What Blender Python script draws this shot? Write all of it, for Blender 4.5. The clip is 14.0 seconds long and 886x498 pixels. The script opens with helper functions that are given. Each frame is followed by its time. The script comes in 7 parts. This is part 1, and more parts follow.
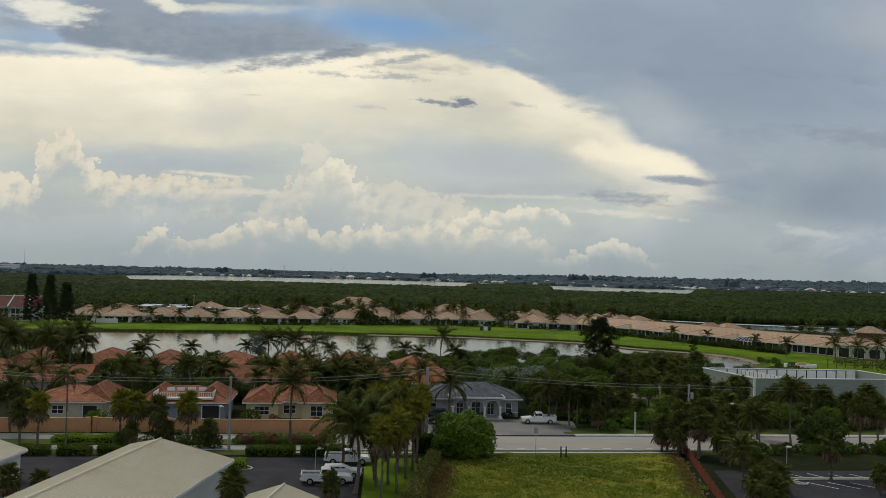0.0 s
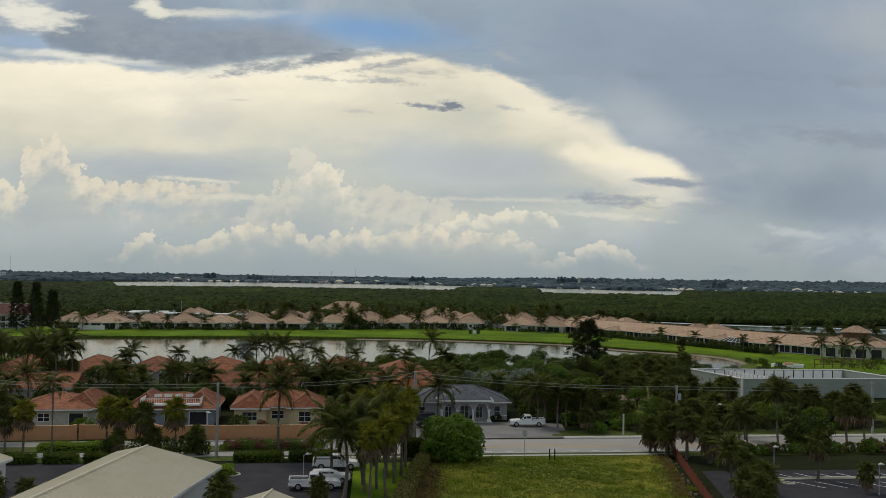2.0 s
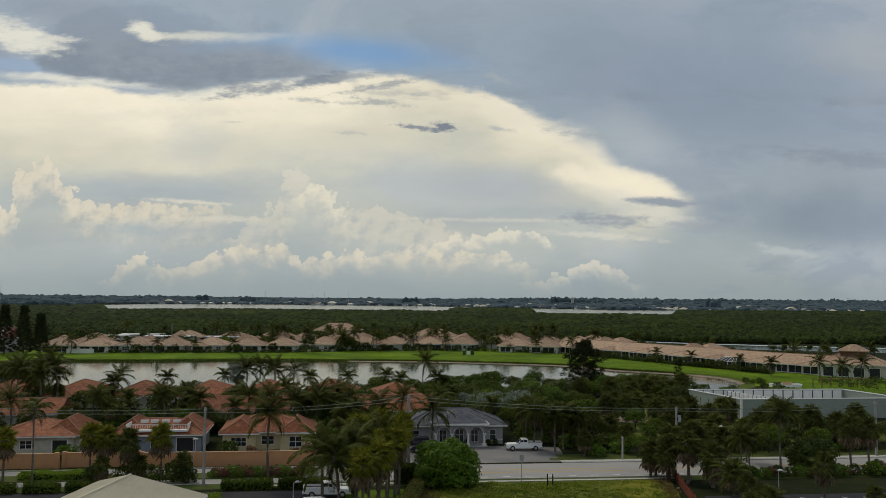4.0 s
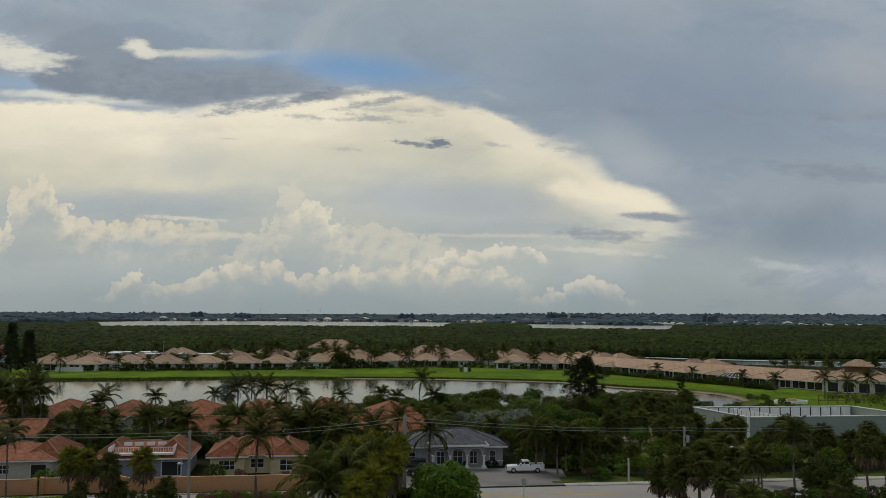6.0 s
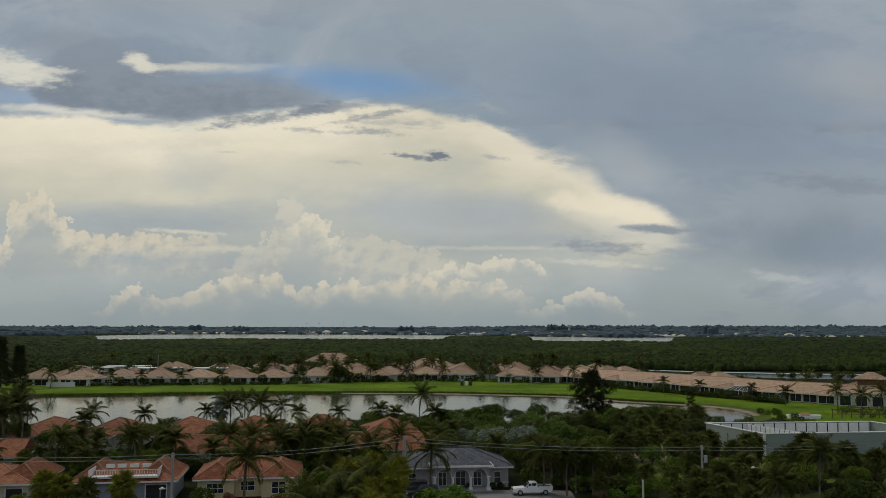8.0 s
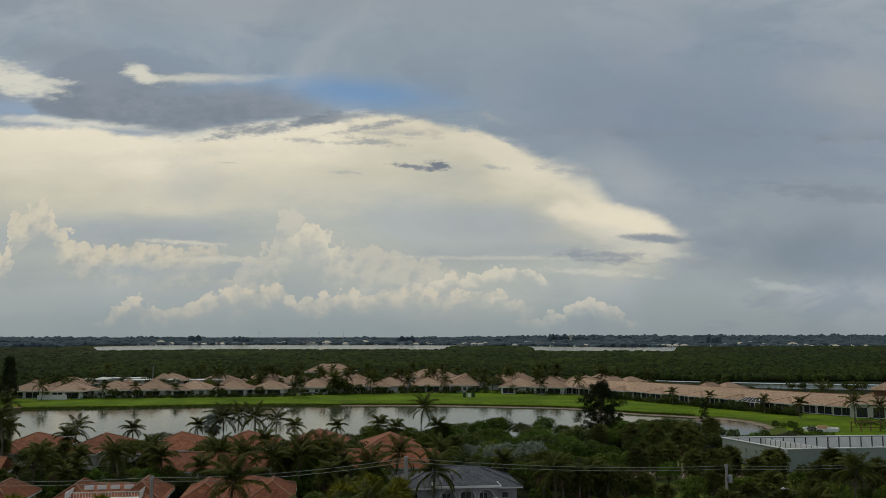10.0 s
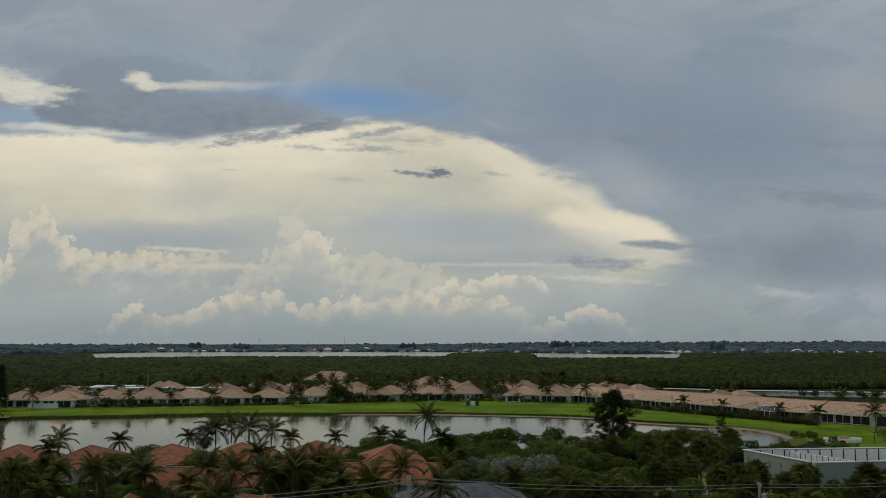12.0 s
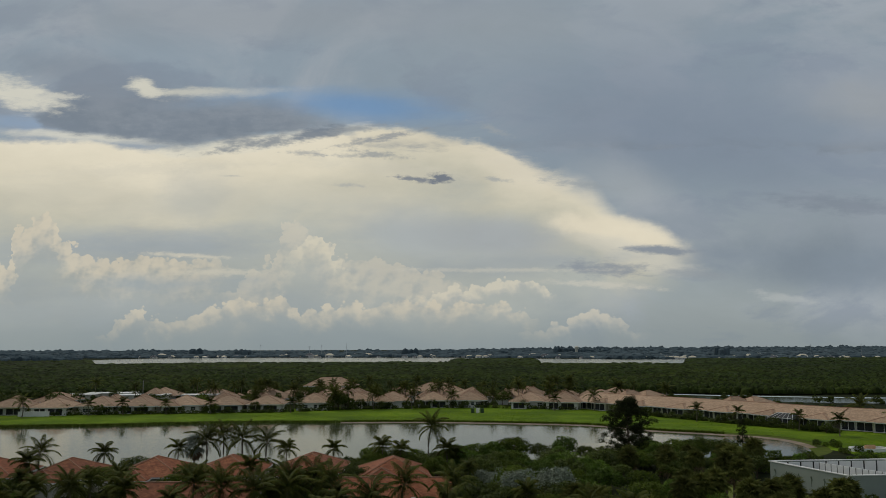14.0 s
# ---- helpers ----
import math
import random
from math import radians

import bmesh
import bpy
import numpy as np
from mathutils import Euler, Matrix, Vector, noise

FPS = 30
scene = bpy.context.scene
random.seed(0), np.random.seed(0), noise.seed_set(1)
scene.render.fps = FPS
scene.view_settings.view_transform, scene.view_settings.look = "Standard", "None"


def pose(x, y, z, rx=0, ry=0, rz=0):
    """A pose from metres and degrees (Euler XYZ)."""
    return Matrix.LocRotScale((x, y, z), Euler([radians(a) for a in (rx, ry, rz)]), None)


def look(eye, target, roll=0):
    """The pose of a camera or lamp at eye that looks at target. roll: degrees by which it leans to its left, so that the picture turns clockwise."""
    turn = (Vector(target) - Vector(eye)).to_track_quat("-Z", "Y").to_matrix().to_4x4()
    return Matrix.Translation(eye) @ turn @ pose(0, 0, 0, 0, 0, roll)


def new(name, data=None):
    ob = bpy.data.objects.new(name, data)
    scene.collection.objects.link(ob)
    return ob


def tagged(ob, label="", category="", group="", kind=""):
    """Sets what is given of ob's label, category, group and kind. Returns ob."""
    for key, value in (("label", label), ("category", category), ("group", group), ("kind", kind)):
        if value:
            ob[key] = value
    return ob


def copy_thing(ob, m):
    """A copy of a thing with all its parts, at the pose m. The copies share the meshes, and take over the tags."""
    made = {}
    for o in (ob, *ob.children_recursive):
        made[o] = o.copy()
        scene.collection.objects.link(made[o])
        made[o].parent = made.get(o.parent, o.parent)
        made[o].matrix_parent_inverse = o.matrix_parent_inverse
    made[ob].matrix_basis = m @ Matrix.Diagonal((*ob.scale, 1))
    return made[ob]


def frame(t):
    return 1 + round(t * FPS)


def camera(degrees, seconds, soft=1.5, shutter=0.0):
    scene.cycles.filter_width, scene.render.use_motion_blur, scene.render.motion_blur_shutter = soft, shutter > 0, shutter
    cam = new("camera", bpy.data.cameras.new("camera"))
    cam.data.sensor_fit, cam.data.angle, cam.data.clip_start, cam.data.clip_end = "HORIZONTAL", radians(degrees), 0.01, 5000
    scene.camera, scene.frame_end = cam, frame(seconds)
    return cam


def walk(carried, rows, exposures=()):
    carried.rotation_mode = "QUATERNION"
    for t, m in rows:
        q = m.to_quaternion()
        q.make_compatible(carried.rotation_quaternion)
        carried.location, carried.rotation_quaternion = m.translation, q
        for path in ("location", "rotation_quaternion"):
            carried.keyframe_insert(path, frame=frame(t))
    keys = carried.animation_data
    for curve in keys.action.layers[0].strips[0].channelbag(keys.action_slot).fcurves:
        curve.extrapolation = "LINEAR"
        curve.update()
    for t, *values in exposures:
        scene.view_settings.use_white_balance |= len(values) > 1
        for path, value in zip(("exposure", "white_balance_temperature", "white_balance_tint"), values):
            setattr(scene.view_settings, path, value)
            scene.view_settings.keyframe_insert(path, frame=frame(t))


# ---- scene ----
cam = camera(54.0, 14.0, 0.6)
PATH = [
    (0.0, pose(0.0, 0.0, 25.0, 91.35, -1.38, -0.48)),
    (0.5, pose(0.04, -0.05, 25.0, 91.43, -1.23, -0.72)),
    (1.0, pose(0.1, -0.08, 25.0, 91.49, -1.1, -0.93)),
    (1.5, pose(0.17, -0.08, 25.0, 91.56, -0.99, -1.08)),
    (2.0, pose(0.22, 0.02, 25.0, 91.6, -0.87, -1.22)),
    (2.5, pose(0.27, 0.3, 24.98, 91.7, -0.78, -1.33)),
    (3.0, pose(0.27, 0.95, 24.96, 92.17, -0.69, -1.45)),
    (5.5, pose(0.2, 6.78, 24.9, 93.74, -0.34, -1.88)),
    (6.0, pose(0.2, 8.31, 24.88, 94.01, -0.3, -1.93)),
    (6.5, pose(0.2, 10.05, 24.87, 94.25, -0.25, -1.95)),
    (7.0, pose(0.18, 11.86, 24.86, 94.46, -0.2, -1.98)),
    (7.5, pose(0.15, 13.71, 24.85, 94.68, -0.17, -1.97)),
    (8.0, pose(0.12, 15.67, 24.83, 94.84, -0.13, -1.97)),
    (10.5, pose(-0.03, 26.37, 24.77, 95.62, 0.03, -1.9)),
    (11.0, pose(-0.1, 28.68, 24.74, 95.72, 0.04, -1.88)),
    (11.5, pose(-0.18, 31.09, 24.7, 95.84, 0.05, -1.86)),
    (12.0, pose(-0.27, 33.57, 24.65, 95.94, 0.06, -1.84)),
    (12.5, pose(-0.35, 36.1, 24.58, 96.05, 0.08, -1.81)),
    (13.0, pose(-0.41, 38.63, 24.52, 96.13, 0.11, -1.78)),
    (13.5, pose(-0.45, 41.2, 24.47, 96.23, 0.13, -1.74)),
    (14.0, pose(-0.48, 43.76, 24.42, 96.31, 0.16, -1.69)),
]
walk(cam, PATH, [(0, 0.14), (3, 0.10), (5.5, -0.03), (10.5, -0.17), (14, -0.22)])

# ---- world: hazy tropical sky with a lit anvil, grey decks and low cumulus ----
world = bpy.data.worlds.new("sky")
scene.world = world
world.use_nodes = True
W = world.node_tree
W.nodes.clear()


def wn(kind, **inputs):
    n = W.nodes.new(kind)
    for key, value in inputs.items():
        k = int(key[1:]) if key[0] == "i" and key[1:].isdigit() else key
        if hasattr(value, "is_output"):
            W.links.new(value, n.inputs[k])
        else:
            n.inputs[k].default_value = value
    return n


def wm(op, a, b=0.0, c=0.0):
    n = wn("ShaderNodeMath", i0=a, i1=b, i2=c)
    n.operation = op
    return n.outputs[0]


def srgb(r, g, b):
    return tuple(((v / 255 + 0.055) / 1.055) ** 2.4 if v > 10 else v / 3294.6 for v in (r, g, b)) + (1.0,)


sep = W.nodes.new("ShaderNodeSeparateXYZ")
W.links.new(W.nodes.new("ShaderNodeTexCoord").outputs["Generated"], sep.inputs[0])
ahead = wm("MAXIMUM", sep.outputs["Y"], 0.25)
SU = wm("MULTIPLY", wm("DIVIDE", sep.outputs["X"], ahead), 100.0)   # tangent of the bearing, in hundredths
SV = wm("MULTIPLY", wm("DIVIDE", sep.outputs["Z"], ahead), 100.0)   # tangent of the height, in hundredths
SP = wn("ShaderNodeCombineXYZ", X=SU, Y=SV).outputs[0]


def wnoise(scale, detail, sx=1.0, sy=1.0, shift=0.0, rough=0.55, move=(0, 0), swirl=0.0):
    mp = wn("ShaderNodeMapping", Vector=SP, Scale=(sx, sy, 1), Location=(move[0] + shift, move[1], shift))
    return wn("ShaderNodeTexNoise", Vector=mp.outputs[0], Scale=scale, Detail=detail, Roughness=rough, Distortion=swirl).outputs["Fac"]


streaky = wnoise(0.05, 8, 0.7, 1.5)
billow = wnoise(0.17, 7, 1.0, 1.3, 3.0, 0.58)
fine = wnoise(0.22, 6, 0.6, 2.2, 7.0, 0.6)
broad = wnoise(0.028, 3, 0.7, 1.6, 11.0)
wisp = wnoise(0.75, 6, 0.55, 1.7, 13.0, 0.62)
shred = wnoise(1.5, 5, 0.5, 1.2, 17.0, 0.65)
puffs = wnoise(0.30, 5, 1.0, 1.15, 5.0, 0.5)
puffs_lit = wnoise(0.30, 5, 1.0, 1.15, 5.0, 0.5, (0.9, -1.1))
mottle = wnoise(0.055, 10, 0.75, 1.35, 21.0, 0.58, swirl=0.5)
dapple = wnoise(0.11, 9, 0.65, 1.5, 29.0, 0.60, swirl=0.4)


def knobs(scale, move=(0, 0)):
    """Rounded heads of a cauliflower cloud, centred on nought."""
    bent = wn("ShaderNodeMapping", Vector=SP, Scale=(1, 1.1, 1), Location=(move[0], move[1], scale))
    cells = wn("ShaderNodeTexVoronoi", Vector=bent.outputs[0], Scale=scale, Randomness=1.0)
    return wm("SUBTRACT", 0.5, cells.outputs["Distance"])


CURL = wm("ADD", SU, wm("ADD", wm("MULTIPLY", wm("SUBTRACT", wnoise(0.5, 3, 1, 1, 33.0), 0.5), 4.0), wm("MULTIPLY", wm("SUBTRACT", wnoise(1.3, 3, 1, 1, 37.0), 0.5), 1.6)))
heads = wm("ADD", wm("MULTIPLY", knobs(0.62), 1.0), wm("MULTIPLY", knobs(1.7), 0.42))
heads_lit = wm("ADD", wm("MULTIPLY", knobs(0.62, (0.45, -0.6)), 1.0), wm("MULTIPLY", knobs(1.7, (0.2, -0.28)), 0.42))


def wmix(fac, a, b):
    n = W.nodes.new("ShaderNodeMix")
    n.data_type = "RGBA"
    for key, value in ((0, fac), (6, a), (7, b)):
        if hasattr(value, "is_output"):
            W.links.new(value, n.inputs[key])
        else:
            n.inputs[key].default_value = value
    return n.outputs[2]


def step(value, lo, hi, a=0.0, b=1.0):
    n = wn("ShaderNodeMapRange", i0=value, i1=lo, i2=hi, i3=a, i4=b)
    n.interpolation_type = "SMOOTHSTEP"
    return n.outputs[0]


def cloud(under, colour, u, v, ru, rv, soft=0.5, ragged=0.8, amount=1.0, pattern=None, tilt=0.0):
    """Lays a cloud of a colour over the sky so far: centre, half sizes, softness and raggedness of its rim."""
    c, s = math.cos(radians(tilt)), math.sin(radians(tilt))
    du, dv = wm("SUBTRACT", SU, u), wm("SUBTRACT", SV, v)
    a = wm("DIVIDE", wm("ADD", wm("MULTIPLY", du, c), wm("MULTIPLY", dv, s)), ru)
    b = wm("DIVIDE", wm("SUBTRACT", wm("MULTIPLY", dv, c), wm("MULTIPLY", du, s)), rv)
    far = wm("SQRT", wm("ADD", wm("MULTIPLY", a, a), wm("MULTIPLY", b, b)))
    far = wm("ADD", far, wm("MULTIPLY", wm("SUBTRACT", 0.5, pattern or billow), ragged * 3))
    return wmix(wm("MULTIPLY", step(far, 1 + soft, 1 - soft), amount), under, colour)


def edge_line(points, rough=1.0, warp=None):
    """The height of a cloud's upper rim by bearing, as straight runs between points, roughened."""
    out = points[0][1]
    for (u0, v0), (u1, v1) in zip(points, points[1:]):
        out = wm("ADD", out, wn("ShaderNodeMapRange", i0=warp or SU, i1=u0, i2=u1, i3=0.0, i4=v1 - v0).outputs[0])
    return wm("ADD", out, wm("MULTIPLY", wm("SUBTRACT", billow, 0.5), rough))


def anvil(under, rim):
    """A sunlit sheet below its rim, dimming downwards through streaks."""
    deep = wm("ADD", wm("SUBTRACT", rim, SV), wm("MULTIPLY", wm("SUBTRACT", wisp, 0.5), 1.2))
    veil = wm("ADD", deep, wm("ADD", wm("MULTIPLY", wm("SUBTRACT", streaky, 0.5), 26.0), wm("MULTIPLY", wm("SUBTRACT", broad, 0.5), 14.0)))
    veil = wm("ADD", veil, wm("MULTIPLY", wm("MAXIMUM", deep, 0.0), step(SU, 6, 22, 0.0, 0.75)))
    ramp = W.nodes.new("ShaderNodeValToRGB")
    W.links.new(wm("DIVIDE", veil, 24.0), ramp.inputs[0])
    stops = ((0.0, (231, 222, 201)), (0.20, (222, 214, 193)), (0.38, (201, 197, 180)), (0.56, (179, 182, 175)), (1.0, (156, 165, 168)))
    while len(ramp.color_ramp.elements) < len(stops):
        ramp.color_ramp.elements.new(0.5)
    for el, (at_, col) in zip(ramp.color_ramp.elements, stops):
        el.position, el.color = at_, srgb(*col)
    blur = wm("ADD", step(SU, 14, 18, 0.0, 1.8), step(SU, 21, 24, 0.0, -1.2))
    cover = step(wm("ADD", deep, wm("MULTIPLY", wm("SUBTRACT", fine, 0.5), 1.6)), wm("SUBTRACT", -0.4, blur), wm("ADD", 0.6, blur))
    slant = wm("ADD", wm("SUBTRACT", SU, wm("MULTIPLY", SV, 1.2)), wm("MULTIPLY", wm("SUBTRACT", mottle, 0.5), 14.0))
    return wmix(wm("MULTIPLY", step(slant, 23, 13), cover), under, ramp.outputs[0])


def heap(under, rim, ends, lit, shade, fade, amount=1.0, rough=1.0):
    """Cumulus below a rim: cauliflower heads, bright along their tops, thinning out downwards."""
    deep = wm("SUBTRACT", wm("ADD", rim, wm("MULTIPLY", heads, 2.6 * rough)), SV)
    deep = wm("ADD", deep, wm("MULTIPLY", wm("SUBTRACT", wisp, 0.5), 0.8 * rough))
    relief = wm("ADD", wm("MULTIPLY", wm("SUBTRACT", puffs, puffs_lit), 2.2), wm("MULTIPLY", wm("SUBTRACT", heads, heads_lit), 0.9))
    glow = wm("ADD", step(deep, fade, 0.0, 0.0, 0.78), relief)
    tone = wmix(step(glow, -0.15, 1.0), shade, lit)
    cover = wm("MULTIPLY", step(deep, 0.0, 0.32), step(deep, fade, fade * 0.25))
    edge = wm("ADD", SU, wm("ADD", wm("MULTIPLY", wm("SUBTRACT", billow, 0.5), 9.0), wm("MULTIPLY", wm("SUBTRACT", wisp, 0.5), 3.0)))
    cover = wm("MULTIPLY", cover, wm("MULTIPLY", step(edge, ends[0] - 2.5, ends[0] + 2.5), step(edge, ends[1] + 2.5, ends[1] - 2.5)))
    return wmix(wm("MULTIPLY", cover, amount), under, tone)


def slab_cloud(under, colour, top, foot, soft, amount):
    """A flat dark cloud between an upper and a lower rim."""
    rag = wm("ADD", wm("MULTIPLY", wm("SUBTRACT", wisp, 0.5), 1.6), wm("MULTIPLY", wm("SUBTRACT", fine, 0.5), 3.0))
    cover = wm("MULTIPLY", step(wm("ADD", wm("SUBTRACT", top, SV), rag), -soft * 2, soft * 2), step(wm("ADD", wm("SUBTRACT", SV, foot), rag), -soft * 0.5, soft * 0.7))
    tone = wmix(step(wm("ADD", billow, wm("MULTIPLY", wm("SUBTRACT", wisp, 0.5), 0.4)), 0.35, 0.7), colour, srgb(139, 147, 157))
    return wmix(wm("MULTIPLY", cover, amount), under, tone)


nishita = W.nodes.new("ShaderNodeTexSky")
nishita.sky_type = "NISHITA"
nishita.sun_disc = False
nishita.sun_elevation, nishita.sun_rotation = radians(50), radians(-35)
blue = wn("ShaderNodeVectorMath", i0=nishita.outputs[0])
blue.operation = "SCALE"
blue.inputs["Scale"].default_value = 0.10

low = srgb(153, 162, 166)
deck = wmix(step(SV, 4, 26), low, srgb(143, 156, 166))
deck = wmix(step(SV, 30, 60), deck, srgb(154, 163, 170))
sky = wmix(0.92, blue.outputs[0], deck)
sky = wmix(step(mottle, 0.45, 0.60, 0, 0.7), sky, srgb(163, 170, 178))
sky = wmix(step(dapple, 0.49, 0.63, 0, 0.5), sky, srgb(127, 138, 154))
sky = cloud(sky, srgb(135, 146, 162), 37.1, 27.1, 27.3, 9.0, 0.8, 0.6, 0.6, mottle, -8)
sky = cloud(sky, srgb(131, 144, 157), 49.8, 10.5, 13.0, 3.9, 0.7, 0.6, 0.75, streaky, 0)
sky = cloud(sky, srgb(152, 158, 165), -12.0, 38.8, 32.5, 2.6, 0.8, 0.7, 0.6, streaky, 0)
sky = cloud(sky, srgb(156, 163, 172), 53.5, 29.5, 7.8, 2.6, 0.8, 0.7, 0.6, streaky, 0)
sky = cloud(sky, srgb(150, 160, 168), 9.5, 36.9, 16.9, 4.5, 0.9, 0.6, 0.55, streaky, 6)
sky = cloud(sky, srgb(127, 139, 155), 29.8, 23.9, 17.5, 5.6, 0.8, 0.7, 0.6, mottle, -10)
sky = cloud(sky, srgb(158, 163, 168), 54.2, 28.5, 5.8, 2.2, 0.8, 0.8, 0.6, billow, 0)
sky = cloud(sky, srgb(150, 157, 163), 45.2, 12.5, 16.9, 4.5, 0.9, 0.6, 0.4, streaky, 0)
anvil_edge = edge_line([(-60.0, 23.5), (-47.8, 23.8), (-38.2, 23.8), (-28.4, 22.2), (-18.7, 23.5), (-8.9, 25.0), (-2.3, 25.5), (3.3, 24.2), (7.3, 24.1), (10.6, 22.2), (13.6, 20.3), (14.6, 19.8), (17.6, 19.0), (20.5, 17.8), (22.3, 15.8), (23.5, 14.8), (27.5, 14.0), (29.7, 12.8), (31.8, 11.2), (33.7, 10.0), (36.0, 8.0), (54.0, 2.0)], 1.6)
sky = anvil(sky, anvil_edge)
sky = cloud(sky, srgb(200, 196, 181), -38.3, 17.3, 13.6, 1.7, 0.9, 0.8, 0.55, fine, -3)
sky = cloud(sky, srgb(197, 194, 180), -26.6, 15.6, 11.7, 1.4, 0.9, 0.9, 0.55, fine, 4)
sky = cloud(sky, srgb(204, 199, 183), -11.7, 17.4, 11.0, 1.3, 0.9, 0.9, 0.5, fine, -6)
sky = cloud(sky, srgb(210, 205, 189), -2.6, 20.4, 7.8, 0.8, 0.9, 1.1, 0.5, shred, -6)
sky = cloud(sky, srgb(212, 206, 190), -32.0, 20.3, 10.4, 0.6, 0.9, 1.1, 0.5, shred, 3)
sky = cloud(sky, srgb(172, 178, 181), 0.1, 12.8, 8.4, 2.6, 0.8, 0.5, 0.7, streaky, -8)
sky = cloud(sky, srgb(158, 167, 174), -31.0, 11.6, 13.0, 1.7, 0.9, 0.7, 0.75, fine, 2)
sky = cloud(sky, srgb(160, 168, 172), -38.4, 4.3, 16.9, 2.6, 0.8, 0.9, 0.5, fine, 0)
sky = cloud(sky, srgb(168, 173, 176), 8.6, 12.4, 8.0, 2.3, 0.6, 0.6, 0.85, mottle, -4)
sky = cloud(sky, srgb(172, 177, 180), 24.6, 18.4, 5.6, 2.6, 0.9, 0.6, 0.55, mottle, -20)
sky = cloud(sky, srgb(229, 219, 197), 22.9, 13.1, 6.6, 1.7, 0.4, 0.55, 0.92, billow, -9)
sky = cloud(sky, srgb(222, 214, 196), 12.0, 20.4, 5.0, 1.2, 0.8, 0.8, 0.7, wisp, -22)
sky = cloud(sky, srgb(208, 204, 191), 25.1, 10.6, 7.1, 1.2, 0.6, 0.8, 0.7, fine, -16)
sky = cloud(sky, srgb(158, 166, 172), 9.2, 9.2, 13.0, 1.0, 0.8, 0.9, 0.5, fine, 4)
sky = cloud(sky, srgb(120, 152, 188), -6.6, 28.0, 9.0, 1.5, 0.9, 0.4, 0.95, fine, -3)
sky = cloud(sky, srgb(140, 164, 190), -21.8, 28.6, 7.8, 0.8, 0.9, 0.5, 0.8, fine, 7)
sky = cloud(sky, srgb(142, 162, 186), -45.8, 25.7, 5.8, 0.8, 0.9, 0.8, 0.75, wisp, 0)
sky = cloud(sky, srgb(224, 219, 203), -19.7, 23.6, 8.4, 0.8, 0.6, 1.0, 0.9, fine, 8)
sky = cloud(sky, srgb(216, 213, 200), -38.6, 24.2, 9.7, 0.5, 0.6, 1.0, 0.8, fine, -4)
sky = slab_cloud(sky, srgb(123, 133, 145), edge_line([(-61.3, 26.5), (-45.8, 27.0), (-43.6, 27.8), (-41.4, 29.7), (-32.3, 29.2), (-27.0, 28.9), (-17.2, 28.5), (-13.8, 27.4), (-9.9, 25.4), (-6.5, 23.0)]), edge_line([(-61.3, 26.5), (-44.9, 26.7), (-43.2, 25.2), (-38.6, 24.4), (-34.7, 23.9), (-28.8, 23.3), (-24.3, 23.2), (-20.4, 24.0), (-15.8, 24.4), (-11.8, 25.0), (-9.2, 25.4), (-6.5, 23.0)]), 0.9, 0.95)
sky = cloud(sky, srgb(130, 138, 148), -17.7, 23.5, 4.5, 0.5, 0.9, 1.5, 0.8, shred, 8)
sky = cloud(sky, srgb(122, 131, 143), -11.8, 24.6, 2.9, 0.6, 0.6, 1.2, 0.9, wisp, 12)
sky = cloud(sky, srgb(130, 138, 150), -38.9, 31.4, 11.0, 2.2, 0.8, 0.7, 0.5, billow, -10)
sky = cloud(sky, srgb(214, 211, 197), -31.6, 29.9, 2.0, 0.8, 0.6, 0.9, 0.95, wisp, -20)
sky = cloud(sky, srgb(208, 206, 194), -26.1, 29.6, 4.4, 0.4, 0.8, 0.9, 0.75, wisp, 2)
sky = cloud(sky, srgb(188, 190, 188), -20.5, 29.5, 4.5, 0.4, 0.9, 1.0, 0.5, wisp, 4)
sky = cloud(sky, srgb(214, 211, 198), -46.4, 29.2, 4.4, 1.5, 0.6, 0.8, 0.95, wisp, -16)
sky = cloud(sky, srgb(206, 204, 194), -42.0, 28.9, 2.2, 0.3, 0.8, 1.4, 0.8, shred, 0)
sky = cloud(sky, srgb(128, 134, 144), -0.1, 19.2, 2.2, 0.3, 0.6, 1.5, 0.9, shred, -6)
sky = cloud(sky, srgb(118, 125, 137), 2.8, 19.4, 1.2, 0.5, 0.55, 1.3, 0.95, shred, -10)
sky = cloud(sky, srgb(146, 151, 157), -4.4, 24.1, 4.2, 0.3, 0.9, 1.7, 0.8, shred, 12)
sky = cloud(sky, srgb(150, 155, 159), -7.5, 25.2, 2.9, 0.3, 0.9, 1.7, 0.75, shred, 8)
sky = cloud(sky, srgb(152, 157, 160), -4.7, 22.2, 2.6, 0.3, 0.9, 1.7, 0.75, shred, -6)
sky = cloud(sky, srgb(160, 163, 164), -13.1, 22.3, 1.8, 0.2, 0.9, 1.7, 0.7, shred, -4)
sky = cloud(sky, srgb(160, 163, 164), -7.8, 22.0, 1.6, 0.2, 0.9, 1.7, 0.6, shred, 0)
sky = cloud(sky, srgb(168, 171, 171), -7.9, 18.5, 1.3, 0.2, 0.9, 1.7, 0.6, shred, 0)
sky = cloud(sky, srgb(170, 172, 171), -21.7, 19.6, 0.8, 0.1, 0.9, 1.6, 0.5, shred, 0)
sky = cloud(sky, srgb(166, 170, 171), 9.6, 19.2, 1.2, 0.2, 0.9, 1.6, 0.7, shred, -8)
sky = cloud(sky, srgb(160, 165, 168), 8.7, 25.3, 1.7, 0.3, 0.9, 1.6, 0.6, shred, -20)
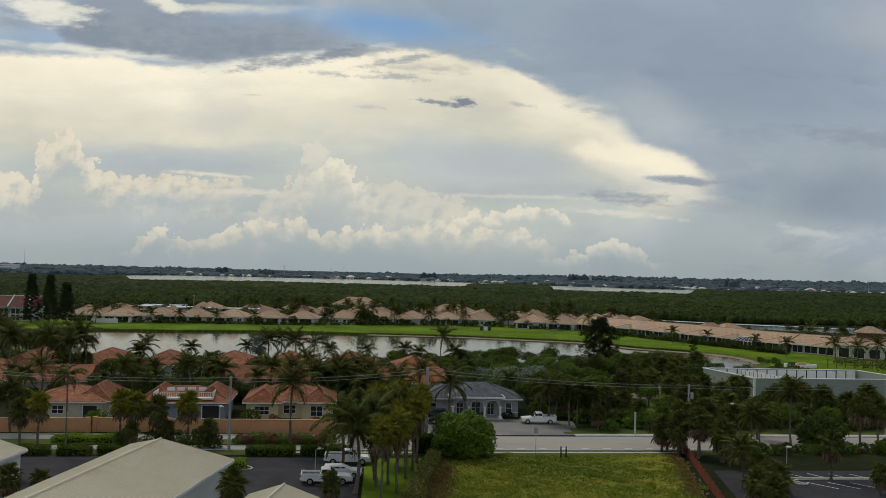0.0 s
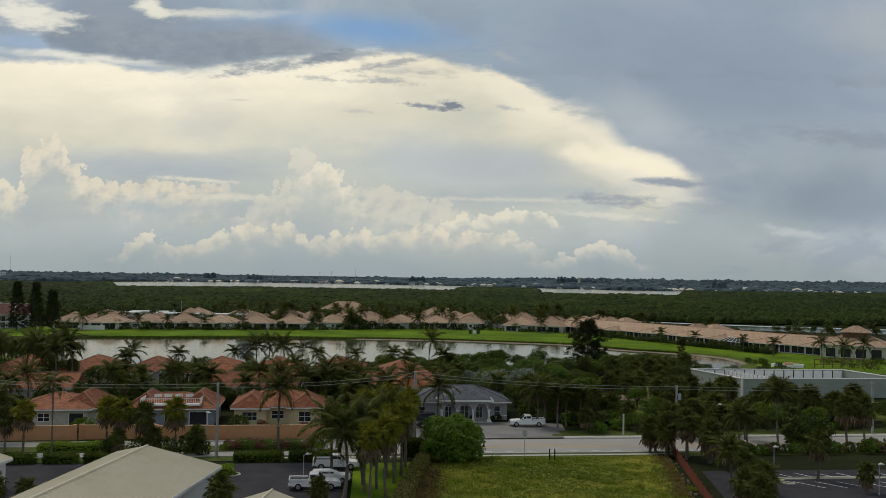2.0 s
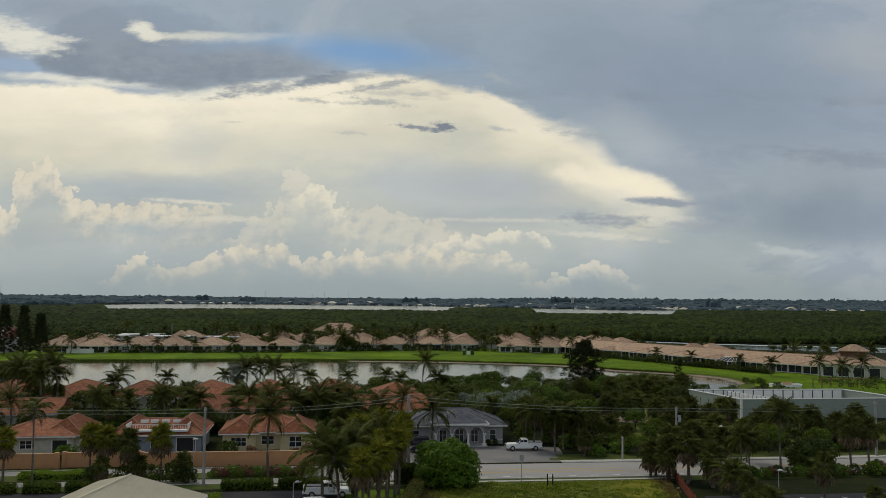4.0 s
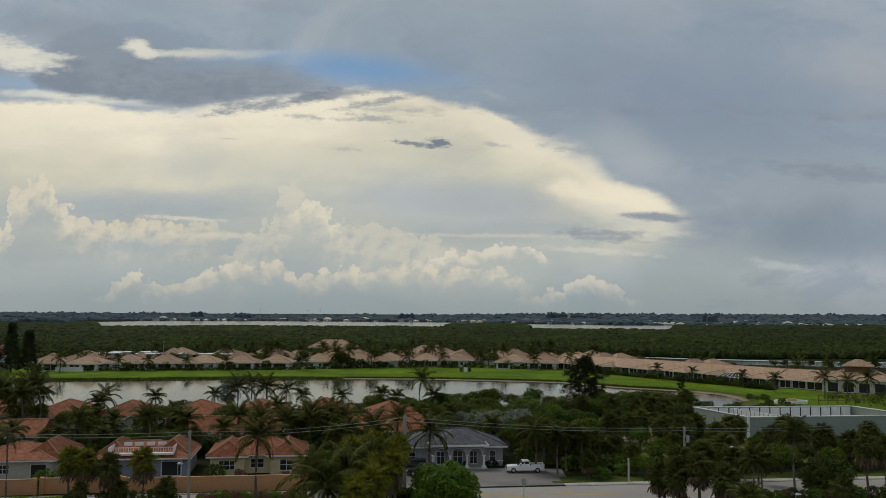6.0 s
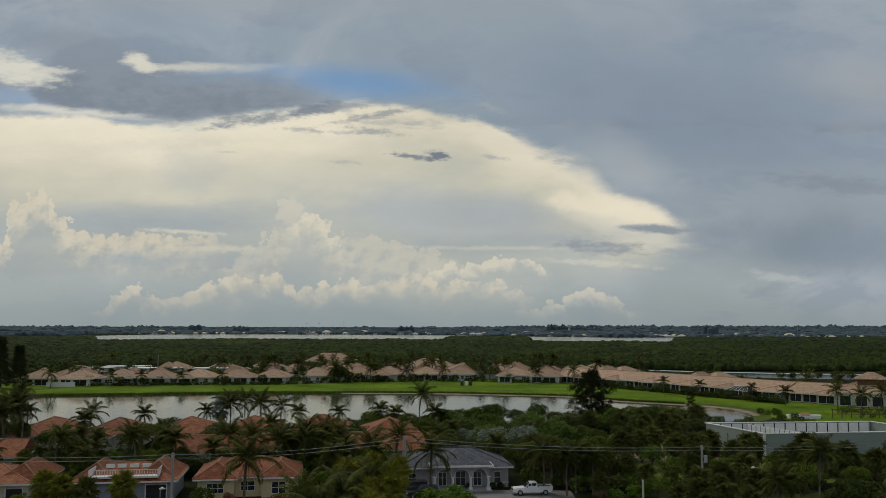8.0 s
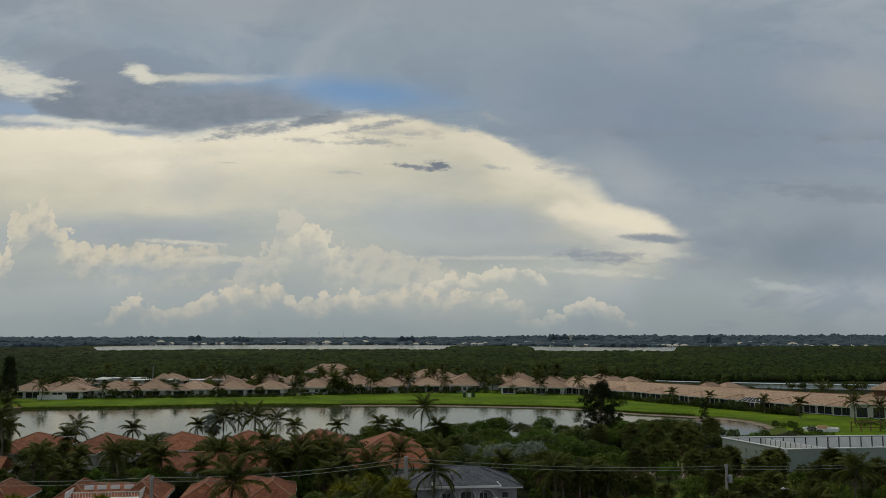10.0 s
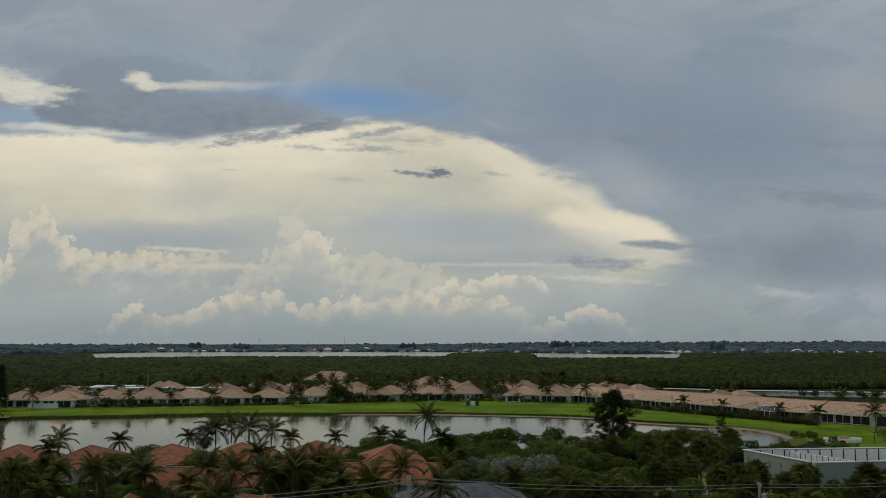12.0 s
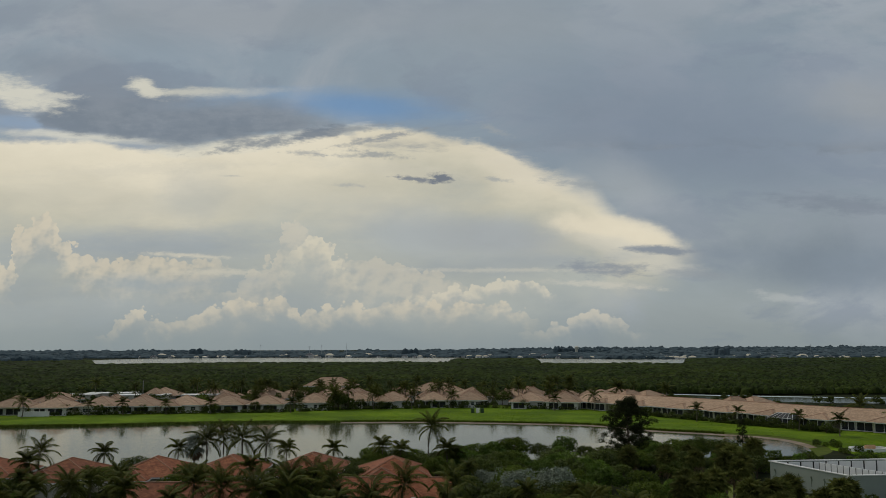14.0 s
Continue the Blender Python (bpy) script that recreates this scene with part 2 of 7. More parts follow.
sky = cloud(sky, srgb(138, 146, 156), 28.4, 10.9, 3.4, 0.45, 0.6, 0.9, 0.95, wisp, -3)
sky = cloud(sky, srgb(142, 149, 158), 21.7, 8.8, 3.9, 0.8, 0.7, 1.2, 0.85, wisp, -3)
sky = cloud(sky, srgb(150, 157, 163), 32.3, 8.2, 3.9, 0.5, 0.8, 1.2, 0.7, wisp, -5)
sky = cloud(sky, srgb(156, 163, 168), 19.3, 18.7, 3.2, 0.3, 0.9, 1.5, 0.6, shred, -6)
sky = cloud(sky, srgb(178, 180, 176), -25.4, 17.4, 3.2, 2.6, 0.8, 0.8, 0.45, billow, 0)
sky = cloud(sky, srgb(126, 138, 151), 48.3, 9.2, 11.0, 2.6, 0.8, 0.7, 0.6, billow, -4)
sky = cloud(sky, srgb(126, 135, 148), 50.7, 16.4, 7.1, 0.9, 0.8, 1.0, 0.6, wisp, -4)
sky = heap(sky, edge_line([(-21.5, 6.1), (-19.9, 7.4), (-18.7, 9.0), (-16.5, 9.8), (-15.9, 12.5), (-14.9, 14.3), (-14.0, 14.8), (-12.8, 13.9), (-12.0, 13.0), (-10.3, 11.8), (-8.7, 10.1), (-4.8, 10.0), (-2.2, 9.6), (0.4, 8.5), (3.3, 8.0), (6.3, 6.2)], 1.0, CURL), (-20.6, 5.0), srgb(206, 199, 183), srgb(174, 177, 173), 8.5, 0.58, 0.6)
sky = heap(sky, edge_line([(-15.8, 9.0), (-14.6, 10.2), (-13.6, 11.8), (-12.3, 13.0), (-10.9, 12.2), (-9.7, 11.2), (-8.6, 9.6), (-5.8, 7.9)], 1.0, CURL), (-14.6, -7.6), srgb(219, 211, 190), srgb(188, 188, 178), 4.0, 0.65, 0.6)
sky = heap(sky, edge_line([(-60.0, 10.2), (-51.0, 10.4), (-47.1, 10.0), (-46.2, 10.5), (-45.9, 13.2), (-45.4, 13.8), (-44.1, 13.9), (-43.7, 14.8), (-42.6, 15.1), (-41.5, 14.6), (-41.2, 13.1), (-40.3, 12.5), (-38.9, 11.2), (-37.6, 10.2), (-34.4, 10.0), (-31.3, 10.4), (-26.1, 10.0), (-22.3, 9.6), (-21.0, 8.0)], 1.0, CURL), (-66.0, -22.8), srgb(214, 204, 184), srgb(168, 172, 168), 6.5, 0.8, 0.7)
sky = cloud(sky, srgb(161, 170, 174), -28.0, 7.0, 7.0, 1.0, 0.8, 0.8, 0.75, fine, 0)
sky = heap(sky, edge_line([(1.0, 5.4), (3.0, 6.8), (5.6, 6.6), (8.9, 7.2), (12.8, 8.0), (14.8, 7.0), (17.0, 5.6)], 1.0, CURL), (1.5, 15.5), srgb(214, 207, 189), srgb(176, 179, 176), 2.3, 0.8, 0.55)
sky = cloud(sky, srgb(212, 206, 190), -26.5, 10.3, 3.9, 0.2, 0.9, 1.2, 0.8, shred, -3)
sky = cloud(sky, srgb(208, 203, 188), -22.6, 8.4, 3.9, 0.3, 0.9, 1.2, 0.7, shred, 0)
sky = cloud(sky, srgb(204, 200, 187), 9.2, 8.6, 9.7, 0.2, 0.9, 1.3, 0.5, shred, 0)
sky = cloud(sky, srgb(202, 198, 186), 21.7, 6.9, 4.5, 0.3, 0.9, 1.3, 0.7, shred, -4)
sky = heap(sky, edge_line([(-35.4, 1.6), (-33.6, 3.4), (-32.0, 4.5), (-30.2, 3.1), (-27.8, 3.1), (-25.3, 3.8), (-22.8, 4.6), (-21.5, 5.2), (-19.6, 5.6), (-17.0, 5.0), (-16.1, 5.7), (-15.1, 5.6), (-13.8, 4.1), (-11.2, 3.8), (-8.6, 5.0), (-5.4, 4.4), (-1.8, 5.3), (-0.2, 5.0), (3.3, 4.8), (7.6, 5.0), (11.0, 4.6), (13.0, 3.2)], 1.0, CURL), (-34.6, 12.5), srgb(211, 202, 183), srgb(172, 175, 171), 3.0, 0.8, 0.6)
sky = heap(sky, edge_line([(14.0, 1.6), (16.7, 2.6), (18.0, 3.6), (20.7, 4.2), (23.0, 3.4), (25.0, 1.8)], 1.0, CURL), (14.0, 24.5), srgb(212, 204, 187), srgb(174, 178, 176), 2.6, 0.75, 0.6)
sky = cloud(sky, srgb(184, 188, 187), 43.1, 5.3, 3.2, 0.5, 0.8, 1.2, 0.6, wisp, -8)
grain = wn("ShaderNodeVectorMath", i0=sky)
grain.operation = "SCALE"
W.links.new(wm("ADD", 1.0, wm("ADD", wm("MULTIPLY", wm("SUBTRACT", dapple, 0.5), 0.20), wm("MULTIPLY", wm("SUBTRACT", mottle, 0.5), 0.24))), grain.inputs["Scale"])
tint = wn("ShaderNodeVectorMath", i0=grain.outputs[0], i1=(1.062, 1.072, 1.066))
tint.operation = "MULTIPLY"
sky = tint.outputs[0]
sky = wmix(step(SV, 5.0, -0.5, 0, 0.62), sky, srgb(140, 152, 155))
back = W.nodes.new("ShaderNodeBackground")
W.links.new(sky, back.inputs[0])
back.inputs[1].default_value = 1.0
W.links.new(back.outputs[0], W.nodes.new("ShaderNodeOutputWorld").inputs[0])

sun = new("sun", bpy.data.lights.new("sun", "SUN"))
sun.data.energy, sun.data.angle, sun.data.color = 1.25, radians(20), (1.0, 0.91, 0.74)
sun.matrix_world = look((-60, 70, 120), (0, 0, 0))

# ---- materials ----
def material(name, c1, c2, scale=1.0, rough=0.8, bump=0.0, bscale=8.0, c3=None, vary=0.0, metal=0.0, island=0.0, spec=0.3,
             stretch=(1, 1, 1), thin=0.0, detail=6, world_space=False):
    """Two colours mixed by grain, a third by larger stains, with relief; vary: by object, island: by loose piece."""
    m = bpy.data.materials.new(name)
    m.use_nodes = True
    t = m.node_tree
    p = t.nodes["Principled BSDF"]
    p.inputs["Roughness"].default_value = rough
    p.inputs["Metallic"].default_value = metal
    p.inputs["Specular IOR Level"].default_value = spec
    co = t.nodes.new("ShaderNodeNewGeometry" if world_space else "ShaderNodeTexCoord")
    mp = t.nodes.new("ShaderNodeMapping")
    mp.inputs["Scale"].default_value = stretch
    t.links.new(co.outputs["Position" if world_space else "Object"], mp.inputs[0])

    def grain(s, d=detail):
        n = t.nodes.new("ShaderNodeTexNoise")
        n.inputs["Scale"].default_value, n.inputs["Detail"].default_value = s, d
        t.links.new(mp.outputs[0], n.inputs["Vector"])
        r = t.nodes.new("ShaderNodeMapRange")
        r.inputs[1].default_value, r.inputs[2].default_value = 0.32, 0.68
        t.links.new(n.outputs["Fac"], r.inputs[0])
        return r.outputs[0]

    def blend(f, a, b, mode="MIX"):
        n = t.nodes.new("ShaderNodeMix")
        n.data_type, n.blend_type = "RGBA", mode
        for k, v in ((0, f), (6, a), (7, b)):
            if hasattr(v, "is_output"):
                t.links.new(v, n.inputs[k])
            else:
                n.inputs[k].default_value = v if isinstance(v, float) else (*v[:3], 1)
        return n.outputs[2]

    col = blend(grain(scale), c1, c2)
    if c3:
        col = blend(grain(scale * 0.17, 4), col, c3)
    for amount, node, out in ((vary, "ShaderNodeObjectInfo", "Random"), (island, "ShaderNodeNewGeometry", "Random Per Island")):
        if amount:
            h = t.nodes.new("ShaderNodeHueSaturation")
            r = t.nodes.new("ShaderNodeMapRange")
            r.inputs[3].default_value, r.inputs[4].default_value = 1 - amount, 1 + amount
            t.links.new(t.nodes.new(node).outputs[out], r.inputs[0])
            t.links.new(r.outputs[0], h.inputs["Value"])
            t.links.new(col, h.inputs["Color"])
            col = h.outputs[0]
    t.links.new(col, p.inputs["Base Color"])
    if bump:
        b = t.nodes.new("ShaderNodeBump")
        b.inputs["Strength"].default_value, b.inputs["Distance"].default_value = bump, 0.05
        t.links.new(grain(bscale), b.inputs["Height"])
        t.links.new(b.outputs[0], p.inputs["Normal"])
    if thin:
        tr = t.nodes.new("ShaderNodeBsdfTranslucent")
        t.links.new(col, tr.inputs[0])
        mx = t.nodes.new("ShaderNodeMixShader")
        mx.inputs[0].default_value = thin
        t.links.new(p.outputs[0], mx.inputs[1])
        t.links.new(tr.outputs[0], mx.inputs[2])
        t.links.new(mx.outputs[0], t.nodes["Material Output"].inputs[0])
    return m


def tile_material(name, c1, c2, c3, row=0.14):
    """Barrel tiles: rows down the slope by height, blotched by fired colour."""
    m = material(name, c1, c2, 6.0, 0.75, 0.0, c3=c3, vary=0.14, spec=0.25)
    t = m.node_tree
    p = t.nodes["Principled BSDF"]
    co = t.nodes.new("ShaderNodeTexCoord")
    wv = t.nodes.new("ShaderNodeTexWave")
    wv.bands_direction, wv.wave_profile = "Z", "SAW"
    wv.inputs["Scale"].default_value = 0.314 / row
    wv.inputs["Distortion"].default_value = 0.4
    t.links.new(co.outputs["Object"], wv.inputs["Vector"])
    mp = t.nodes.new("ShaderNodeMapping")
    mp.inputs["Scale"].default_value = (3.0, 3.0, 6.0)
    t.links.new(co.outputs["Object"], mp.inputs[0])
    cell = t.nodes.new("ShaderNodeTexVoronoi")
    cell.inputs["Scale"].default_value = 1.0
    t.links.new(mp.outputs[0], cell.inputs["Vector"])
    rr = t.nodes.new("ShaderNodeMapRange")
    rr.inputs[3].default_value, rr.inputs[4].default_value = 0.68, 1.36
    t.links.new(cell.outputs["Color"], rr.inputs[0])
    hs = t.nodes.new("ShaderNodeHueSaturation")
    t.links.new(rr.outputs[0], hs.inputs["Value"])
    t.links.new(p.inputs["Base Color"].links[0].from_socket, hs.inputs["Color"])
    t.links.new(hs.outputs[0], p.inputs["Base Color"])
    b = t.nodes.new("ShaderNodeBump")
    b.inputs["Strength"].default_value, b.inputs["Distance"].default_value = 1.0, 0.07
    t.links.new(wv.outputs["Fac"], b.inputs["Height"])
    t.links.new(b.outputs[0], p.inputs["Normal"])
    return m


M = {}
M["clay"] = tile_material("terracotta tile", (0.255, 0.076, 0.033), (0.140, 0.044, 0.020), (0.290, 0.106, 0.048))
M["peach"] = tile_material("pale peach tile", (0.39, 0.258, 0.165), (0.285, 0.185, 0.118), (0.43, 0.295, 0.200))
M["slate"] = tile_material("grey roof tile", (0.080, 0.083, 0.096), (0.052, 0.055, 0.066), (0.105, 0.108, 0.122))
M["maroon"] = tile_material("maroon roof", (0.12, 0.035, 0.03), (0.09, 0.03, 0.028), (0.15, 0.05, 0.04))
M["cap"] = material("mortared ridge cap", (0.36, 0.20, 0.125), (0.28, 0.15, 0.095), 4, 0.8)
M["tanroof"] = material("tan metal roofing", (0.60, 0.53, 0.38), (0.51, 0.45, 0.325), 0.8, 0.5, c3=(0.63, 0.56, 0.43), spec=0.3)
M["white"] = material("white painted stucco", (0.78, 0.78, 0.76), (0.66, 0.67, 0.66), 1.2, 0.7, 0.15, 12, (0.72, 0.71, 0.68))
M["trim"] = material("white trim paint", (0.80, 0.79, 0.76), (0.70, 0.69, 0.66), 2.0, 0.5)
M["cream"] = material("cream stucco", (0.66, 0.56, 0.33), (0.57, 0.47, 0.28), 1.5, 0.8, 0.15, 12)
M["ivory"] = material("ivory stucco", (0.58, 0.55, 0.46), (0.48, 0.46, 0.38), 1.5, 0.8, 0.15, 12)
M["greystucco"] = material("grey stucco", (0.38, 0.37, 0.385), (0.31, 0.30, 0.315), 1.5, 0.8, 0.2, 12)
M["bluegrey"] = material("blue-grey stucco", (0.26, 0.29, 0.35), (0.21, 0.24, 0.29), 1.5, 0.8, 0.15, 12)
M["orange"] = material("orange stucco", (0.60, 0.31, 0.145), (0.50, 0.245, 0.11), 1.1, 0.85, 0.2, 9, (0.55, 0.29, 0.155))
M["orangecap"] = material("pale orange coping", (0.58, 0.36, 0.20), (0.48, 0.28, 0.15), 1.5, 0.8)
M["sage"] = material("sage grey render", (0.27, 0.31, 0.27), (0.22, 0.26, 0.23), 0.6, 0.8, 0.1, 6, (0.30, 0.33, 0.29))
M["relief"] = material("weathered green relief paint", (0.13, 0.16, 0.11), (0.09, 0.115, 0.08), 3, 0.8)
M["glass"] = material("dark window glass", (0.025, 0.03, 0.035), (0.035, 0.04, 0.045), 1, 0.08, spec=0.6)
M["screen"] = material("dark insect screen", (0.02, 0.022, 0.024), (0.032, 0.034, 0.035), 0.6, 0.6)
M["black"] = material("black metal", (0.02, 0.02, 0.02), (0.03, 0.03, 0.03), 3, 0.5)
M["drygrass"] = material("dry brown grass", (0.21, 0.15, 0.055), (0.14, 0.095, 0.04), 0.6, 0.95, island=0.4, thin=0.2, spec=0.1, world_space=True)
M["asphalt"] = material("worn parking asphalt", (0.036, 0.034, 0.041), (0.027, 0.026, 0.031), 2.5, 0.9, 0.2, 30, (0.046, 0.044, 0.050), spec=0.15)
M["roadgrey"] = material("pale weathered road", (0.30, 0.285, 0.27), (0.25, 0.24, 0.23), 0.7, 0.9, 0.2, 30, (0.34, 0.32, 0.30), stretch=(0.25, 1, 1))
M["drive"] = material("patched grey drive", (0.150, 0.138, 0.136), (0.075, 0.070, 0.073), 0.35, 0.9, 0.2, 30, (0.25, 0.24, 0.23))
M["concrete"] = material("pale concrete", (0.50, 0.48, 0.44), (0.40, 0.38, 0.35), 1.5, 0.85, 0.2, 20)
M["paint"] = material("white road paint", (0.75, 0.75, 0.73), (0.55, 0.55, 0.53), 6, 0.7)
M["yellow"] = material("yellow road paint", (0.55, 0.36, 0.05), (0.45, 0.30, 0.06), 6, 0.7)
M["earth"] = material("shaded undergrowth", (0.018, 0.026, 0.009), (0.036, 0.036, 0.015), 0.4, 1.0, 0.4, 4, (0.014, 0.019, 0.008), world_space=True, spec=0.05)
M["field"] = material("rough pasture", (0.180, 0.205, 0.014), (0.350, 0.280, 0.050), 0.28, 0.95, 0.7, 6, (0.105, 0.125, 0.013), world_space=True, spec=0.1)
M["lawn"] = material("mown bright lawn", (0.105, 0.195, 0.005), (0.185, 0.262, 0.010), 0.32, 0.95, 0.7, 3, (0.066, 0.118, 0.006), world_space=True, spec=0.1)
M["verge"] = material("verge grass", (0.075, 0.105, 0.018), (0.115, 0.125, 0.034), 0.5, 0.95, 0.4, 5, (0.045, 0.062, 0.014), world_space=True, spec=0.1)
M["drylawn"] = material("yellowing lawn", (0.115, 0.150, 0.012), (0.165, 0.170, 0.022), 0.3, 0.95, 0.4, 5, (0.075, 0.105, 0.012), world_space=True)
M["sand"] = material("damp sand and rubble", (0.22, 0.165, 0.12), (0.13, 0.095, 0.065), 1.2, 0.95, 0.5, 6, (0.28, 0.22, 0.17), world_space=True)
M["reeds"] = material("marginal reeds", (0.058, 0.092, 0.009), (0.105, 0.125, 0.018), 0.5, 0.95, island=0.4, spec=0.1)
M["mud"] = material("lake bed mud", (0.05, 0.05, 0.035), (0.03, 0.03, 0.02), 0.5, 1.0)
M["trunk"] = material("grey palm trunk", (0.20, 0.165, 0.13), (0.11, 0.09, 0.07), 2.5, 0.95, 0.5, 6, stretch=(1, 1, 4), vary=0.25)
M["bark"] = material("brown bark", (0.11, 0.085, 0.06), (0.06, 0.045, 0.03), 3, 0.95, 0.5, 6)
M["frond"] = material("coconut frond green", (0.046, 0.066, 0.010), (0.106, 0.108, 0.018), 1.5, 0.7, vary=0.25, island=0.3, thin=0.3, spec=0.12)
M["fan"] = material("yellow-green cabbage palm leaf", (0.150, 0.170, 0.018), (0.330, 0.300, 0.042), 1.5, 0.7, vary=0.3, island=0.4, thin=0.42, spec=0.12)
M["olivefan"] = material("olive cabbage palm leaf", (0.072, 0.092, 0.020), (0.165, 0.165, 0.040), 1.5, 0.7, vary=0.35, island=0.45, thin=0.3, spec=0.12)
M["dead"] = material("dead palm thatch", (0.165, 0.122, 0.072), (0.092, 0.068, 0.043), 2, 0.95, vary=0.2, island=0.35, spec=0.1)
M["silver"] = material("silver palm leaf", (0.22, 0.26, 0.22), (0.14, 0.18, 0.15), 1.5, 0.6, island=0.25, thin=0.2)
M["leaf"] = material("broad leaf green", (0.048, 0.082, 0.010), (0.108, 0.140, 0.016), 0.7, 0.7, vary=0.3, island=0.5, thin=0.3, spec=0.12)
M["midleaf"] = material("mid-green tree leaf", (0.055, 0.105, 0.010), (0.100, 0.155, 0.016), 0.7, 0.6, vary=0.25, island=0.45, thin=0.3, spec=0.15)
M["brightleaf"] = material("fresh sea-grape leaf", (0.080, 0.150, 0.012), (0.125, 0.200, 0.020), 0.7, 0.6, island=0.4, thin=0.3, spec=0.15)
M["darkleaf"] = material("dark glossy leaf", (0.042, 0.066, 0.010), (0.086, 0.104, 0.016), 0.7, 0.6, vary=0.25, island=0.45, thin=0.2, spec=0.15)
M["greyleaf"] = material("silvery buttonwood leaf", (0.25, 0.29, 0.21), (0.15, 0.18, 0.13), 0.7, 0.7, island=0.45, thin=0.2)
M["needle"] = material("casuarina needles", (0.022, 0.032, 0.011), (0.042, 0.046, 0.018), 0.7, 0.9, vary=0.2, island=0.35, thin=0.2, spec=0.08)
M["hedge"] = material("clipped hedge leaf", (0.16, 0.26, 0.022), (0.25, 0.33, 0.036), 1.0, 0.7, island=0.35, thin=0.2, spec=0.12)
M["redleaf"] = material("copper-red shrub leaf", (0.200, 0.080, 0.050), (0.130, 0.085, 0.040), 1.0, 0.7, island=0.4, thin=0.2)
M["mangrove"] = material("mangrove canopy leaf", (0.021, 0.036, 0.006), (0.046, 0.060, 0.009), 0.02, 0.85, island=0.5, spec=0.08, c3=(0.016, 0.026, 0.006), world_space=True)
# distance haze is put into this base colour as extra blue
M["hazewood"] = material("far pine woods", (0.055, 0.080, 0.094), (0.085, 0.112, 0.126), 0.02, 0.95, island=0.2, spec=0.05, world_space=True)
M["pole"] = material("weathered timber pole", (0.38, 0.36, 0.33), (0.26, 0.245, 0.225), 3, 0.9, 0.3, 10, stretch=(1, 1, 0.2))
M["lampgrey"] = material("galvanised lamp post", (0.42, 0.43, 0.43), (0.34, 0.35, 0.35), 2, 0.5, metal=0.4)
M["wire"] = material("aluminium cable", (0.22, 0.24, 0.21), (0.17, 0.19, 0.17), 1, 0.6)
M["rust"] = material("rust-red slat paint", (0.20, 0.050, 0.024), (0.13, 0.035, 0.02), 2, 0.8, 0.2, 10, vary=0.25)
M["carwhite"] = material("white car paint", (0.80, 0.80, 0.80), (0.74, 0.74, 0.74), 0.5, 0.25, spec=0.5)
M["carblack"] = material("black car paint", (0.012, 0.012, 0.014), (0.018, 0.018, 0.02), 0.5, 0.2, spec=0.5)
M["tyre"] = material("tyre rubber", (0.02, 0.02, 0.02), (0.03, 0.03, 0.03), 5, 0.9)
M["rim"] = material("alloy rim", (0.55, 0.55, 0.56), (0.45, 0.45, 0.46), 3, 0.35, metal=0.8)
M["lampglass"] = material("headlight lens", (0.7, 0.7, 0.68), (0.6, 0.6, 0.6), 3, 0.15)
M["redglass"] = material("tail light lens", (0.35, 0.02, 0.02), (0.25, 0.015, 0.015), 3, 0.2)
M["greenbox"] = material("green utility paint", (0.035, 0.07, 0.03), (0.03, 0.055, 0.025), 2, 0.6)
M["wood"] = material("brown deck timber", (0.20, 0.11, 0.07), (0.14, 0.08, 0.05), 2, 0.85, 0.2, 10)

water = bpy.data.materials.new("still lake water")
water.use_nodes = True
wt = water.node_tree
wp = wt.nodes["Principled BSDF"]
wp.inputs["Base Color"].default_value = (0.062, 0.074, 0.040, 1)
wp.inputs["Roughness"].default_value = 0.05
wp.inputs["IOR"].default_value = 1.33
wp.inputs["Specular IOR Level"].default_value = 0.32
wg = wt.nodes.new("ShaderNodeNewGeometry")
wmp = wt.nodes.new("ShaderNodeMapping")
wmp.inputs["Scale"].default_value = (0.5, 1.0, 1.0)
wt.links.new(wg.outputs["Position"], wmp.inputs[0])
wns = wt.nodes.new("ShaderNodeTexNoise")
wns.inputs["Scale"].default_value, wns.inputs["Detail"].default_value = 0.9, 5
wt.links.new(wmp.outputs[0], wns.inputs["Vector"])
wb = wt.nodes.new("ShaderNodeBump")
wb.inputs["Strength"].default_value, wb.inputs["Distance"].default_value = 0.34, 0.05
wt.links.new(wns.outputs["Fac"], wb.inputs["Height"])
wt.links.new(wb.outputs[0], wp.inputs["Normal"])
M["water"] = water
chop = water.copy()
chop.name = "choppy lagoon water"
chop.node_tree.nodes["Principled BSDF"].inputs["Roughness"].default_value = 0.16
chop.node_tree.nodes["Bump"].inputs["Strength"].default_value = 0.4
M["chop"] = chop


# ---- building blocks ----
def mesh_of(name, bm, mat, smooth=False):
    me = bpy.data.meshes.new(name)
    bm.normal_update()
    bm.to_mesh(me)
    bm.free()
    me.materials.append(mat)
    if smooth:
        me.polygons.foreach_set("use_smooth", [True] * len(me.polygons))
    return me


def raw_mesh(name, verts, faces, mat, smooth=False):
    me = bpy.data.meshes.new(name)
    me.from_pydata(verts, [], faces)
    me.materials.append(mat)
    if smooth:
        me.polygons.foreach_set("use_smooth", [True] * len(me.polygons))
    me.update()
    return me


def part(name, bm, mat, parent, label=""):
    ob = new(name, mesh_of(name, bm, mat) if isinstance(bm, bmesh.types.BMesh) else bm)
    ob.parent = parent
    if label:
        ob["label"] = label
    return ob


def base(name, label, category, m=None, group="", kind=""):
    ob = tagged(new(name), label, category, group, kind)
    ob.empty_display_size = 0.5
    if m is not None:
        ob.matrix_basis = m
    return ob


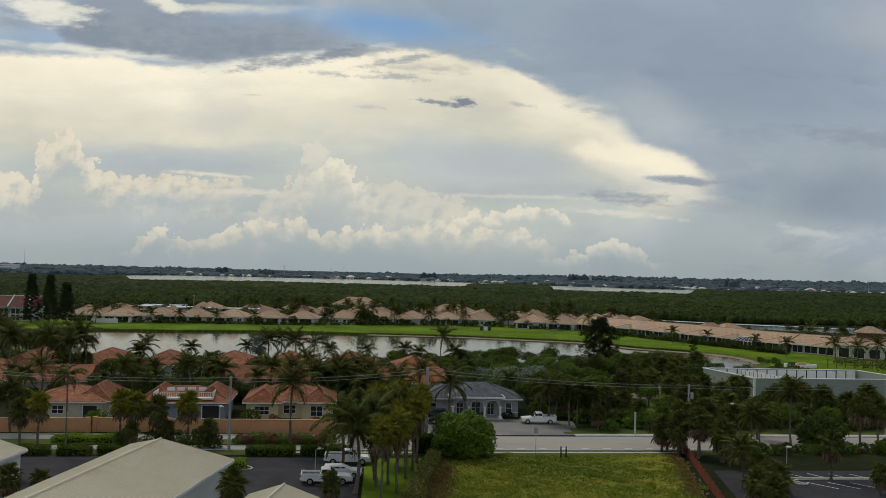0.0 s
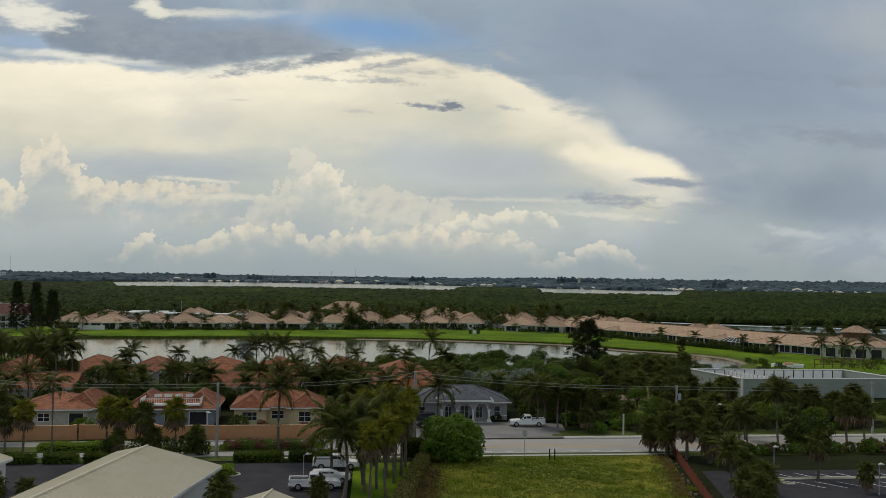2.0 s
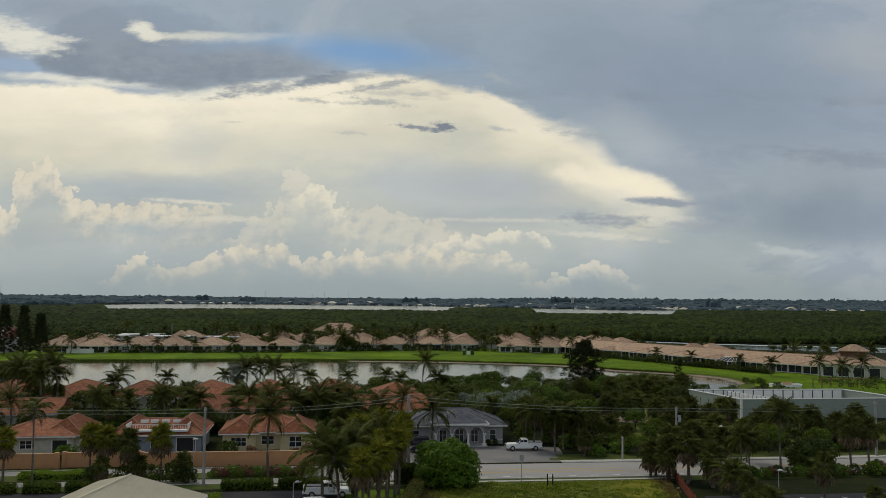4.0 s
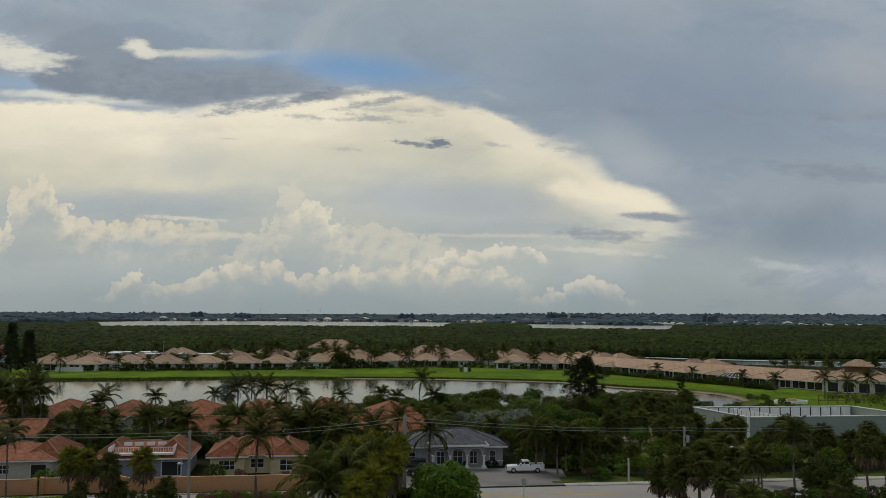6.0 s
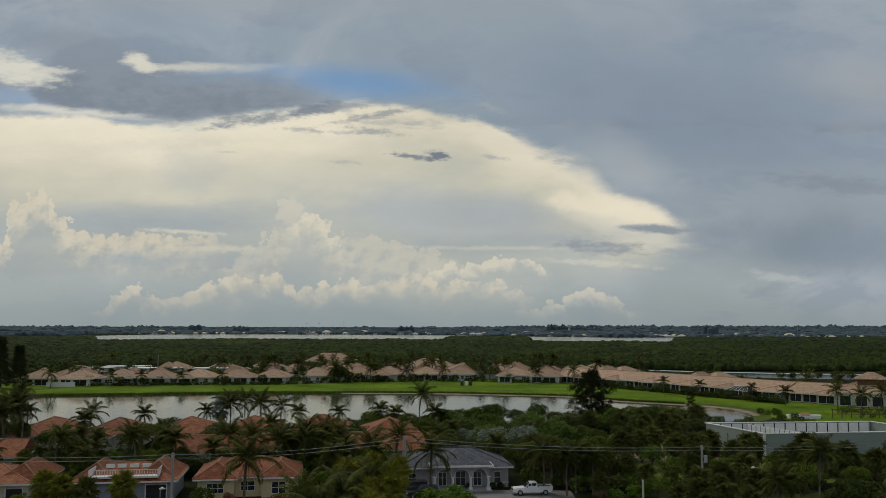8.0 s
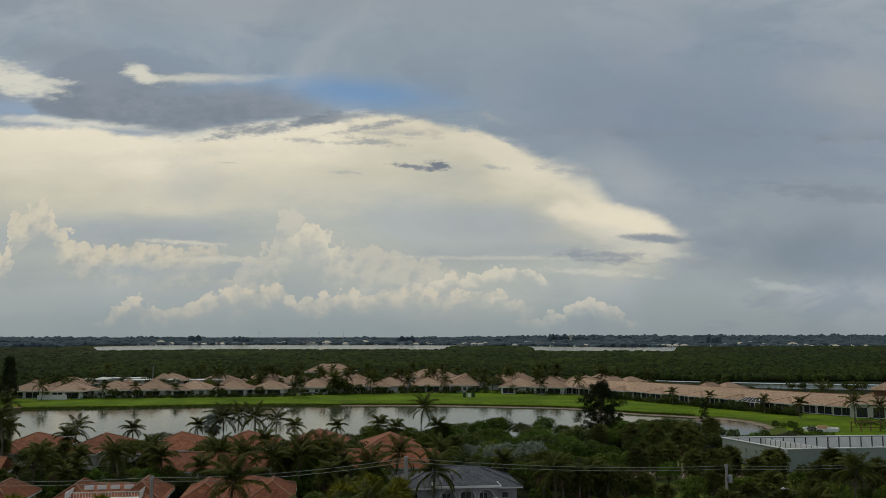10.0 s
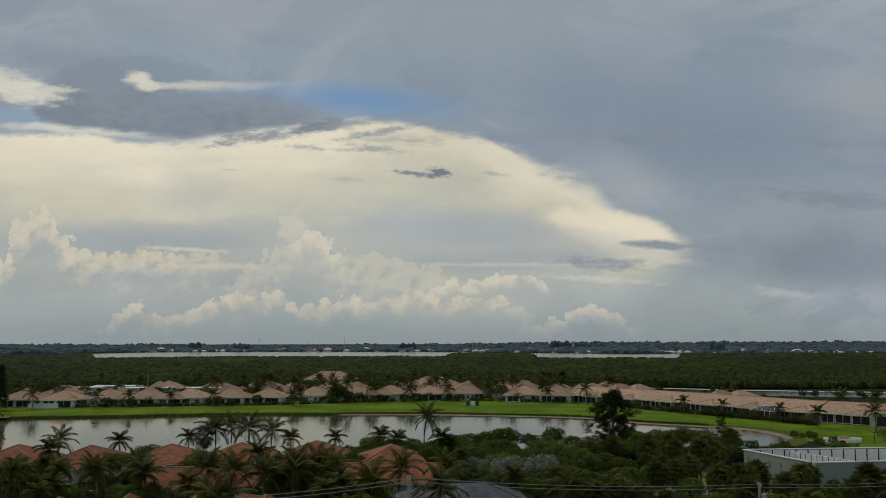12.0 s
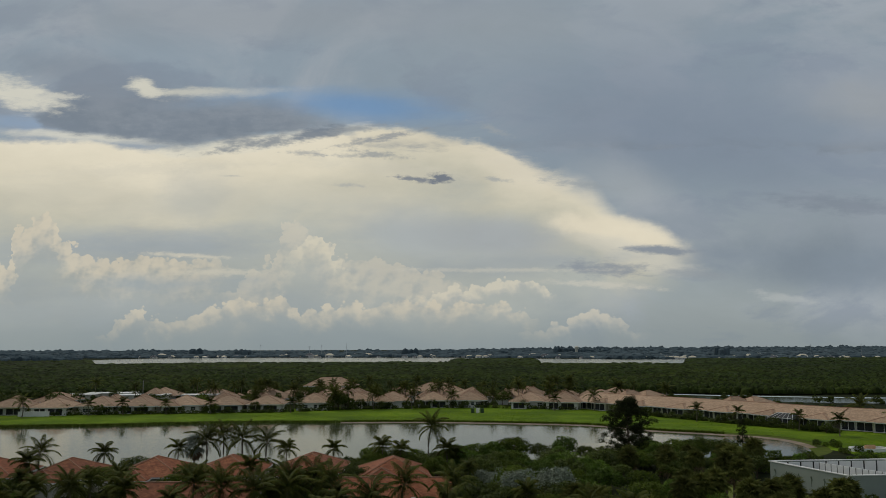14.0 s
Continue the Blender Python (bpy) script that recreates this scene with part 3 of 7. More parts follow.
def solid(name, bm, mat, label, category, kind="", m=None, group=""):
    ob = tagged(new(name, mesh_of(name, bm, mat) if isinstance(bm, bmesh.types.BMesh) else bm), label, category, group, kind)
    if m is not None:
        ob.matrix_basis = m
    return ob


def stuff(name, mesh, label, category):
    """Uncountable growth as one object."""
    return tagged(new(name, mesh), label, category, "", "stuff")


def box(bm, x0, x1, y0, y1, z0, z1):
    v = [bm.verts.new((x, y, z)) for z in (z0, z1) for x, y in ((x0, y0), (x1, y0), (x1, y1), (x0, y1))]
    for f in ((3, 2, 1, 0), (4, 5, 6, 7), (0, 1, 5, 4), (1, 2, 6, 5), (2, 3, 7, 6), (3, 0, 4, 7)):
        bm.faces.new([v[i] for i in f])


def boxes(*dims):
    bm = bmesh.new()
    for d in dims:
        box(bm, *d)
    return bm


def tube(bm, points, radii, sides=8, caps=True):
    """A round bar through points with a radius at each."""
    rings = []
    n = len(points)
    for i, (p, r) in enumerate(zip(points, radii)):
        a, b = Vector(points[max(i - 1, 0)]), Vector(points[min(i + 1, n - 1)])
        q = (b - a).to_track_quat("Z", "Y")
        rings.append([bm.verts.new(Vector(p) + q @ Vector((r * math.cos(2 * math.pi * k / sides), r * math.sin(2 * math.pi * k / sides), 0)))
                      for k in range(sides)])
    for a, b in zip(rings, rings[1:]):
        for k in range(sides):
            bm.faces.new((a[k], a[(k + 1) % sides], b[(k + 1) % sides], b[k]))
    if caps:
        bm.faces.new(rings[0][::-1])
        bm.faces.new(rings[-1])
    return bm


def sheet(name, outline, z, mat, label, category, holes=()):
    """A level sheet inside an outline, with holes left open."""
    bm = bmesh.new()
    edges = []
    for loop in (outline, *holes):
        vs = [bm.verts.new((x, y, z)) for x, y in loop]
        edges += [bm.edges.new((a, b)) for a, b in zip(vs, vs[1:] + vs[:1])]
    bmesh.ops.triangle_fill(bm, use_beauty=True, use_dissolve=False, edges=edges, normal=(0, 0, 1))
    for f in bm.faces:
        if f.normal.z < 0:
            f.normal_flip()
    return solid(name, bm, mat, label, category, "structure")


def smooth_loop(points, n=6):
    """A closed round line through points."""
    out, k = [], len(points)
    for i in range(k):
        p0, p1, p2, p3 = (Vector(points[(i + j - 1) % k]) for j in range(4))
        for s in range(n):
            t = s / n
            out.append(tuple(0.5 * (2 * p1 + (p2 - p0) * t + (2 * p0 - 5 * p1 + 4 * p2 - p3) * t * t + (3 * p1 - p0 - 3 * p2 + p3) * t ** 3)))
    return out


def road_y(x, across):
    """The road runs a little askew: its y at x, across from its middle."""
    return 125.6 + 0.1 * x + across


# ---- ground and water ----
lake = smooth_loop([(-150, 306), (-126, 318), (-97, 322), (-60, 329), (-20, 328), (5, 327), (30, 321), (52, 313), (66, 296),
                    (80, 286), (91, 276), (94, 262), (90, 246), (78, 236), (60, 234), (38, 238), (20, 236), (0, 226), (-20, 220),
                    (-48, 217), (-75, 218), (-100, 232), (-118, 252), (-140, 280)])
canal = [(112, 486), (150, 464), (186, 449), (222, 438), (300, 420), (420, 398), (420, 360), (300, 378), (205, 398), (172, 407), (150, 417), (118, 438)]
lagoon = [(-560, 1480), (-440, 1110), (-330, 1080), (-211, 1120), (-60, 1120), (40, 1110), (66, 1100), (100, 1090), (138, 1050), (230, 1030), (318, 1010),
          (420, 1040), (560, 1020), (900, 1060), (900, 1420), (560, 1480), (330, 1540), (120, 1640), (70, 1760), (-120, 1840), (-330, 1850),
          (-520, 1760), (-560, 1620)]
bay = [(-900, 1500), (-620, 1380), (-590, 1480), (-700, 1640), (-900, 1700)]


def grown(loop, d):
    out, n = [], len(loop)
    for i in range(n):
        a, b = Vector(loop[i - 1]), Vector(loop[(i + 1) % n])
        t = (b - a).normalized()
        out.append((loop[i][0] - t.y * d, loop[i][1] + t.x * d))
    return out


bank = grown(lake, 5.0)
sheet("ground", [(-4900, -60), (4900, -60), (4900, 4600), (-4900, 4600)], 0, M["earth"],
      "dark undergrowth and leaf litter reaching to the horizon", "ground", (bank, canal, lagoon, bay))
bm = bmesh.new()
rings = [[bm.verts.new((x, y, z)) for x, y in loop] for loop, z in ((bank, 0), (grown(lake, 2.4), -0.22), (lake, -0.5), (grown(lake, -4), -1.2))]
for a, b in zip(rings, rings[1:]):
    for i in range(len(a)):
        bm.faces.new((a[i - 1], a[i], b[i], b[i - 1]))
bare = [f for f in bm.faces if f.calc_center_median().x > -25 and f.calc_center_median().y > 254 and f.calc_center_median().z < -0.2]
bm2 = bm.copy()
bm2.faces.ensure_lookup_table()
spots = {tuple(round(c, 2) for c in f.calc_center_median()) for f in bare}
bmesh.ops.delete(bm2, geom=[f for f in bm2.faces if tuple(round(c, 2) for c in f.calc_center_median()) not in spots], context="FACES")
bmesh.ops.delete(bm, geom=bare, context="FACES")
bmesh.ops.recalc_face_normals(bm, faces=bm.faces)
bmesh.ops.recalc_face_normals(bm2, faces=bm2.faces)
solid("lake_bank", bm, M["reeds"], "low grassy lake bank sloping into the water", "lake bank", "structure")
solid("lake_bank_2", bm2, M["sand"], "bare sandy stretch of sloping lake bank", "lake bank", "structure")
sheet("water_lake", grown(lake, 0.6), -0.45, M["water"], "still grey lake reflecting the cloudy sky", "lake")
sheet("water_canal", grown(canal, -1.5), -0.3, M["chop"], "calm canal behind the villas", "canal")
sheet("water_lagoon", lagoon, -0.02, M["chop"], "wide pale lagoon beyond the mangroves", "lagoon")
sheet("water_bay", bay, -0.02, M["chop"], "pale lagoon inlet beyond the mangroves", "lagoon")

far_lawn = [(-200, 345), (-190, 322), (-150, 309)] + [p for p in grown(lake, 4.6) if p[1] > 246 and (p[0] > -128 or p[1] > 305) and not (p[0] < 60 and p[1] < 300)]
far_lawn = [(-200, 345), (-190, 318)] + sorted([p for p in far_lawn[3:] if p[0] < 60], key=lambda p: p[0]) + \
    sorted([p for p in far_lawn[3:] if p[0] >= 60], key=lambda p: -p[1]) + [(98, 228), (150, 228), (160, 262), (128, 282), (110, 302), (96, 334), (70, 380), (56, 384),
    (30, 404), (-24, 398), (-60, 382), (-110, 372), (-170, 372)]
sheet("lawn_far", far_lawn, 0.05, M["lawn"], "bright green mown lawn along the far lake shore", "lawn")
sheet("lawn_side", [(30, 149), (102, 155), (102, 176), (66, 177.4), (59.6, 197), (38, 197), (31, 178)], 0.04, M["drylawn"], "yellow-green lawn beside the walled yard", "lawn")
sheet("sand_patch", [(36, 176), (52, 172), (60, 176), (56, 184), (44, 186)], 0.06, M["sand"], "bare sandy patch of ground", "sand")


def strip(name, x0, x1, a, b, z, mat, label, category, n=24):
    """A strip of the roadside between two distances across the road."""
    bm = bmesh.new()
    rows = [[bm.verts.new((x, road_y(x, c), z)) for c in (a, b)] for x in np.linspace(x0, x1, n)]
    for p, q in zip(rows, rows[1:]):
        bm.faces.new((p[0], q[0], q[1], p[1]))
    return solid(name, bm, mat, label, category, "structure")


def raised(name, x0, x1, a, b, z, mat, label, category, n=24, kind="structure"):
    bm = bmesh.new()
    rows = [[bm.verts.new((x, road_y(x, c), h)) for c, h in ((a, 0), (a, z), (b, z), (b, 0))] for x in np.linspace(x0, x1, n)]
    for p, q in zip(rows, rows[1:]):
        for k in range(3):
            bm.faces.new((p[k], q[k], q[k + 1], p[k + 1]))
    bm.faces.new(rows[0])
    bm.faces.new(rows[-1][::-1])
    return solid(name, bm, mat, label, category, kind)


strip("road", -140, 160, -5.0, 5.2, 0.03, M["roadgrey"], "pale grey weathered asphalt road", "road")
raised("kerb_near", -140, 160, -5.25, -5.0, 0.15, M["concrete"], "low concrete kerb", "kerb")
raised("kerb_far", -140, 8, 5.2, 5.45, 0.15, M["concrete"], "low concrete kerb", "kerb")
raised("kerb_far_2", 22, 160, 5.2, 5.45, 0.15, M["concrete"], "low concrete kerb", "kerb")
raised("median", -140, -16, -1.9, 1.7, 0.15, M["verge"], "kerbed grass median with planting", "median")
strip("verge_near", -140, 160, -8.2, -5.25, 0.05, M["verge"], "grass verge beside the road", "verge")
strip("pavement_near", -20, 36, -6.9, -6.1, 0.07, M["concrete"], "narrow concrete footpath along the verge", "pavement")
strip("verge_far", 22, 160, 5.45, 12, 0.05, M["verge"], "shaded grass verge beside the road", "verge")
strip("pavement_far", 22, 160, 6.0, 7.3, 0.07, M["concrete"], "concrete footpath beside the road", "pavement")
strip("verge_far_2", -140, 0, 5.45, 6.6, 0.05, M["verge"], "thin grass verge under the garden wall", "verge")
for k in range(16):
    x = 9 + 3.1 * k
    strip("lane_mark", x, x + 1.1, -3.75, -3.55, 0.038, M["paint"], "white dash painted on the road", "road marking", 2)
for x0, x1, c in ((8, 30, 0.9), (8, 44, -0.9), (34, 60, 1.1), (60, 110, 0.2)):
    strip("lane_line", x0, x1, c, c + 0.26, 0.038, M["yellow"], "yellow line painted on the road", "road marking", 8)
sheet("driveway", [(-1, 131.6), (23, 134.2), (23.6, 146.5), (16, 147.2), (-1.5, 146.6)], 0.035, M["drive"], "patched grey asphalt forecourt", "driveway")
sheet("parking_west", [(-75, 96), (-55, 112), (-26, 113.4), (-9, 114.8), (-7.6, 90), (-75, 90)], 0.03, M["asphalt"], "dark asphalt parking lot", "parking lot")
sheet("parking_east", [(36.3, 112), (76, 115.5), (76, 90), (33.5, 90)], 0.03, M["asphalt"], "dark asphalt parking lot", "parking lot")
sheet("lawn_strip", [(-8.6, 114.6), (-1.2, 115.4), (-2.4, 90), (-7.2, 90)], 0.04, M["lawn"], "narrow bright lawn beside the parking lot", "lawn")
sheet("street_inner", [(-100, 178), (-52, 182), (-48, 178.5), (-96, 173.5)], 0.03, M["drive"], "grey residential street between houses", "road")

# ---- the open field ----
def field_height(x, y):
    return 0.10 + 0.16 * noise.noise((x * 0.25, y * 0.25, 0)) + 0.08 * noise.noise((x * 0.9, y * 0.9, 4))


bm = bmesh.new()
grid = []
for j in range(46):
    y = 84 + j * 0.78
    left, right = -1.0 + 0.04 * (y - 95), 31.0 + 0.17 * (y - 98)
    grid.append([bm.verts.new((left + (right - left) * i / 60, y + 0.1 * (left + (right - left) * i / 60 - 16) * (j / 45), 0))
                 for i in range(61)])
for row in grid:
    for v in row:
        v.co.z = max(0.02, field_height(v.co.x, v.co.y))
for a, b in zip(grid, grid[1:]):
    for i in range(60):
        bm.faces.new((a[i], a[i + 1], b[i + 1], b[i]))
solid("field", bm, M["field"], "rough open field of weedy yellow-green grass", "field", "structure")


def tufts(n, place, height, spread, blades, seed):
    """Blades of grass in tufts: arrays for one mesh."""
    r = random.Random(seed)
    verts, faces = [], []
    for _ in range(n):
        x, y, z = place(r)
        s = r.uniform(0.5, 1.25)
        for _ in range(blades):
            a, w = r.uniform(0, 6.283), 0.05 * s + 0.02
            h, lean = height * s * r.uniform(0.6, 1.1), spread * s * r.uniform(0.3, 1)
            bx, by = x + r.gauss(0, spread * 0.5), y + r.gauss(0, spread * 0.5)
            c, q = math.cos(a), math.sin(a)
            i = len(verts)
            verts += [(bx - q * w, by + c * w, z - 0.03), (bx + q * w, by - c * w, z - 0.03), (bx + c * lean, by + q * lean, z + h)]
            faces.append((i, i + 1, i + 2))
    return verts, faces


def in_field(r):
    y = r.uniform(92, 119)
    x = r.uniform(-0.6 + 0.04 * (y - 95), 30.6 + 0.17 * (y - 98))
    return x, y + 0.1 * (x - 16) * (y - 84) / 35, max(0.02, field_height(x, y))


stuff("field_grass", raw_mesh("field_grass", *tufts(16000, in_field, 0.14, 0.24, 5, 5), material("weed blades", (0.200, 0.255, 0.020), (0.34, 0.32, 0.042), 0.3, 0.9, island=0.45, thin=0.25, c3=(0.09, 0.135, 0.015), world_space=True)),
      "tufts of weedy grass over the field", "grass")


def field_edge(r):
    y = r.uniform(92, 120)
    if r.random() < 0.62:
        x = -0.4 + 0.04 * (y - 95) + abs(r.gauss(0, 1.3))
    else:
        x = 30.8 + 0.17 * (y - 98) - abs(r.gauss(0, 0.9))
    return x, y + 0.1 * (x - 16) * (y - 84) / 35, max(0.02, field_height(x, y))


stuff("dry_grass", raw_mesh("dry_grass", *tufts(4200, field_edge, 0.22, 0.26, 5, 6), M["drygrass"]), "dry brown grass along both edges of the field", "grass")


def weed_spot(r):
    cx, cy = WEEDS[int(r.random() * len(WEEDS))]
    x, y = r.gauss(cx, 0.5), r.gauss(cy, 0.5)
    return x, y, max(0.02, field_height(x, y))


q = random.Random(44)
WEEDS = [(q.uniform(2, 32), q.uniform(93, 119)) for _ in range(95)] + [(5.5 + 0.1 * k, 113 + 0.35 * k) for k in range(6)]
stuff("tall_weeds", raw_mesh("tall_weeds", *tufts(2600, weed_spot, 0.30, 0.3, 5, 7), material("tall weed leaf", (0.13, 0.19, 0.016), (0.24, 0.26, 0.034), 0.4, 0.9, island=0.45, thin=0.25, spec=0.1)), "clumps of taller green weeds in the field", "weeds")


# ---- houses ----
def ring_walls(bm, x0, x1, y0, y1, h, th, holes):
    """Four walls with openings cut through. holes: (side, from, to, z0, z1), side s n w e, measured along x or y."""
    for side in "snwe":
        along_x = side in "sn"
        a, b = (x0, x1) if along_x else (y0 + th, y1 - th)
        c0, c1 = {"s": (y0, y0 + th), "n": (y1 - th, y1), "w": (x0, x0 + th), "e": (x1 - th, x1)}[side]

        def put(p, q, z0, z1):
            if q - p > 0.01 and z1 - z0 > 0.01:
                box(bm, *((p, q, c0, c1) if along_x else (c0, c1, p, q)), z0, z1)
        at_ = a
        for _, p, q, z0, z1 in sorted(k for k in holes if k[0] == side):
            put(at_, p, 0, h)
            put(p, q, 0, z0)
            put(p, q, z1, h)
            at_ = q
        put(at_, b, 0, h)


def roof_mesh(bm, x0, x1, y0, y1, z, rise, kind, caps, over=0.6):
    """A hip or gable roof with a fascia over a rectangle; its ridge and hip lines go to caps."""
    x0, x1, y0, y1 = x0 - over, x1 + over, y0 - over, y1 + over
    w, d = x1 - x0, y1 - y0
    turn = kind.endswith("y")
    half = (w if turn else d) / 2
    end = 0.0 if kind.startswith("gable") else half
    cx, cy = (x0 + x1) / 2, (y0 + y1) / 2
    if kind.startswith("hip"):
        end = min(end, (d if turn else w) / 2 - 0.15)
    r = [(cx, y0 + end), (cx, y1 - end)] if turn else [(x0 + end, cy), (x1 - end, cy)]
    low_ = [bm.verts.new((x, y, z - 0.12)) for x, y in ((x0, y0), (x1, y0), (x1, y1), (x0, y1))]
    up = [bm.verts.new((x, y, z + 0.12)) for x, y in ((x0, y0), (x1, y0), (x1, y1), (x0, y1))]
    a, b = [bm.verts.new((*p, z + 0.12 + rise)) for p in r]
    bm.faces.new(low_[::-1])
    for i in range(4):
        bm.faces.new((low_[i], low_[(i + 1) % 4], up[(i + 1) % 4], up[i]))
    if turn:
        for f in ((up[0], up[1], a), (up[1], up[2], b, a), (up[2], up[3], b), (up[3], up[0], a, b)):
            bm.faces.new(f)
        hips = ((a, up[0]), (a, up[1]), (b, up[2]), (b, up[3]))
    else:
        for f in ((up[0], up[1], b, a), (up[1], up[2], b), (up[2], up[3], a, b), (up[3], up[0], a)):
            bm.faces.new(f)
        hips = ((a, up[0]), (a, up[3]), (b, up[1]), (b, up[2]))
    up_ = Vector((0, 0, 0.03))
    caps.append((a.co + up_, b.co + up_))
    if kind.startswith("hip"):
        caps += [(p.co + up_, q.co + up_) for p, q in hips]


def lattice(us, zs, d0, d1, horizontal):
    """One connected frame of bars: the odd cells of a grid stay open."""
    bm = bmesh.new()

    def corner(u, d, z):
        return bm.verts.new((u, d, z) if horizontal else (d, u, z))
    near, far = ([[corner(u, d, z) for z in zs] for u in us] for d in (d0, d1))
    full = {(i, j) for i in range(len(us) - 1) for j in range(len(zs) - 1) if not (i % 2 and j % 2)}
    for i, j in full:
        bm.faces.new((near[i][j], near[i + 1][j], near[i + 1][j + 1], near[i][j + 1]))
        bm.faces.new((far[i][j + 1], far[i + 1][j + 1], far[i + 1][j], far[i][j]))
        for (k, l), (p, q) in (((i - 1, j), ((i, j + 1), (i, j))), ((i + 1, j), ((i + 1, j), (i + 1, j + 1))),
                               ((i, j - 1), ((i, j), (i + 1, j))), ((i, j + 1), ((i + 1, j + 1), (i, j + 1)))):
            if (k, l) not in full:
                bm.faces.new((near[p[0]][p[1]], far[p[0]][p[1]], far[q[0]][q[1]], near[q[0]][q[1]]))
    bmesh.ops.recalc_face_normals(bm, faces=bm.faces)
    return bm


def window(parent, side, a, b, z0, z1, wall, style, box_dims):
    """A frame with its pane in an opening; style: window, lanai, door, garage."""
    x0, x1, y0, y1 = box_dims
    th = wall
    horizontal = side in "sn"
    face = {"s": y0, "n": y1, "w": x0, "e": x1}[side]
    inward = 1 if side in "sw" else -1
    p0, p1 = sorted((face + inward * 0.04, face + inward * (th - 0.02)))
    g0, g1 = sorted((face + inward * 0.11, face + inward * 0.14))

    def dims(u0, u1, d0, d1, s0, s1):
        return (u0, u1, d0, d1, s0, s1) if horizontal else (d0, d1, u0, u1, s0, s1)
    f = 0.14 if style == "lanai" else 0.07
    n = max(1, round((b - a) / (2.3 if style == "lanai" else 0.9))) if style != "garage" else 1
    us = [a + 0.003]
    for k in range(n):
        us += [a + (b - a) * k / n + (f if k == 0 else f / 2), a + (b - a) * (k + 1) / n - (f if k == n - 1 else f / 2)]
    us.append(b - 0.003)
    zs = [z0 + 0.003, z0 + f, z1 - f, z1 - 0.003]
    if style == "window":
        zs[2:2] = [(z0 + z1) / 2 - 0.03, (z0 + z1) / 2 + 0.03]
    bm = lattice(us, zs, p0, p1, horizontal)
    name = {"window": "window", "lanai": "screened_porch", "door": "door", "garage": "garage_door"}[style]
    w = part(name, bm, M["trim"], parent)
    if style == "garage":
        part("panel", boxes(*(dims(a + f, b - f, g0, g1, z0 + f + k * (z1 - z0 - 2 * f) / 4, z0 + f + (k + 1) * (z1 - z0 - 2 * f) / 4 - 0.03) for k in range(4))), M["white"], w)
    else:
        part("screen" if style == "lanai" else "pane", boxes(dims(a + f, b - f, g0, g1, z0 + f, z1 - f)), M["screen" if style == "lanai" else "glass"], w)
    return w


def house(name, label, volumes, openings, roof, wall, m, group="", category="house", over=0.6, chimney=None, cap="cap"):
    """volumes: (x0, x1, y0, y1, height, rise, roof kind); openings: (volume, side, from, to, z0, z1, style)."""
    h = base(name, label, category, m, group)
    for i, (x0, x1, y0, y1, hh, rise, kind) in enumerate(volumes):
        bm = bmesh.new()
        ring_walls(bm, x0, x1, y0, y1, hh, 0.25, [(o[1], o[2], o[3], o[4], o[5]) for o in openings if o[0] == i])
        body = part("wall", bm, M[wall], h)
        caps = []
        bm = bmesh.new()
        roof_mesh(bm, x0, x1, y0, y1, hh, rise, kind, caps, over)
        top = part("roof", bm, M[roof], h)
        bm = bmesh.new()
        for p, q in caps:
            tube(bm, (p, q), (0.09, 0.09), 5)
        part("ridge_cap", bm, M[cap], top)
        o = over + 0.02
        part("fascia", boxes((x0 - o, x1 + o, y0 - o, y0 - o + 0.05, hh - 0.14, hh + 0.08), (x0 - o, x1 + o, y1 + o - 0.05, y1 + o, hh - 0.14, hh + 0.08),
                             (x0 - o, x0 - o + 0.05, y0 - o + 0.05, y1 + o - 0.05, hh - 0.14, hh + 0.08),
                             (x1 + o - 0.05, x1 + o, y0 - o + 0.05, y1 + o - 0.05, hh - 0.14, hh + 0.08)), M["trim"], top)
        for o in openings:
            if o[0] == i:
                window(h, *o[1:6], 0.25, o[6], (x0, x1, y0, y1))
    return h


LAKE = "villas on the far shore"
far_a = house("villa", "pale peach tiled villa with white walls and a dark screened porch",
              [(-6.2, 6.2, -7, 7, 2.8, 3.1, "hipy"), (-6.0, 1.5, 3, 14, 2.8, 3.3, "hipy")],
              [(0, "s", -5.2, -1.2, 0.1, 2.5, "lanai"), (0, "s", -0.4, 4.8, 0.1, 2.5, "lanai"), (0, "w", -5, -3, 0.9, 2.2, "window"), (0, "e", -4, -2.4, 0.9, 2.2, "window"),
               (1, "w", 5, 7, 0.9, 2.2, "window")], "peach", "white", pose(-130.7, 366.5, 0), LAKE, over=1.2)
far_b = house("villa", "pale peach tiled villa with plain white lakeside wall and windows",
              [(-6.0, 6.0, -7, 7, 2.9, 3.2, "hipy"), (-1.5, 5.8, 2, 13.5, 2.9, 3.3, "hipy")],
              [(0, "s", -4.6, -1.6, 0.9, 2.2, "window"), (0, "s", 0.6, 1.9, 0.9, 2.2, "window"), (0, "s", 2.5, 5.2, 0.9, 2.2, "window"), (0, "w", -5, -3.4, 0.9, 2.2, "window"),
               (0, "e", -5, -3.4, 0.9, 2.2, "window")], "peach", "white", pose(-115.8, 370.5, 0), LAKE, over=1.2)
far_c = house("villa", "pale peach tiled villa with blank white gable side and dark porch",
              [(-6.4, 6.4, -6, 8, 2.8, 3.2, "hipx"), (-6.2, -0.5, -9.5, -2, 2.7, 2.2, "hipy")],
              [(1, "s", -5.6, -1.1, 0.1, 2.4, "lanai"), (0, "s", 3.4, 5.2, 0.9, 2.2, "window"), (0, "w", 0, 2, 0.9, 2.2, "window"), (0, "e", 0, 2, 0.9, 2.2, "window")],
              "peach", "white", pose(-86.9, 375.5, 0), LAKE, over=1.2)
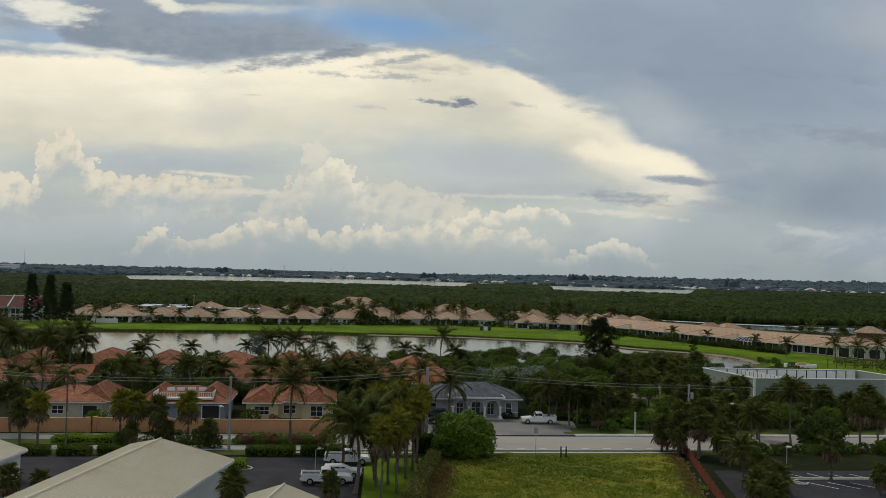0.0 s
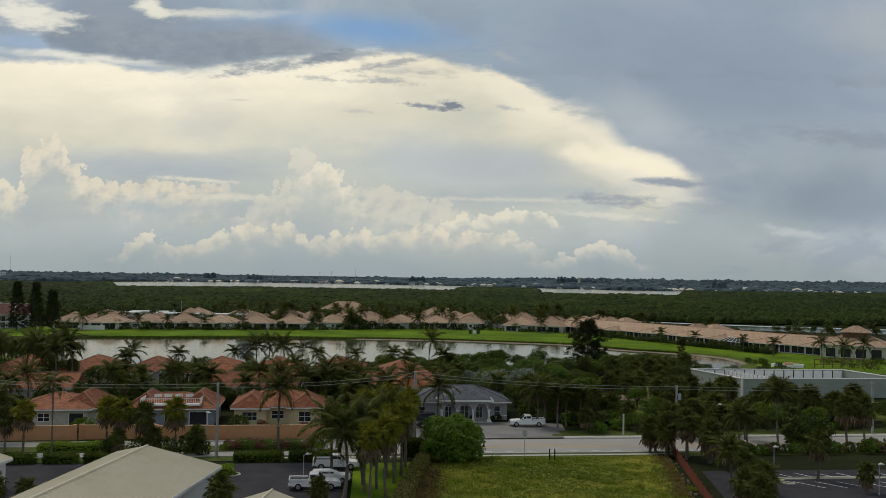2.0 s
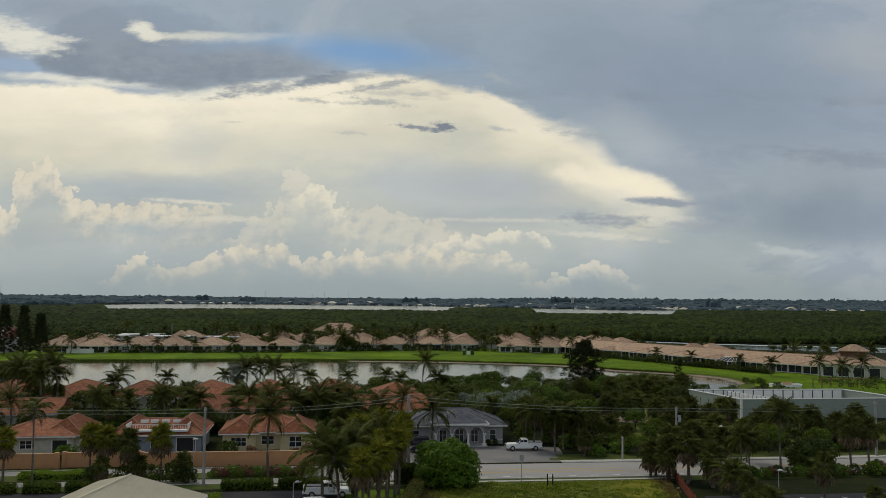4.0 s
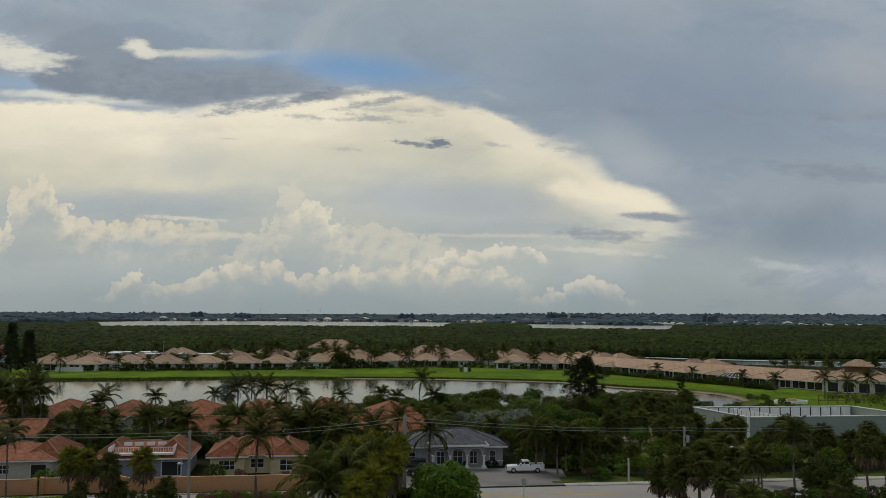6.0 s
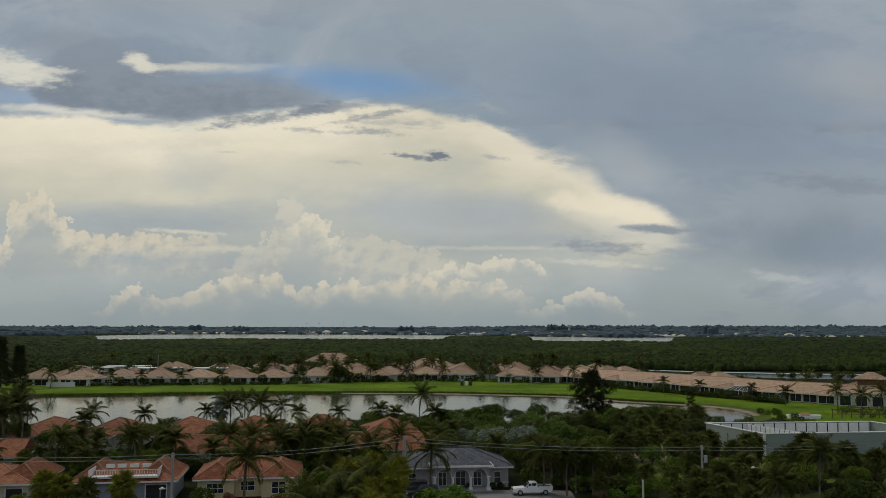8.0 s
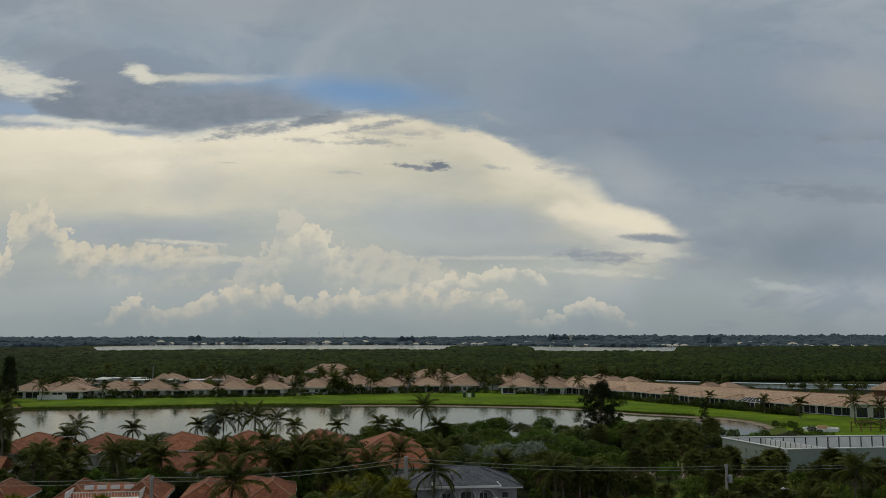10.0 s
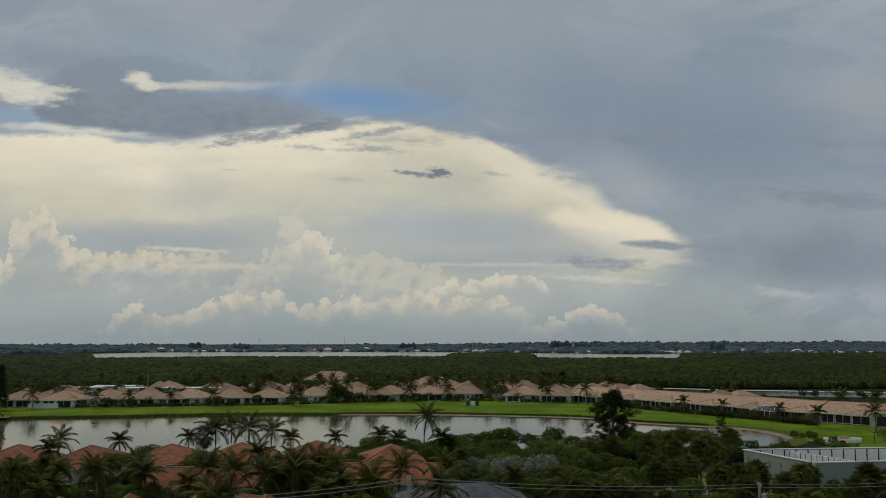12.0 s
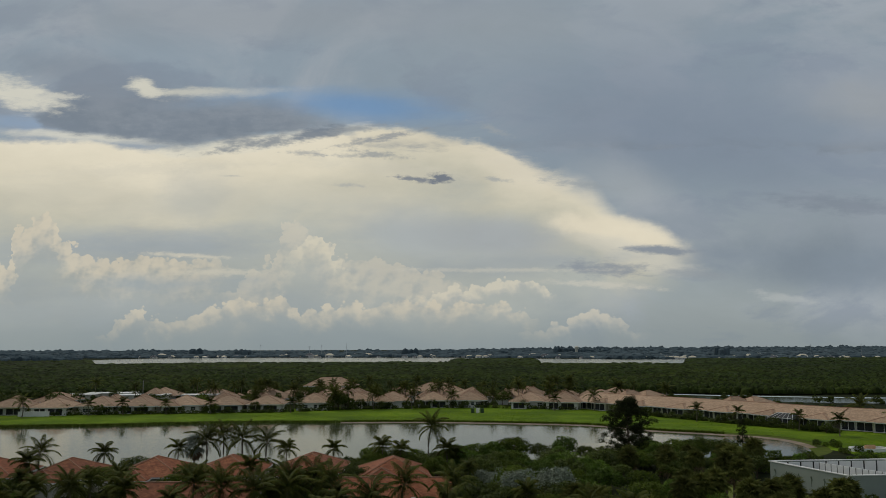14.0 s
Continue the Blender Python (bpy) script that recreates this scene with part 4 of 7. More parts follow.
for kind, x, y, turn in ((far_a, -146.6, 368.5, 3), (far_a, -102.2, 372.5, -2), (far_a, -71.4, 377, 2), (far_a, -57.0, 378, 0), (far_b, -40.2, 385, 0), (far_b, -24.0, 392, 0),
                         (far_c, -10, 394.5, 2), (far_a, 6, 397, 0), (far_b, 20.5, 396, -4), (far_c, 44, 389, -14), (far_a, 57, 383, -22),
                         (far_a, -91, 440, 180), (far_b, -72, 455, 190), (far_b, -60, 412, 170), (far_c, -77, 402, 180), 
                         (far_a, -145, 404, 175), (far_b, -112, 436, 182), (far_b, -26, 424, 180), (far_a, 24, 430, 185), (far_b, 40, 418, 170), (far_a, 62, 412, 150),
                         (far_b, 75, 404, 150), (far_c, -38, 440, 176), (far_b, -8, 426, 178), (far_a, 10, 416, 184), (far_c, -54, 430, 182),
                         (far_a, 50, 440, 170), (far_c, 86, 424, 150)):
    copy_thing(kind, pose(x, y, 0, 0, 0, turn))
big = house("clubhouse", "large pale peach tiled hipped house behind the villas",
            [(-13, 13, -8, 8, 4.2, 4.0, "hipx"), (-6, 6, -12, -4, 3.2, 3.0, "hipy")], [(0, "s", -11, -8, 1, 2.6, "window"), (0, "s", 8, 11, 1, 2.6, "window")], "peach", "ivory", pose(-44, 492, 0))
house("clubhouse", "wide pale peach tiled hipped house among palms",
      [(-12, 12, -8, 8, 3.4, 3.6, "hipx")], [(0, "s", -10, -7, 1, 2.4, "window"), (0, "s", 5, 9, 1, 2.4, "window")], "peach", "ivory", pose(9, 452, 0))
# the row that turns down the right bank
row_a = house("villa", "long pale peach tiled villa with a deep dark porch",
              [(-7.7, 7.7, -6, 8, 2.8, 3.0, "gablex"), (-2.5, 4.5, 2, 12, 2.8, 2.5, "hipy"), (1.6, 7.5, -7.4, -1, 2.8, 1.5, "hipy")],
              [(0, "s", -7.3, -3.6, 0.1, 2.6, "lanai"), (0, "s", -3.2, 1.2, 0.1, 2.6, "lanai"), (2, "s", 2.1, 7.0, 0.1, 2.6, "lanai")],
              "peach", "ivory", pose(81, 364, 0, 0, 0, -54), LAKE, over=1.3)
for x, y, turn in ((91.5, 349.2, -56), (101.3, 334.2, -58), (110.4, 319, -60), (119.2, 304, -58), (130.0, 291.5, -46), (70.8, 378.4, -54)):
    copy_thing(row_a, pose(x, y, 0, 0, 0, turn))
for kind, x, y, turn in ((far_b, 92, 394, 120), (far_b, 118, 350, 120)):
    copy_thing(kind, pose(x, y, 0, 0, 0, turn))

# terracotta houses between the road and the lake
house("house", "terracotta tiled bungalow with ivory walls behind the garden wall",
      [(-6.6, 4.6, -4.6, 5.5, 2.8, 1.9, "hipx"), (0.4, 5.4, -3.4, 7, 2.8, 2.1, "hipy")],
      [(0, "s", -5.6, -4.6, 0.9, 2.2, "window"), (0, "s", -3.0, -1.2, 0.9, 2.2, "window"), (0, "s", 1.6, 4.0, 0.1, 2.3, "lanai"), (0, "w", -2, 0, 0.9, 2.2, "window")],
      "clay", "ivory", pose(-57.3, 142.5, 0, 0, 0, 6))
two = house("house", "terracotta tiled blue-grey house with a white-railed roof terrace",
            [(-7.0, 6.6, -4, 6.0, 2.8, 1.8, "hipx"), (1.6, 6.4, -2.6, 7, 2.8, 2.1, "hipy"), (-6.8, -2.4, -2, 7, 2.8, 1.9, "hipy")],
            [(0, "s", 2.8, 5.8, 0.1, 2.4, "lanai"), (0, "s", -5.5, -3.5, 0.9, 2.2, "window"), (0, "s", -1, 1, 0.1, 2.2, "door")],
            "clay", "bluegrey", pose(-40.2, 143.8, 0, 0, 0, 6))
part("terrace_deck", boxes((-4.6, 4.6, -4.5, -0.6, 3.3, 3.5)), M["white"], two, "white roof terrace deck")
for x0, x1, y0, y1 in ((-4.6, 4.6, -4.5, -4.44), (-4.6, -4.54, -4.4, -0.6), (4.54, 4.6, -4.4, -0.6)):
    bm = boxes((x0, x1, y0, y1, 4.4, 4.5), (x0, x1, y0, y1, 3.5, 3.58))
    n = 26
    for k in range(n + 1):
        x, y = x0 + (x1 - x0) * k / n, y0 + (y1 - y0) * k / n
        box(bm, x - 0.03, x + 0.03, y - 0.03, y + 0.03, 3.58, 4.4)
    part("railing", bm, M["trim"], two, "white balustrade")
for x in (-3.2, -1.6, 0.1, 1.8):
    part("terrace_screen", boxes((x, x + 1.2, -0.7, -0.6, 3.5, 4.7)), M["white"], two, "white louvred screen")
house("house", "terracotta tiled cream house with a front gable",
      [(-6.8, 7.0, -4, 6.5, 2.8, 2.0, "hipx"), (-6.6, -1.6, -5.5, 4, 2.8, 1.9, "hipy"), (2.2, 7.2, -5.0, 4, 2.8, 1.8, "hipy")],
      [(1, "s", -5.4, -3.0, 0.8, 2.2, "window"), (2, "s", 3.6, 5.6, 0.5, 2.2, "window"), (0, "s", -0.8, 1.2, 0.8, 2.2, "window"), (1, "w", -3, -1, 0.9, 2.2, "window")],
      "clay", "cream", pose(-24.0, 147.3, 0, 0, 0, 6))
shore = "terracotta houses along the near lake shore"
near_a = house("house", "terracotta tiled house with a hipped roof beside the lake",
               [(-5.4, 5.4, -6, 7, 2.8, 2.5, "hipy"), (-5.0, 0.5, -9, -3, 2.7, 1.6, "hipy")],
               [(0, "s", 2, 4.4, 0.9, 2.2, "window"), (1, "s", -4, -1.6, 0.9, 2.2, "window"), (0, "e", -3, -1, 0.9, 2.2, "window"), (0, "w", 0, 2, 0.9, 2.2, "window")],
               "clay", "ivory", pose(-59.6, 196.5, 0, 0, 0, 4), shore)
for x, y, turn in ((-73.3, 198, 4), (-45.5, 198, 2), (-32.9, 199.5, 0), (-19.1, 202, -2), (-4.5, 196, 4), (-88, 196, 8)):
    copy_thing(near_a, pose(x, y, 0, 0, 0, turn))
gable_a = house("house", "terracotta tiled house with a long straight ridge",
                [(-8.2, 8.2, -4.6, 4.6, 2.8, 2.3, "gablex")],
                [(0, "s", -6, -3.6, 0.9, 2.2, "window"), (0, "s", 1, 5.5, 0.05, 2.3, "garage")], "clay", "ivory", pose(-32.2, 171, 0, 0, 0, 1), shore)
copy_thing(gable_a, pose(-4.2, 174, 0, 0, 0, -3))
copy_thing(gable_a, pose(-73, 165.5, 0, 0, 0, 8))
copy_thing(near_a, pose(-86, 172, 0, 0, 0, 12))

# grey office with an arched porch
office = house("office_building", "grey stucco office with slate roof and three-arched porch",
               [(-8.2, 8.0, -4.5, 5.5, 3.1, 2.1, "hipx")],
               [(0, "s", -7.2, -6.0, 0.8, 2.3, "window"), (0, "s", 5.8, 6.9, 0.6, 2.4, "window"),
                (0, "e", -2, -0.6, 0.8, 2.2, "window")], "slate", "greystucco", pose(6.4, 153.6, 0, 0, 0, 4), "", "office", 0.7, cap="slate")
for a, b, z1, nm in ((-2.6, -1.5, 2.3, "window"), (0.0, 1.4, 2.45, "door"), (2.7, 3.8, 2.3, "window")):
    w = part(nm, boxes((a - 0.08, b + 0.08, -4.53, -4.45, 0.3 if nm == "window" else 0.05, 0.4 if nm == "window" else 0.12), (a - 0.08, b + 0.08, -4.53, -4.45, z1, z1 + 0.1),
                       (a - 0.08, a, -4.53, -4.45, 0.4, z1), (b, b + 0.08, -4.53, -4.45, 0.4, z1), ((a + b) / 2 - 0.03, (a + b) / 2 + 0.03, -4.53, -4.45, 0.4, z1),
                       (a, b, -4.53, -4.46, 1.5, 1.56)), M["trim"], office)
    part("pane", boxes((a, b, -4.515, -4.503, 0.4, z1)), M["glass"], w)


def arcade(bm, x0, x1, n, y0, y1, top, spring):
    """A wall of n round arches on the piers between them."""
    step_ = (x1 - x0) / n
    r = step_ / 2 - 0.22
    for i in range(n):
        cx = x0 + step_ * (i + 0.5)
        pts = [(cx - step_ / 2, spring)] + [(cx - r * math.cos(math.pi * k / 12), spring + r * math.sin(math.pi * k / 12)) for k in range(13)] + [(cx + step_ / 2, spring)]
        tops = [(x, top) for x, _ in pts]
        for y, flip in ((y0, False), (y1, True)):
            vs, ts = [bm.verts.new((x, y, z)) for x, z in pts], [bm.verts.new((x, y, z)) for x, z in tops]
            for k in range(len(pts) - 1):
                f = (vs[k], vs[k + 1], ts[k + 1], ts[k])
                bm.faces.new(f[::-1] if flip else f)
            if not flip:
                first = vs
        for k in range(len(pts) - 1):
            bm.faces.new((first[k], vs[k], vs[k + 1], first[k + 1]))


bm = bmesh.new()
arcade(bm, -3.4, 4.6, 3, -6.9, -6.55, 3.6, 2.05)
box(bm, -3.4, -3.1, -6.55, -4.5, 2.4, 3.6)
box(bm, 4.3, 4.6, -6.55, -4.5, 2.4, 3.6)
part("arcade", bm, M["greystucco"], office, "grey wall of three round arches")
bm = bmesh.new()
for i in range(3):
    cx = -3.4 + 8.0 / 3 * (i + 0.5)
    tube(bm, [(cx - 1.15 * math.cos(math.pi * k / 12), -6.93, 2.05 + 1.15 * math.sin(math.pi * k / 12)) for k in range(13)], [0.05] * 13, 4)
part("arch_moulding", bm, M["trim"], office, "white arch mouldings")
for i in range(4):
    x = -3.4 + 8.0 / 3 * i
    bm = tube(bmesh.new(), [(x, -6.72, 0), (x, -6.72, 2.0)], [0.2, 0.18], 10)
    box(bm, x - 0.3, x + 0.3, -7.02, -6.42, 1.95, 2.08)
    box(bm, x - 0.3, x + 0.3, -7.02, -6.42, 0, 0.5)
    part("column", bm, M["trim"], office, "white column")
caps = []
bm = bmesh.new()
roof_mesh(bm, -3.6, 4.8, -7.1, 1.6, 3.6, 2.0, "hipx", caps, 0.45)
proof = part("porch_roof", bm, M["slate"], office)
part("fascia", boxes((-4.1, 5.3, -7.6, -7.5, 3.5, 3.8), (-4.1, -4.0, -7.5, -4, 3.5, 3.8), (5.2, 5.3, -7.5, -4, 3.5, 3.8)), M["trim"], proof)
part("plinth_band", boxes((-8.25, -7.3, -4.56, -4.5, 0.7, 0.82), (-5.9, -3.9, -4.56, -4.5, 0.7, 0.82), (5.1, 5.7, -4.56, -4.5, 0.7, 0.82), (7.0, 8.05, -4.56, -4.5, 0.7, 0.82)), M["trim"], office)
part("step", boxes((-3.9, 5.1, -7.6, -4.5, 0, 0.14)), M["concrete"], office)

# tan-roofed storage buildings in the lot
def shed(name, label, length, east, west, h, rise, m, doors):
    """A long building whose ridge stands nearer its west side; east, west: eaves' distances from the ridge."""
    s = base(name, label, "building", m)
    x0, x1 = -west + 0.5, east - 0.5
    zr = h + rise
    zw = zr - rise * west / east
    part("wall", (lambda b: (ring_walls(b, x0, x1, -length, 0, h, 0.2, [("e", -length + 1.2 + 3.4 * k, -length + 3.8 + 3.4 * k, 0.05, 2.4) for k in range(doors)]), b)[1])(bmesh.new()), M["white"], s)
    for k in range(doors):
        window(s, "e", -length + 1.2 + 3.4 * k, -length + 3.8 + 3.4 * k, 0.05, 2.4, 0.2, "door" if k % 3 == 1 else "garage", (x0, x1, -length, 0))

    def prism(section, y0, y1):
        bm_ = bmesh.new()
        a_, b_ = ([bm_.verts.new((x, y, z)) for x, z in section] for y in (y0, y1))
        n = len(section)
        for i in range(n):
            bm_.faces.new((a_[i], a_[(i + 1) % n], b_[(i + 1) % n], b_[i]))
        bm_.faces.new(a_[::-1])
        bm_.faces.new(b_)
        bmesh.ops.recalc_face_normals(bm_, faces=bm_.faces)
        return bm_
    if zw > h + 0.2:
        part("gable_wall", prism([(x0, h), (x0, zw - 0.14), (x1, h)], -length, 0), M["white"], s)
    r = part("roof", prism([(-west, zw - 0.12), (-west, zw + 0.12), (0, zr + 0.12), (east, h + 0.12), (east, h - 0.12)], -length - 0.5, 0.5), M["tanroof"], s)
    bm = bmesh.new()
    k = -length - 0.4
    while k < 0.45:
        for ex, ez in ((-west, zw), (east, h)):
            a, b = Vector((ex, k, ez + 0.125)), Vector((0, k, zr + 0.125))
            v = [bm.verts.new(p) for p in (a, b, b + Vector((0, 0.07, 0.09)), a + Vector((0, 0.07, 0.09)), a + Vector((0, 0.14, 0)), b + Vector((0, 0.14, 0)))]
            for f in ((0, 1, 2, 3), (3, 2, 5, 4)):
                bm.faces.new([v[i] for i in (f if ex < 0 else f[::-1])])
        k += 0.40
    part("roof_rib", bm, M["tanroof"], r, "raised ribs of the metal sheets")
    part("ridge_cap", tube(bmesh.new(), [(0, -length - 0.5, zr + 0.17), (0, 0.5, zr + 0.17)], [0.14, 0.14], 6), M["tanroof"], r)
    part("fascia", boxes((east - 0.02, east + 0.06, -length - 0.5, 0.5, h - 0.2, h + 0.1), (-west - 0.06, -west + 0.02, -length - 0.5, 0.5, zw - 0.2, zw + 0.1)), M["trim"], r)
    bm = bmesh.new()
    for ex, ez in ((-west, zw), (east, h)):
        tube(bm, [(ex, 0.54, ez), (0, 0.54, zr)], [0.1, 0.1], 4)
    part("bargeboard", bm, M["trim"], r, "white bargeboard")
    return s


shed("storage_building", "long white storage building with tan ribbed metal roof", 44, 8.5, 3.6, 3.3, 1.9, pose(-30.3, 97.4, 0, 0, 0, -6.5), 7)
shed("storage_building", "white storage building with tan ribbed metal roof", 30, 6.5, 6.5, 3.2, 1.8, pose(-52.7, 100.3, 0, 0, 0, -4), 5)
shed("storage_building", "low outbuilding with tan ribbed metal roof", 14, 3.6, 3.6, 2.2, 1.2, pose(-14.4, 85.6, 0, 0, 0, -6), 2)

# maroon-roofed apartment block at the edge
block = house("apartment_block", "dark maroon roofed apartment block with white dormer walls",
              [(-14, 18, -6, 8, 5.6, 4.2, "gablex")],
              [(0, "s", -13 + 4.4 * k, -9.4 + 4.4 * k, 0.2, 5.1, "lanai") for k in range(7)], "maroon", "greystucco", pose(-182, 360, 0, 0, 0, 8), "", "apartment block", over=1.0, cap="trim")
part("floor_band", boxes((-13.9, 17.9, -6.06, -6.0, 2.5, 2.85)), M["white"], block, "white storey band")
for x in (-6, 1, 8, 15):
    part("parapet", tube(bmesh.new(), [(x, -7.0, 5.9), (x, 1.0, 10.15)], [0.3, 0.3], 4), M["white"], block, "white sloping parapet")

# the walled yard
yard = base("walled_yard", "open-topped sage-grey walled yard with white-panelled inside", "walled yard", pose(66.6, 180.2, 0))
A, B, C, D = Vector((0, 0)), Vector((-5.2, 17.5)), Vector((31, 20.0)), Vector((36, 3.5))


def slab(p, q, z0, z1, th, bm=None):
    bm = bm or bmesh.new()
    n = Vector((-(q - p).y, (q - p).x)).normalized() * th / 2
    vs = [bm.verts.new((*c, z)) for z in (z0, z1) for c in (p - n, q - n, q + n, p + n)]
    for f in ((3, 2, 1, 0), (4, 5, 6, 7), (0, 1, 5, 4), (1, 2, 6, 5), (2, 3, 7, 6), (3, 0, 4, 7)):
        bm.faces.new([vs[i] for i in f])
    return bm


for p, q in ((A, B), (B, C), (C, D), (D, A)):
    t_ = (q - p).normalized() * 0.15
    part("wall", slab(p + t_, q - t_, 0, 4.0, 0.3), M["sage"], yard)
    part("coping", slab(p - t_, q + t_, 4.0, 4.14, 0.5), M["trim"], yard, "white coping")
part("pilaster", boxes((-0.2, 0.2, -0.2, 0.2, 0, 4.0)), M["trim"], yard, "pale corner pilaster")


def panels(p, q, n, z0, z1, offset):
    d = (q - p) / n
    nrm = Vector((-(q - p).y, (q - p).x)).normalized() * offset
    for i in range(n):
        part("panel", slab(p + d * (i + 0.06) + nrm, p + d * (i + 0.94) + nrm, z0, z1, 0.08), M["white"], yard, "white inner panel")
        part("post", slab(p + d * (i - 0.035) + nrm, p + d * (i + 0.035) + nrm, z0, z1 + 0.05, 0.12), M["black"], yard, "black steel post")


panels(B + Vector((0.6, -0.4)), C + Vector((-0.6, -0.4)), 15, 1.2, 3.9, -0.25)
P0, P1 = B + Vector((8.5, -0.8)), A + Vector((9.0, 2.4))
part("partition", slab(P0, P1, 0, 3.85, 0.2), M["white"], yard, "white partition wall")
panels(P0, P1, 12, 2.2, 3.8, -0.16)
part("inner_roof", slab((A + D) / 2 + Vector((2, 3)), D + Vector((-1, 2.2)), 3.2, 3.4, 4.0), M["white"], yard, "flat white roof inside the yard")
part("floor", slab((A + B) / 2 + Vector((1, 0)), (C + D) / 2 - Vector((1, 0)), 0.03, 0.06, 13), M["concrete"], yard)
for k in range(6):
    p = A.lerp(B, (k + 0.7) / 6.2) + Vector((-0.17, 0))
    bm = bmesh.new()
    r = random.Random(k)
    box(bm, p.x - 0.02, p.x + 0.02, p.y - 0.045, p.y + 0.045, 1.1, 2.6)
    for j in range(7):
        a = math.pi * (0.05 + 0.9 * j / 6)
        tip = (p.x - 0.02, p.y + 0.55 * math.cos(a), 2.6 + 0.30 * math.sin(a) - 0.55 * abs(math.cos(a)))
        tube(bm, [(p.x - 0.02, p.y, 2.6), (p.x - 0.03, (p.y + tip[1]) / 2, (2.6 + tip[2]) / 2 + 0.16), tip], [0.035, 0.05, 0.015], 4)
    part("palm_relief", bm, M["relief"], yard, "green palm-tree relief")

# garden wall along the road
def garden_wall(x0, x1, h=2.1, shift=7.0):
    gw = base("garden_wall", "orange stucco garden wall with pale coping", "garden wall", pose(0, 0, 0))
    n = max(1, round((x1 - x0) / 6.0))
    d = (x1 - x0) / n
    for i in range(n):
        a, b = x0 + d * i, x0 + d * (i + 1)
        p, q = Vector((a, road_y(a, shift))), Vector((b, road_y(b, shift)))
        part("wall_panel", slab(p, q, 0, h - 0.12, 0.2), M["orange"], gw)
        part("coping", slab(p, q, h - 0.12, h, 0.34), M["orangecap"], gw, "pale coping")
    for i in range(n + 1):
        a = x0 + d * i
        y = road_y(a, shift)
        if i in (0, n):
            part("pier", boxes((a - 0.28, a + 0.28, y - 0.28, y + 0.28, 0, h + 0.12)), M["orange"], gw)
    return gw


garden_wall(-38.6, -14.5)
garden_wall(-49.4, -39.4, 2.1, 7.9)
garden_wall(-75, -50.2, 2.1, 7.4)

# ---- plants ----
def feather(length, lift, droop, pairs, leaflet, seed):
    """A feather frond from the origin along +x: an arching rib with hanging leaflets."""
    r = random.Random(seed)
    verts, faces, rib = [], [], []
    n = 7
    x, z, a = 0.0, 0.0, radians(lift)
    for k in range(n + 1):
        rib.append((x, z, a))
        x, z = x + math.cos(a) * length / n, z + math.sin(a) * length / n
        a -= radians(droop) / n
    for k, (x, z, a) in enumerate(rib):
        w = 0.045 * (1 - 0.85 * k / n)
        verts += [(x, -w, z), (x, w, z), (x, 0, z - w * 1.3)]
    for k in range(n):
        i = 3 * k
        for p, q in ((0, 1), (1, 2), (2, 0)):
            faces.append((i + p, i + q, i + 3 + q, i + 3 + p))
    for k in range(pairs):
        s = 0.12 + 0.88 * k / (pairs - 1)
        f = s * n
        j = min(int(f), n - 1)
        u = f - j
        x, z = rib[j][0] * (1 - u) + rib[j + 1][0] * u, rib[j][1] * (1 - u) + rib[j + 1][1] * u
        size = leaflet * (0.55 + 0.9 * s * (1 - s) * 2) * (1 - 0.45 * max(0, s - 0.6))
        for side in (-1, 1):
            out, down = size * r.uniform(0.65, 0.95), size * r.uniform(0.25, 0.65)
            fwd = size * r.uniform(0.25, 0.5)
            w = 0.062
            i = len(verts)
            verts += [(x - w, 0, z), (x + w, 0, z), (x + fwd * 0.6 + w, side * out * 0.6, z - down * 0.25), (x + fwd * 0.6 - w, side * out * 0.6, z - down * 0.25),
                      (x + fwd, side * out, z - down)]
            faces += [(i, i + 1, i + 2, i + 3), (i + 3, i + 2, i + 4)]
    return verts, faces


def fan(petiole, radius, segments, seed):
    """A fan leaf from the origin along +x: a stalk and folded fingers drooping at the tips."""
    r = random.Random(seed)
    verts = [(0, -0.02, 0), (0, 0.02, 0), (petiole, 0.02, 0), (petiole, -0.02, 0)]
    faces = [(0, 1, 2, 3)]
    for k in range(segments):
        a = radians(-115 + 230 * k / (segments - 1))
        d = radians(115 / (segments - 1)) * 0.95
        L = radius * (0.78 + 0.22 * math.cos(a)) * r.uniform(0.85, 1.08)
        mid = 0.5 * L
        tip = -0.36 * L * r.uniform(0.6, 1.4)
        i = len(verts)
        verts += [(petiole, 0, 0), (petiole + mid * math.cos(a - d), mid * math.sin(a - d), -0.02), (petiole + mid * math.cos(a + d), mid * math.sin(a + d), -0.02),
                  (petiole + mid * math.cos(a), mid * math.sin(a), 0.07), (petiole + L * math.cos(a), L * math.sin(a), tip)]
        faces += [(i, i + 1, i + 3), (i, i + 3, i + 2), (i + 1, i + 4, i + 3), (i + 3, i + 4, i + 2)]
    return verts, faces


def palm_trunk(h, r0, r1, bend, seed):
    r = random.Random(seed)
    a = r.uniform(0, 6.283)
    n = 9
    pts = [(bend * math.cos(a) * ((k / n) ** 2 - k / n) * 2, bend * math.sin(a) * ((k / n) ** 2 - k / n) * 2, h * k / n) for k in range(n + 1)]
    rad = [r0 * (1.35 if k == 0 else 1) * (1 - k / n) + r1 * k / n for k in range(n + 1)]
    return tube(bmesh.new(), pts, rad, 8)


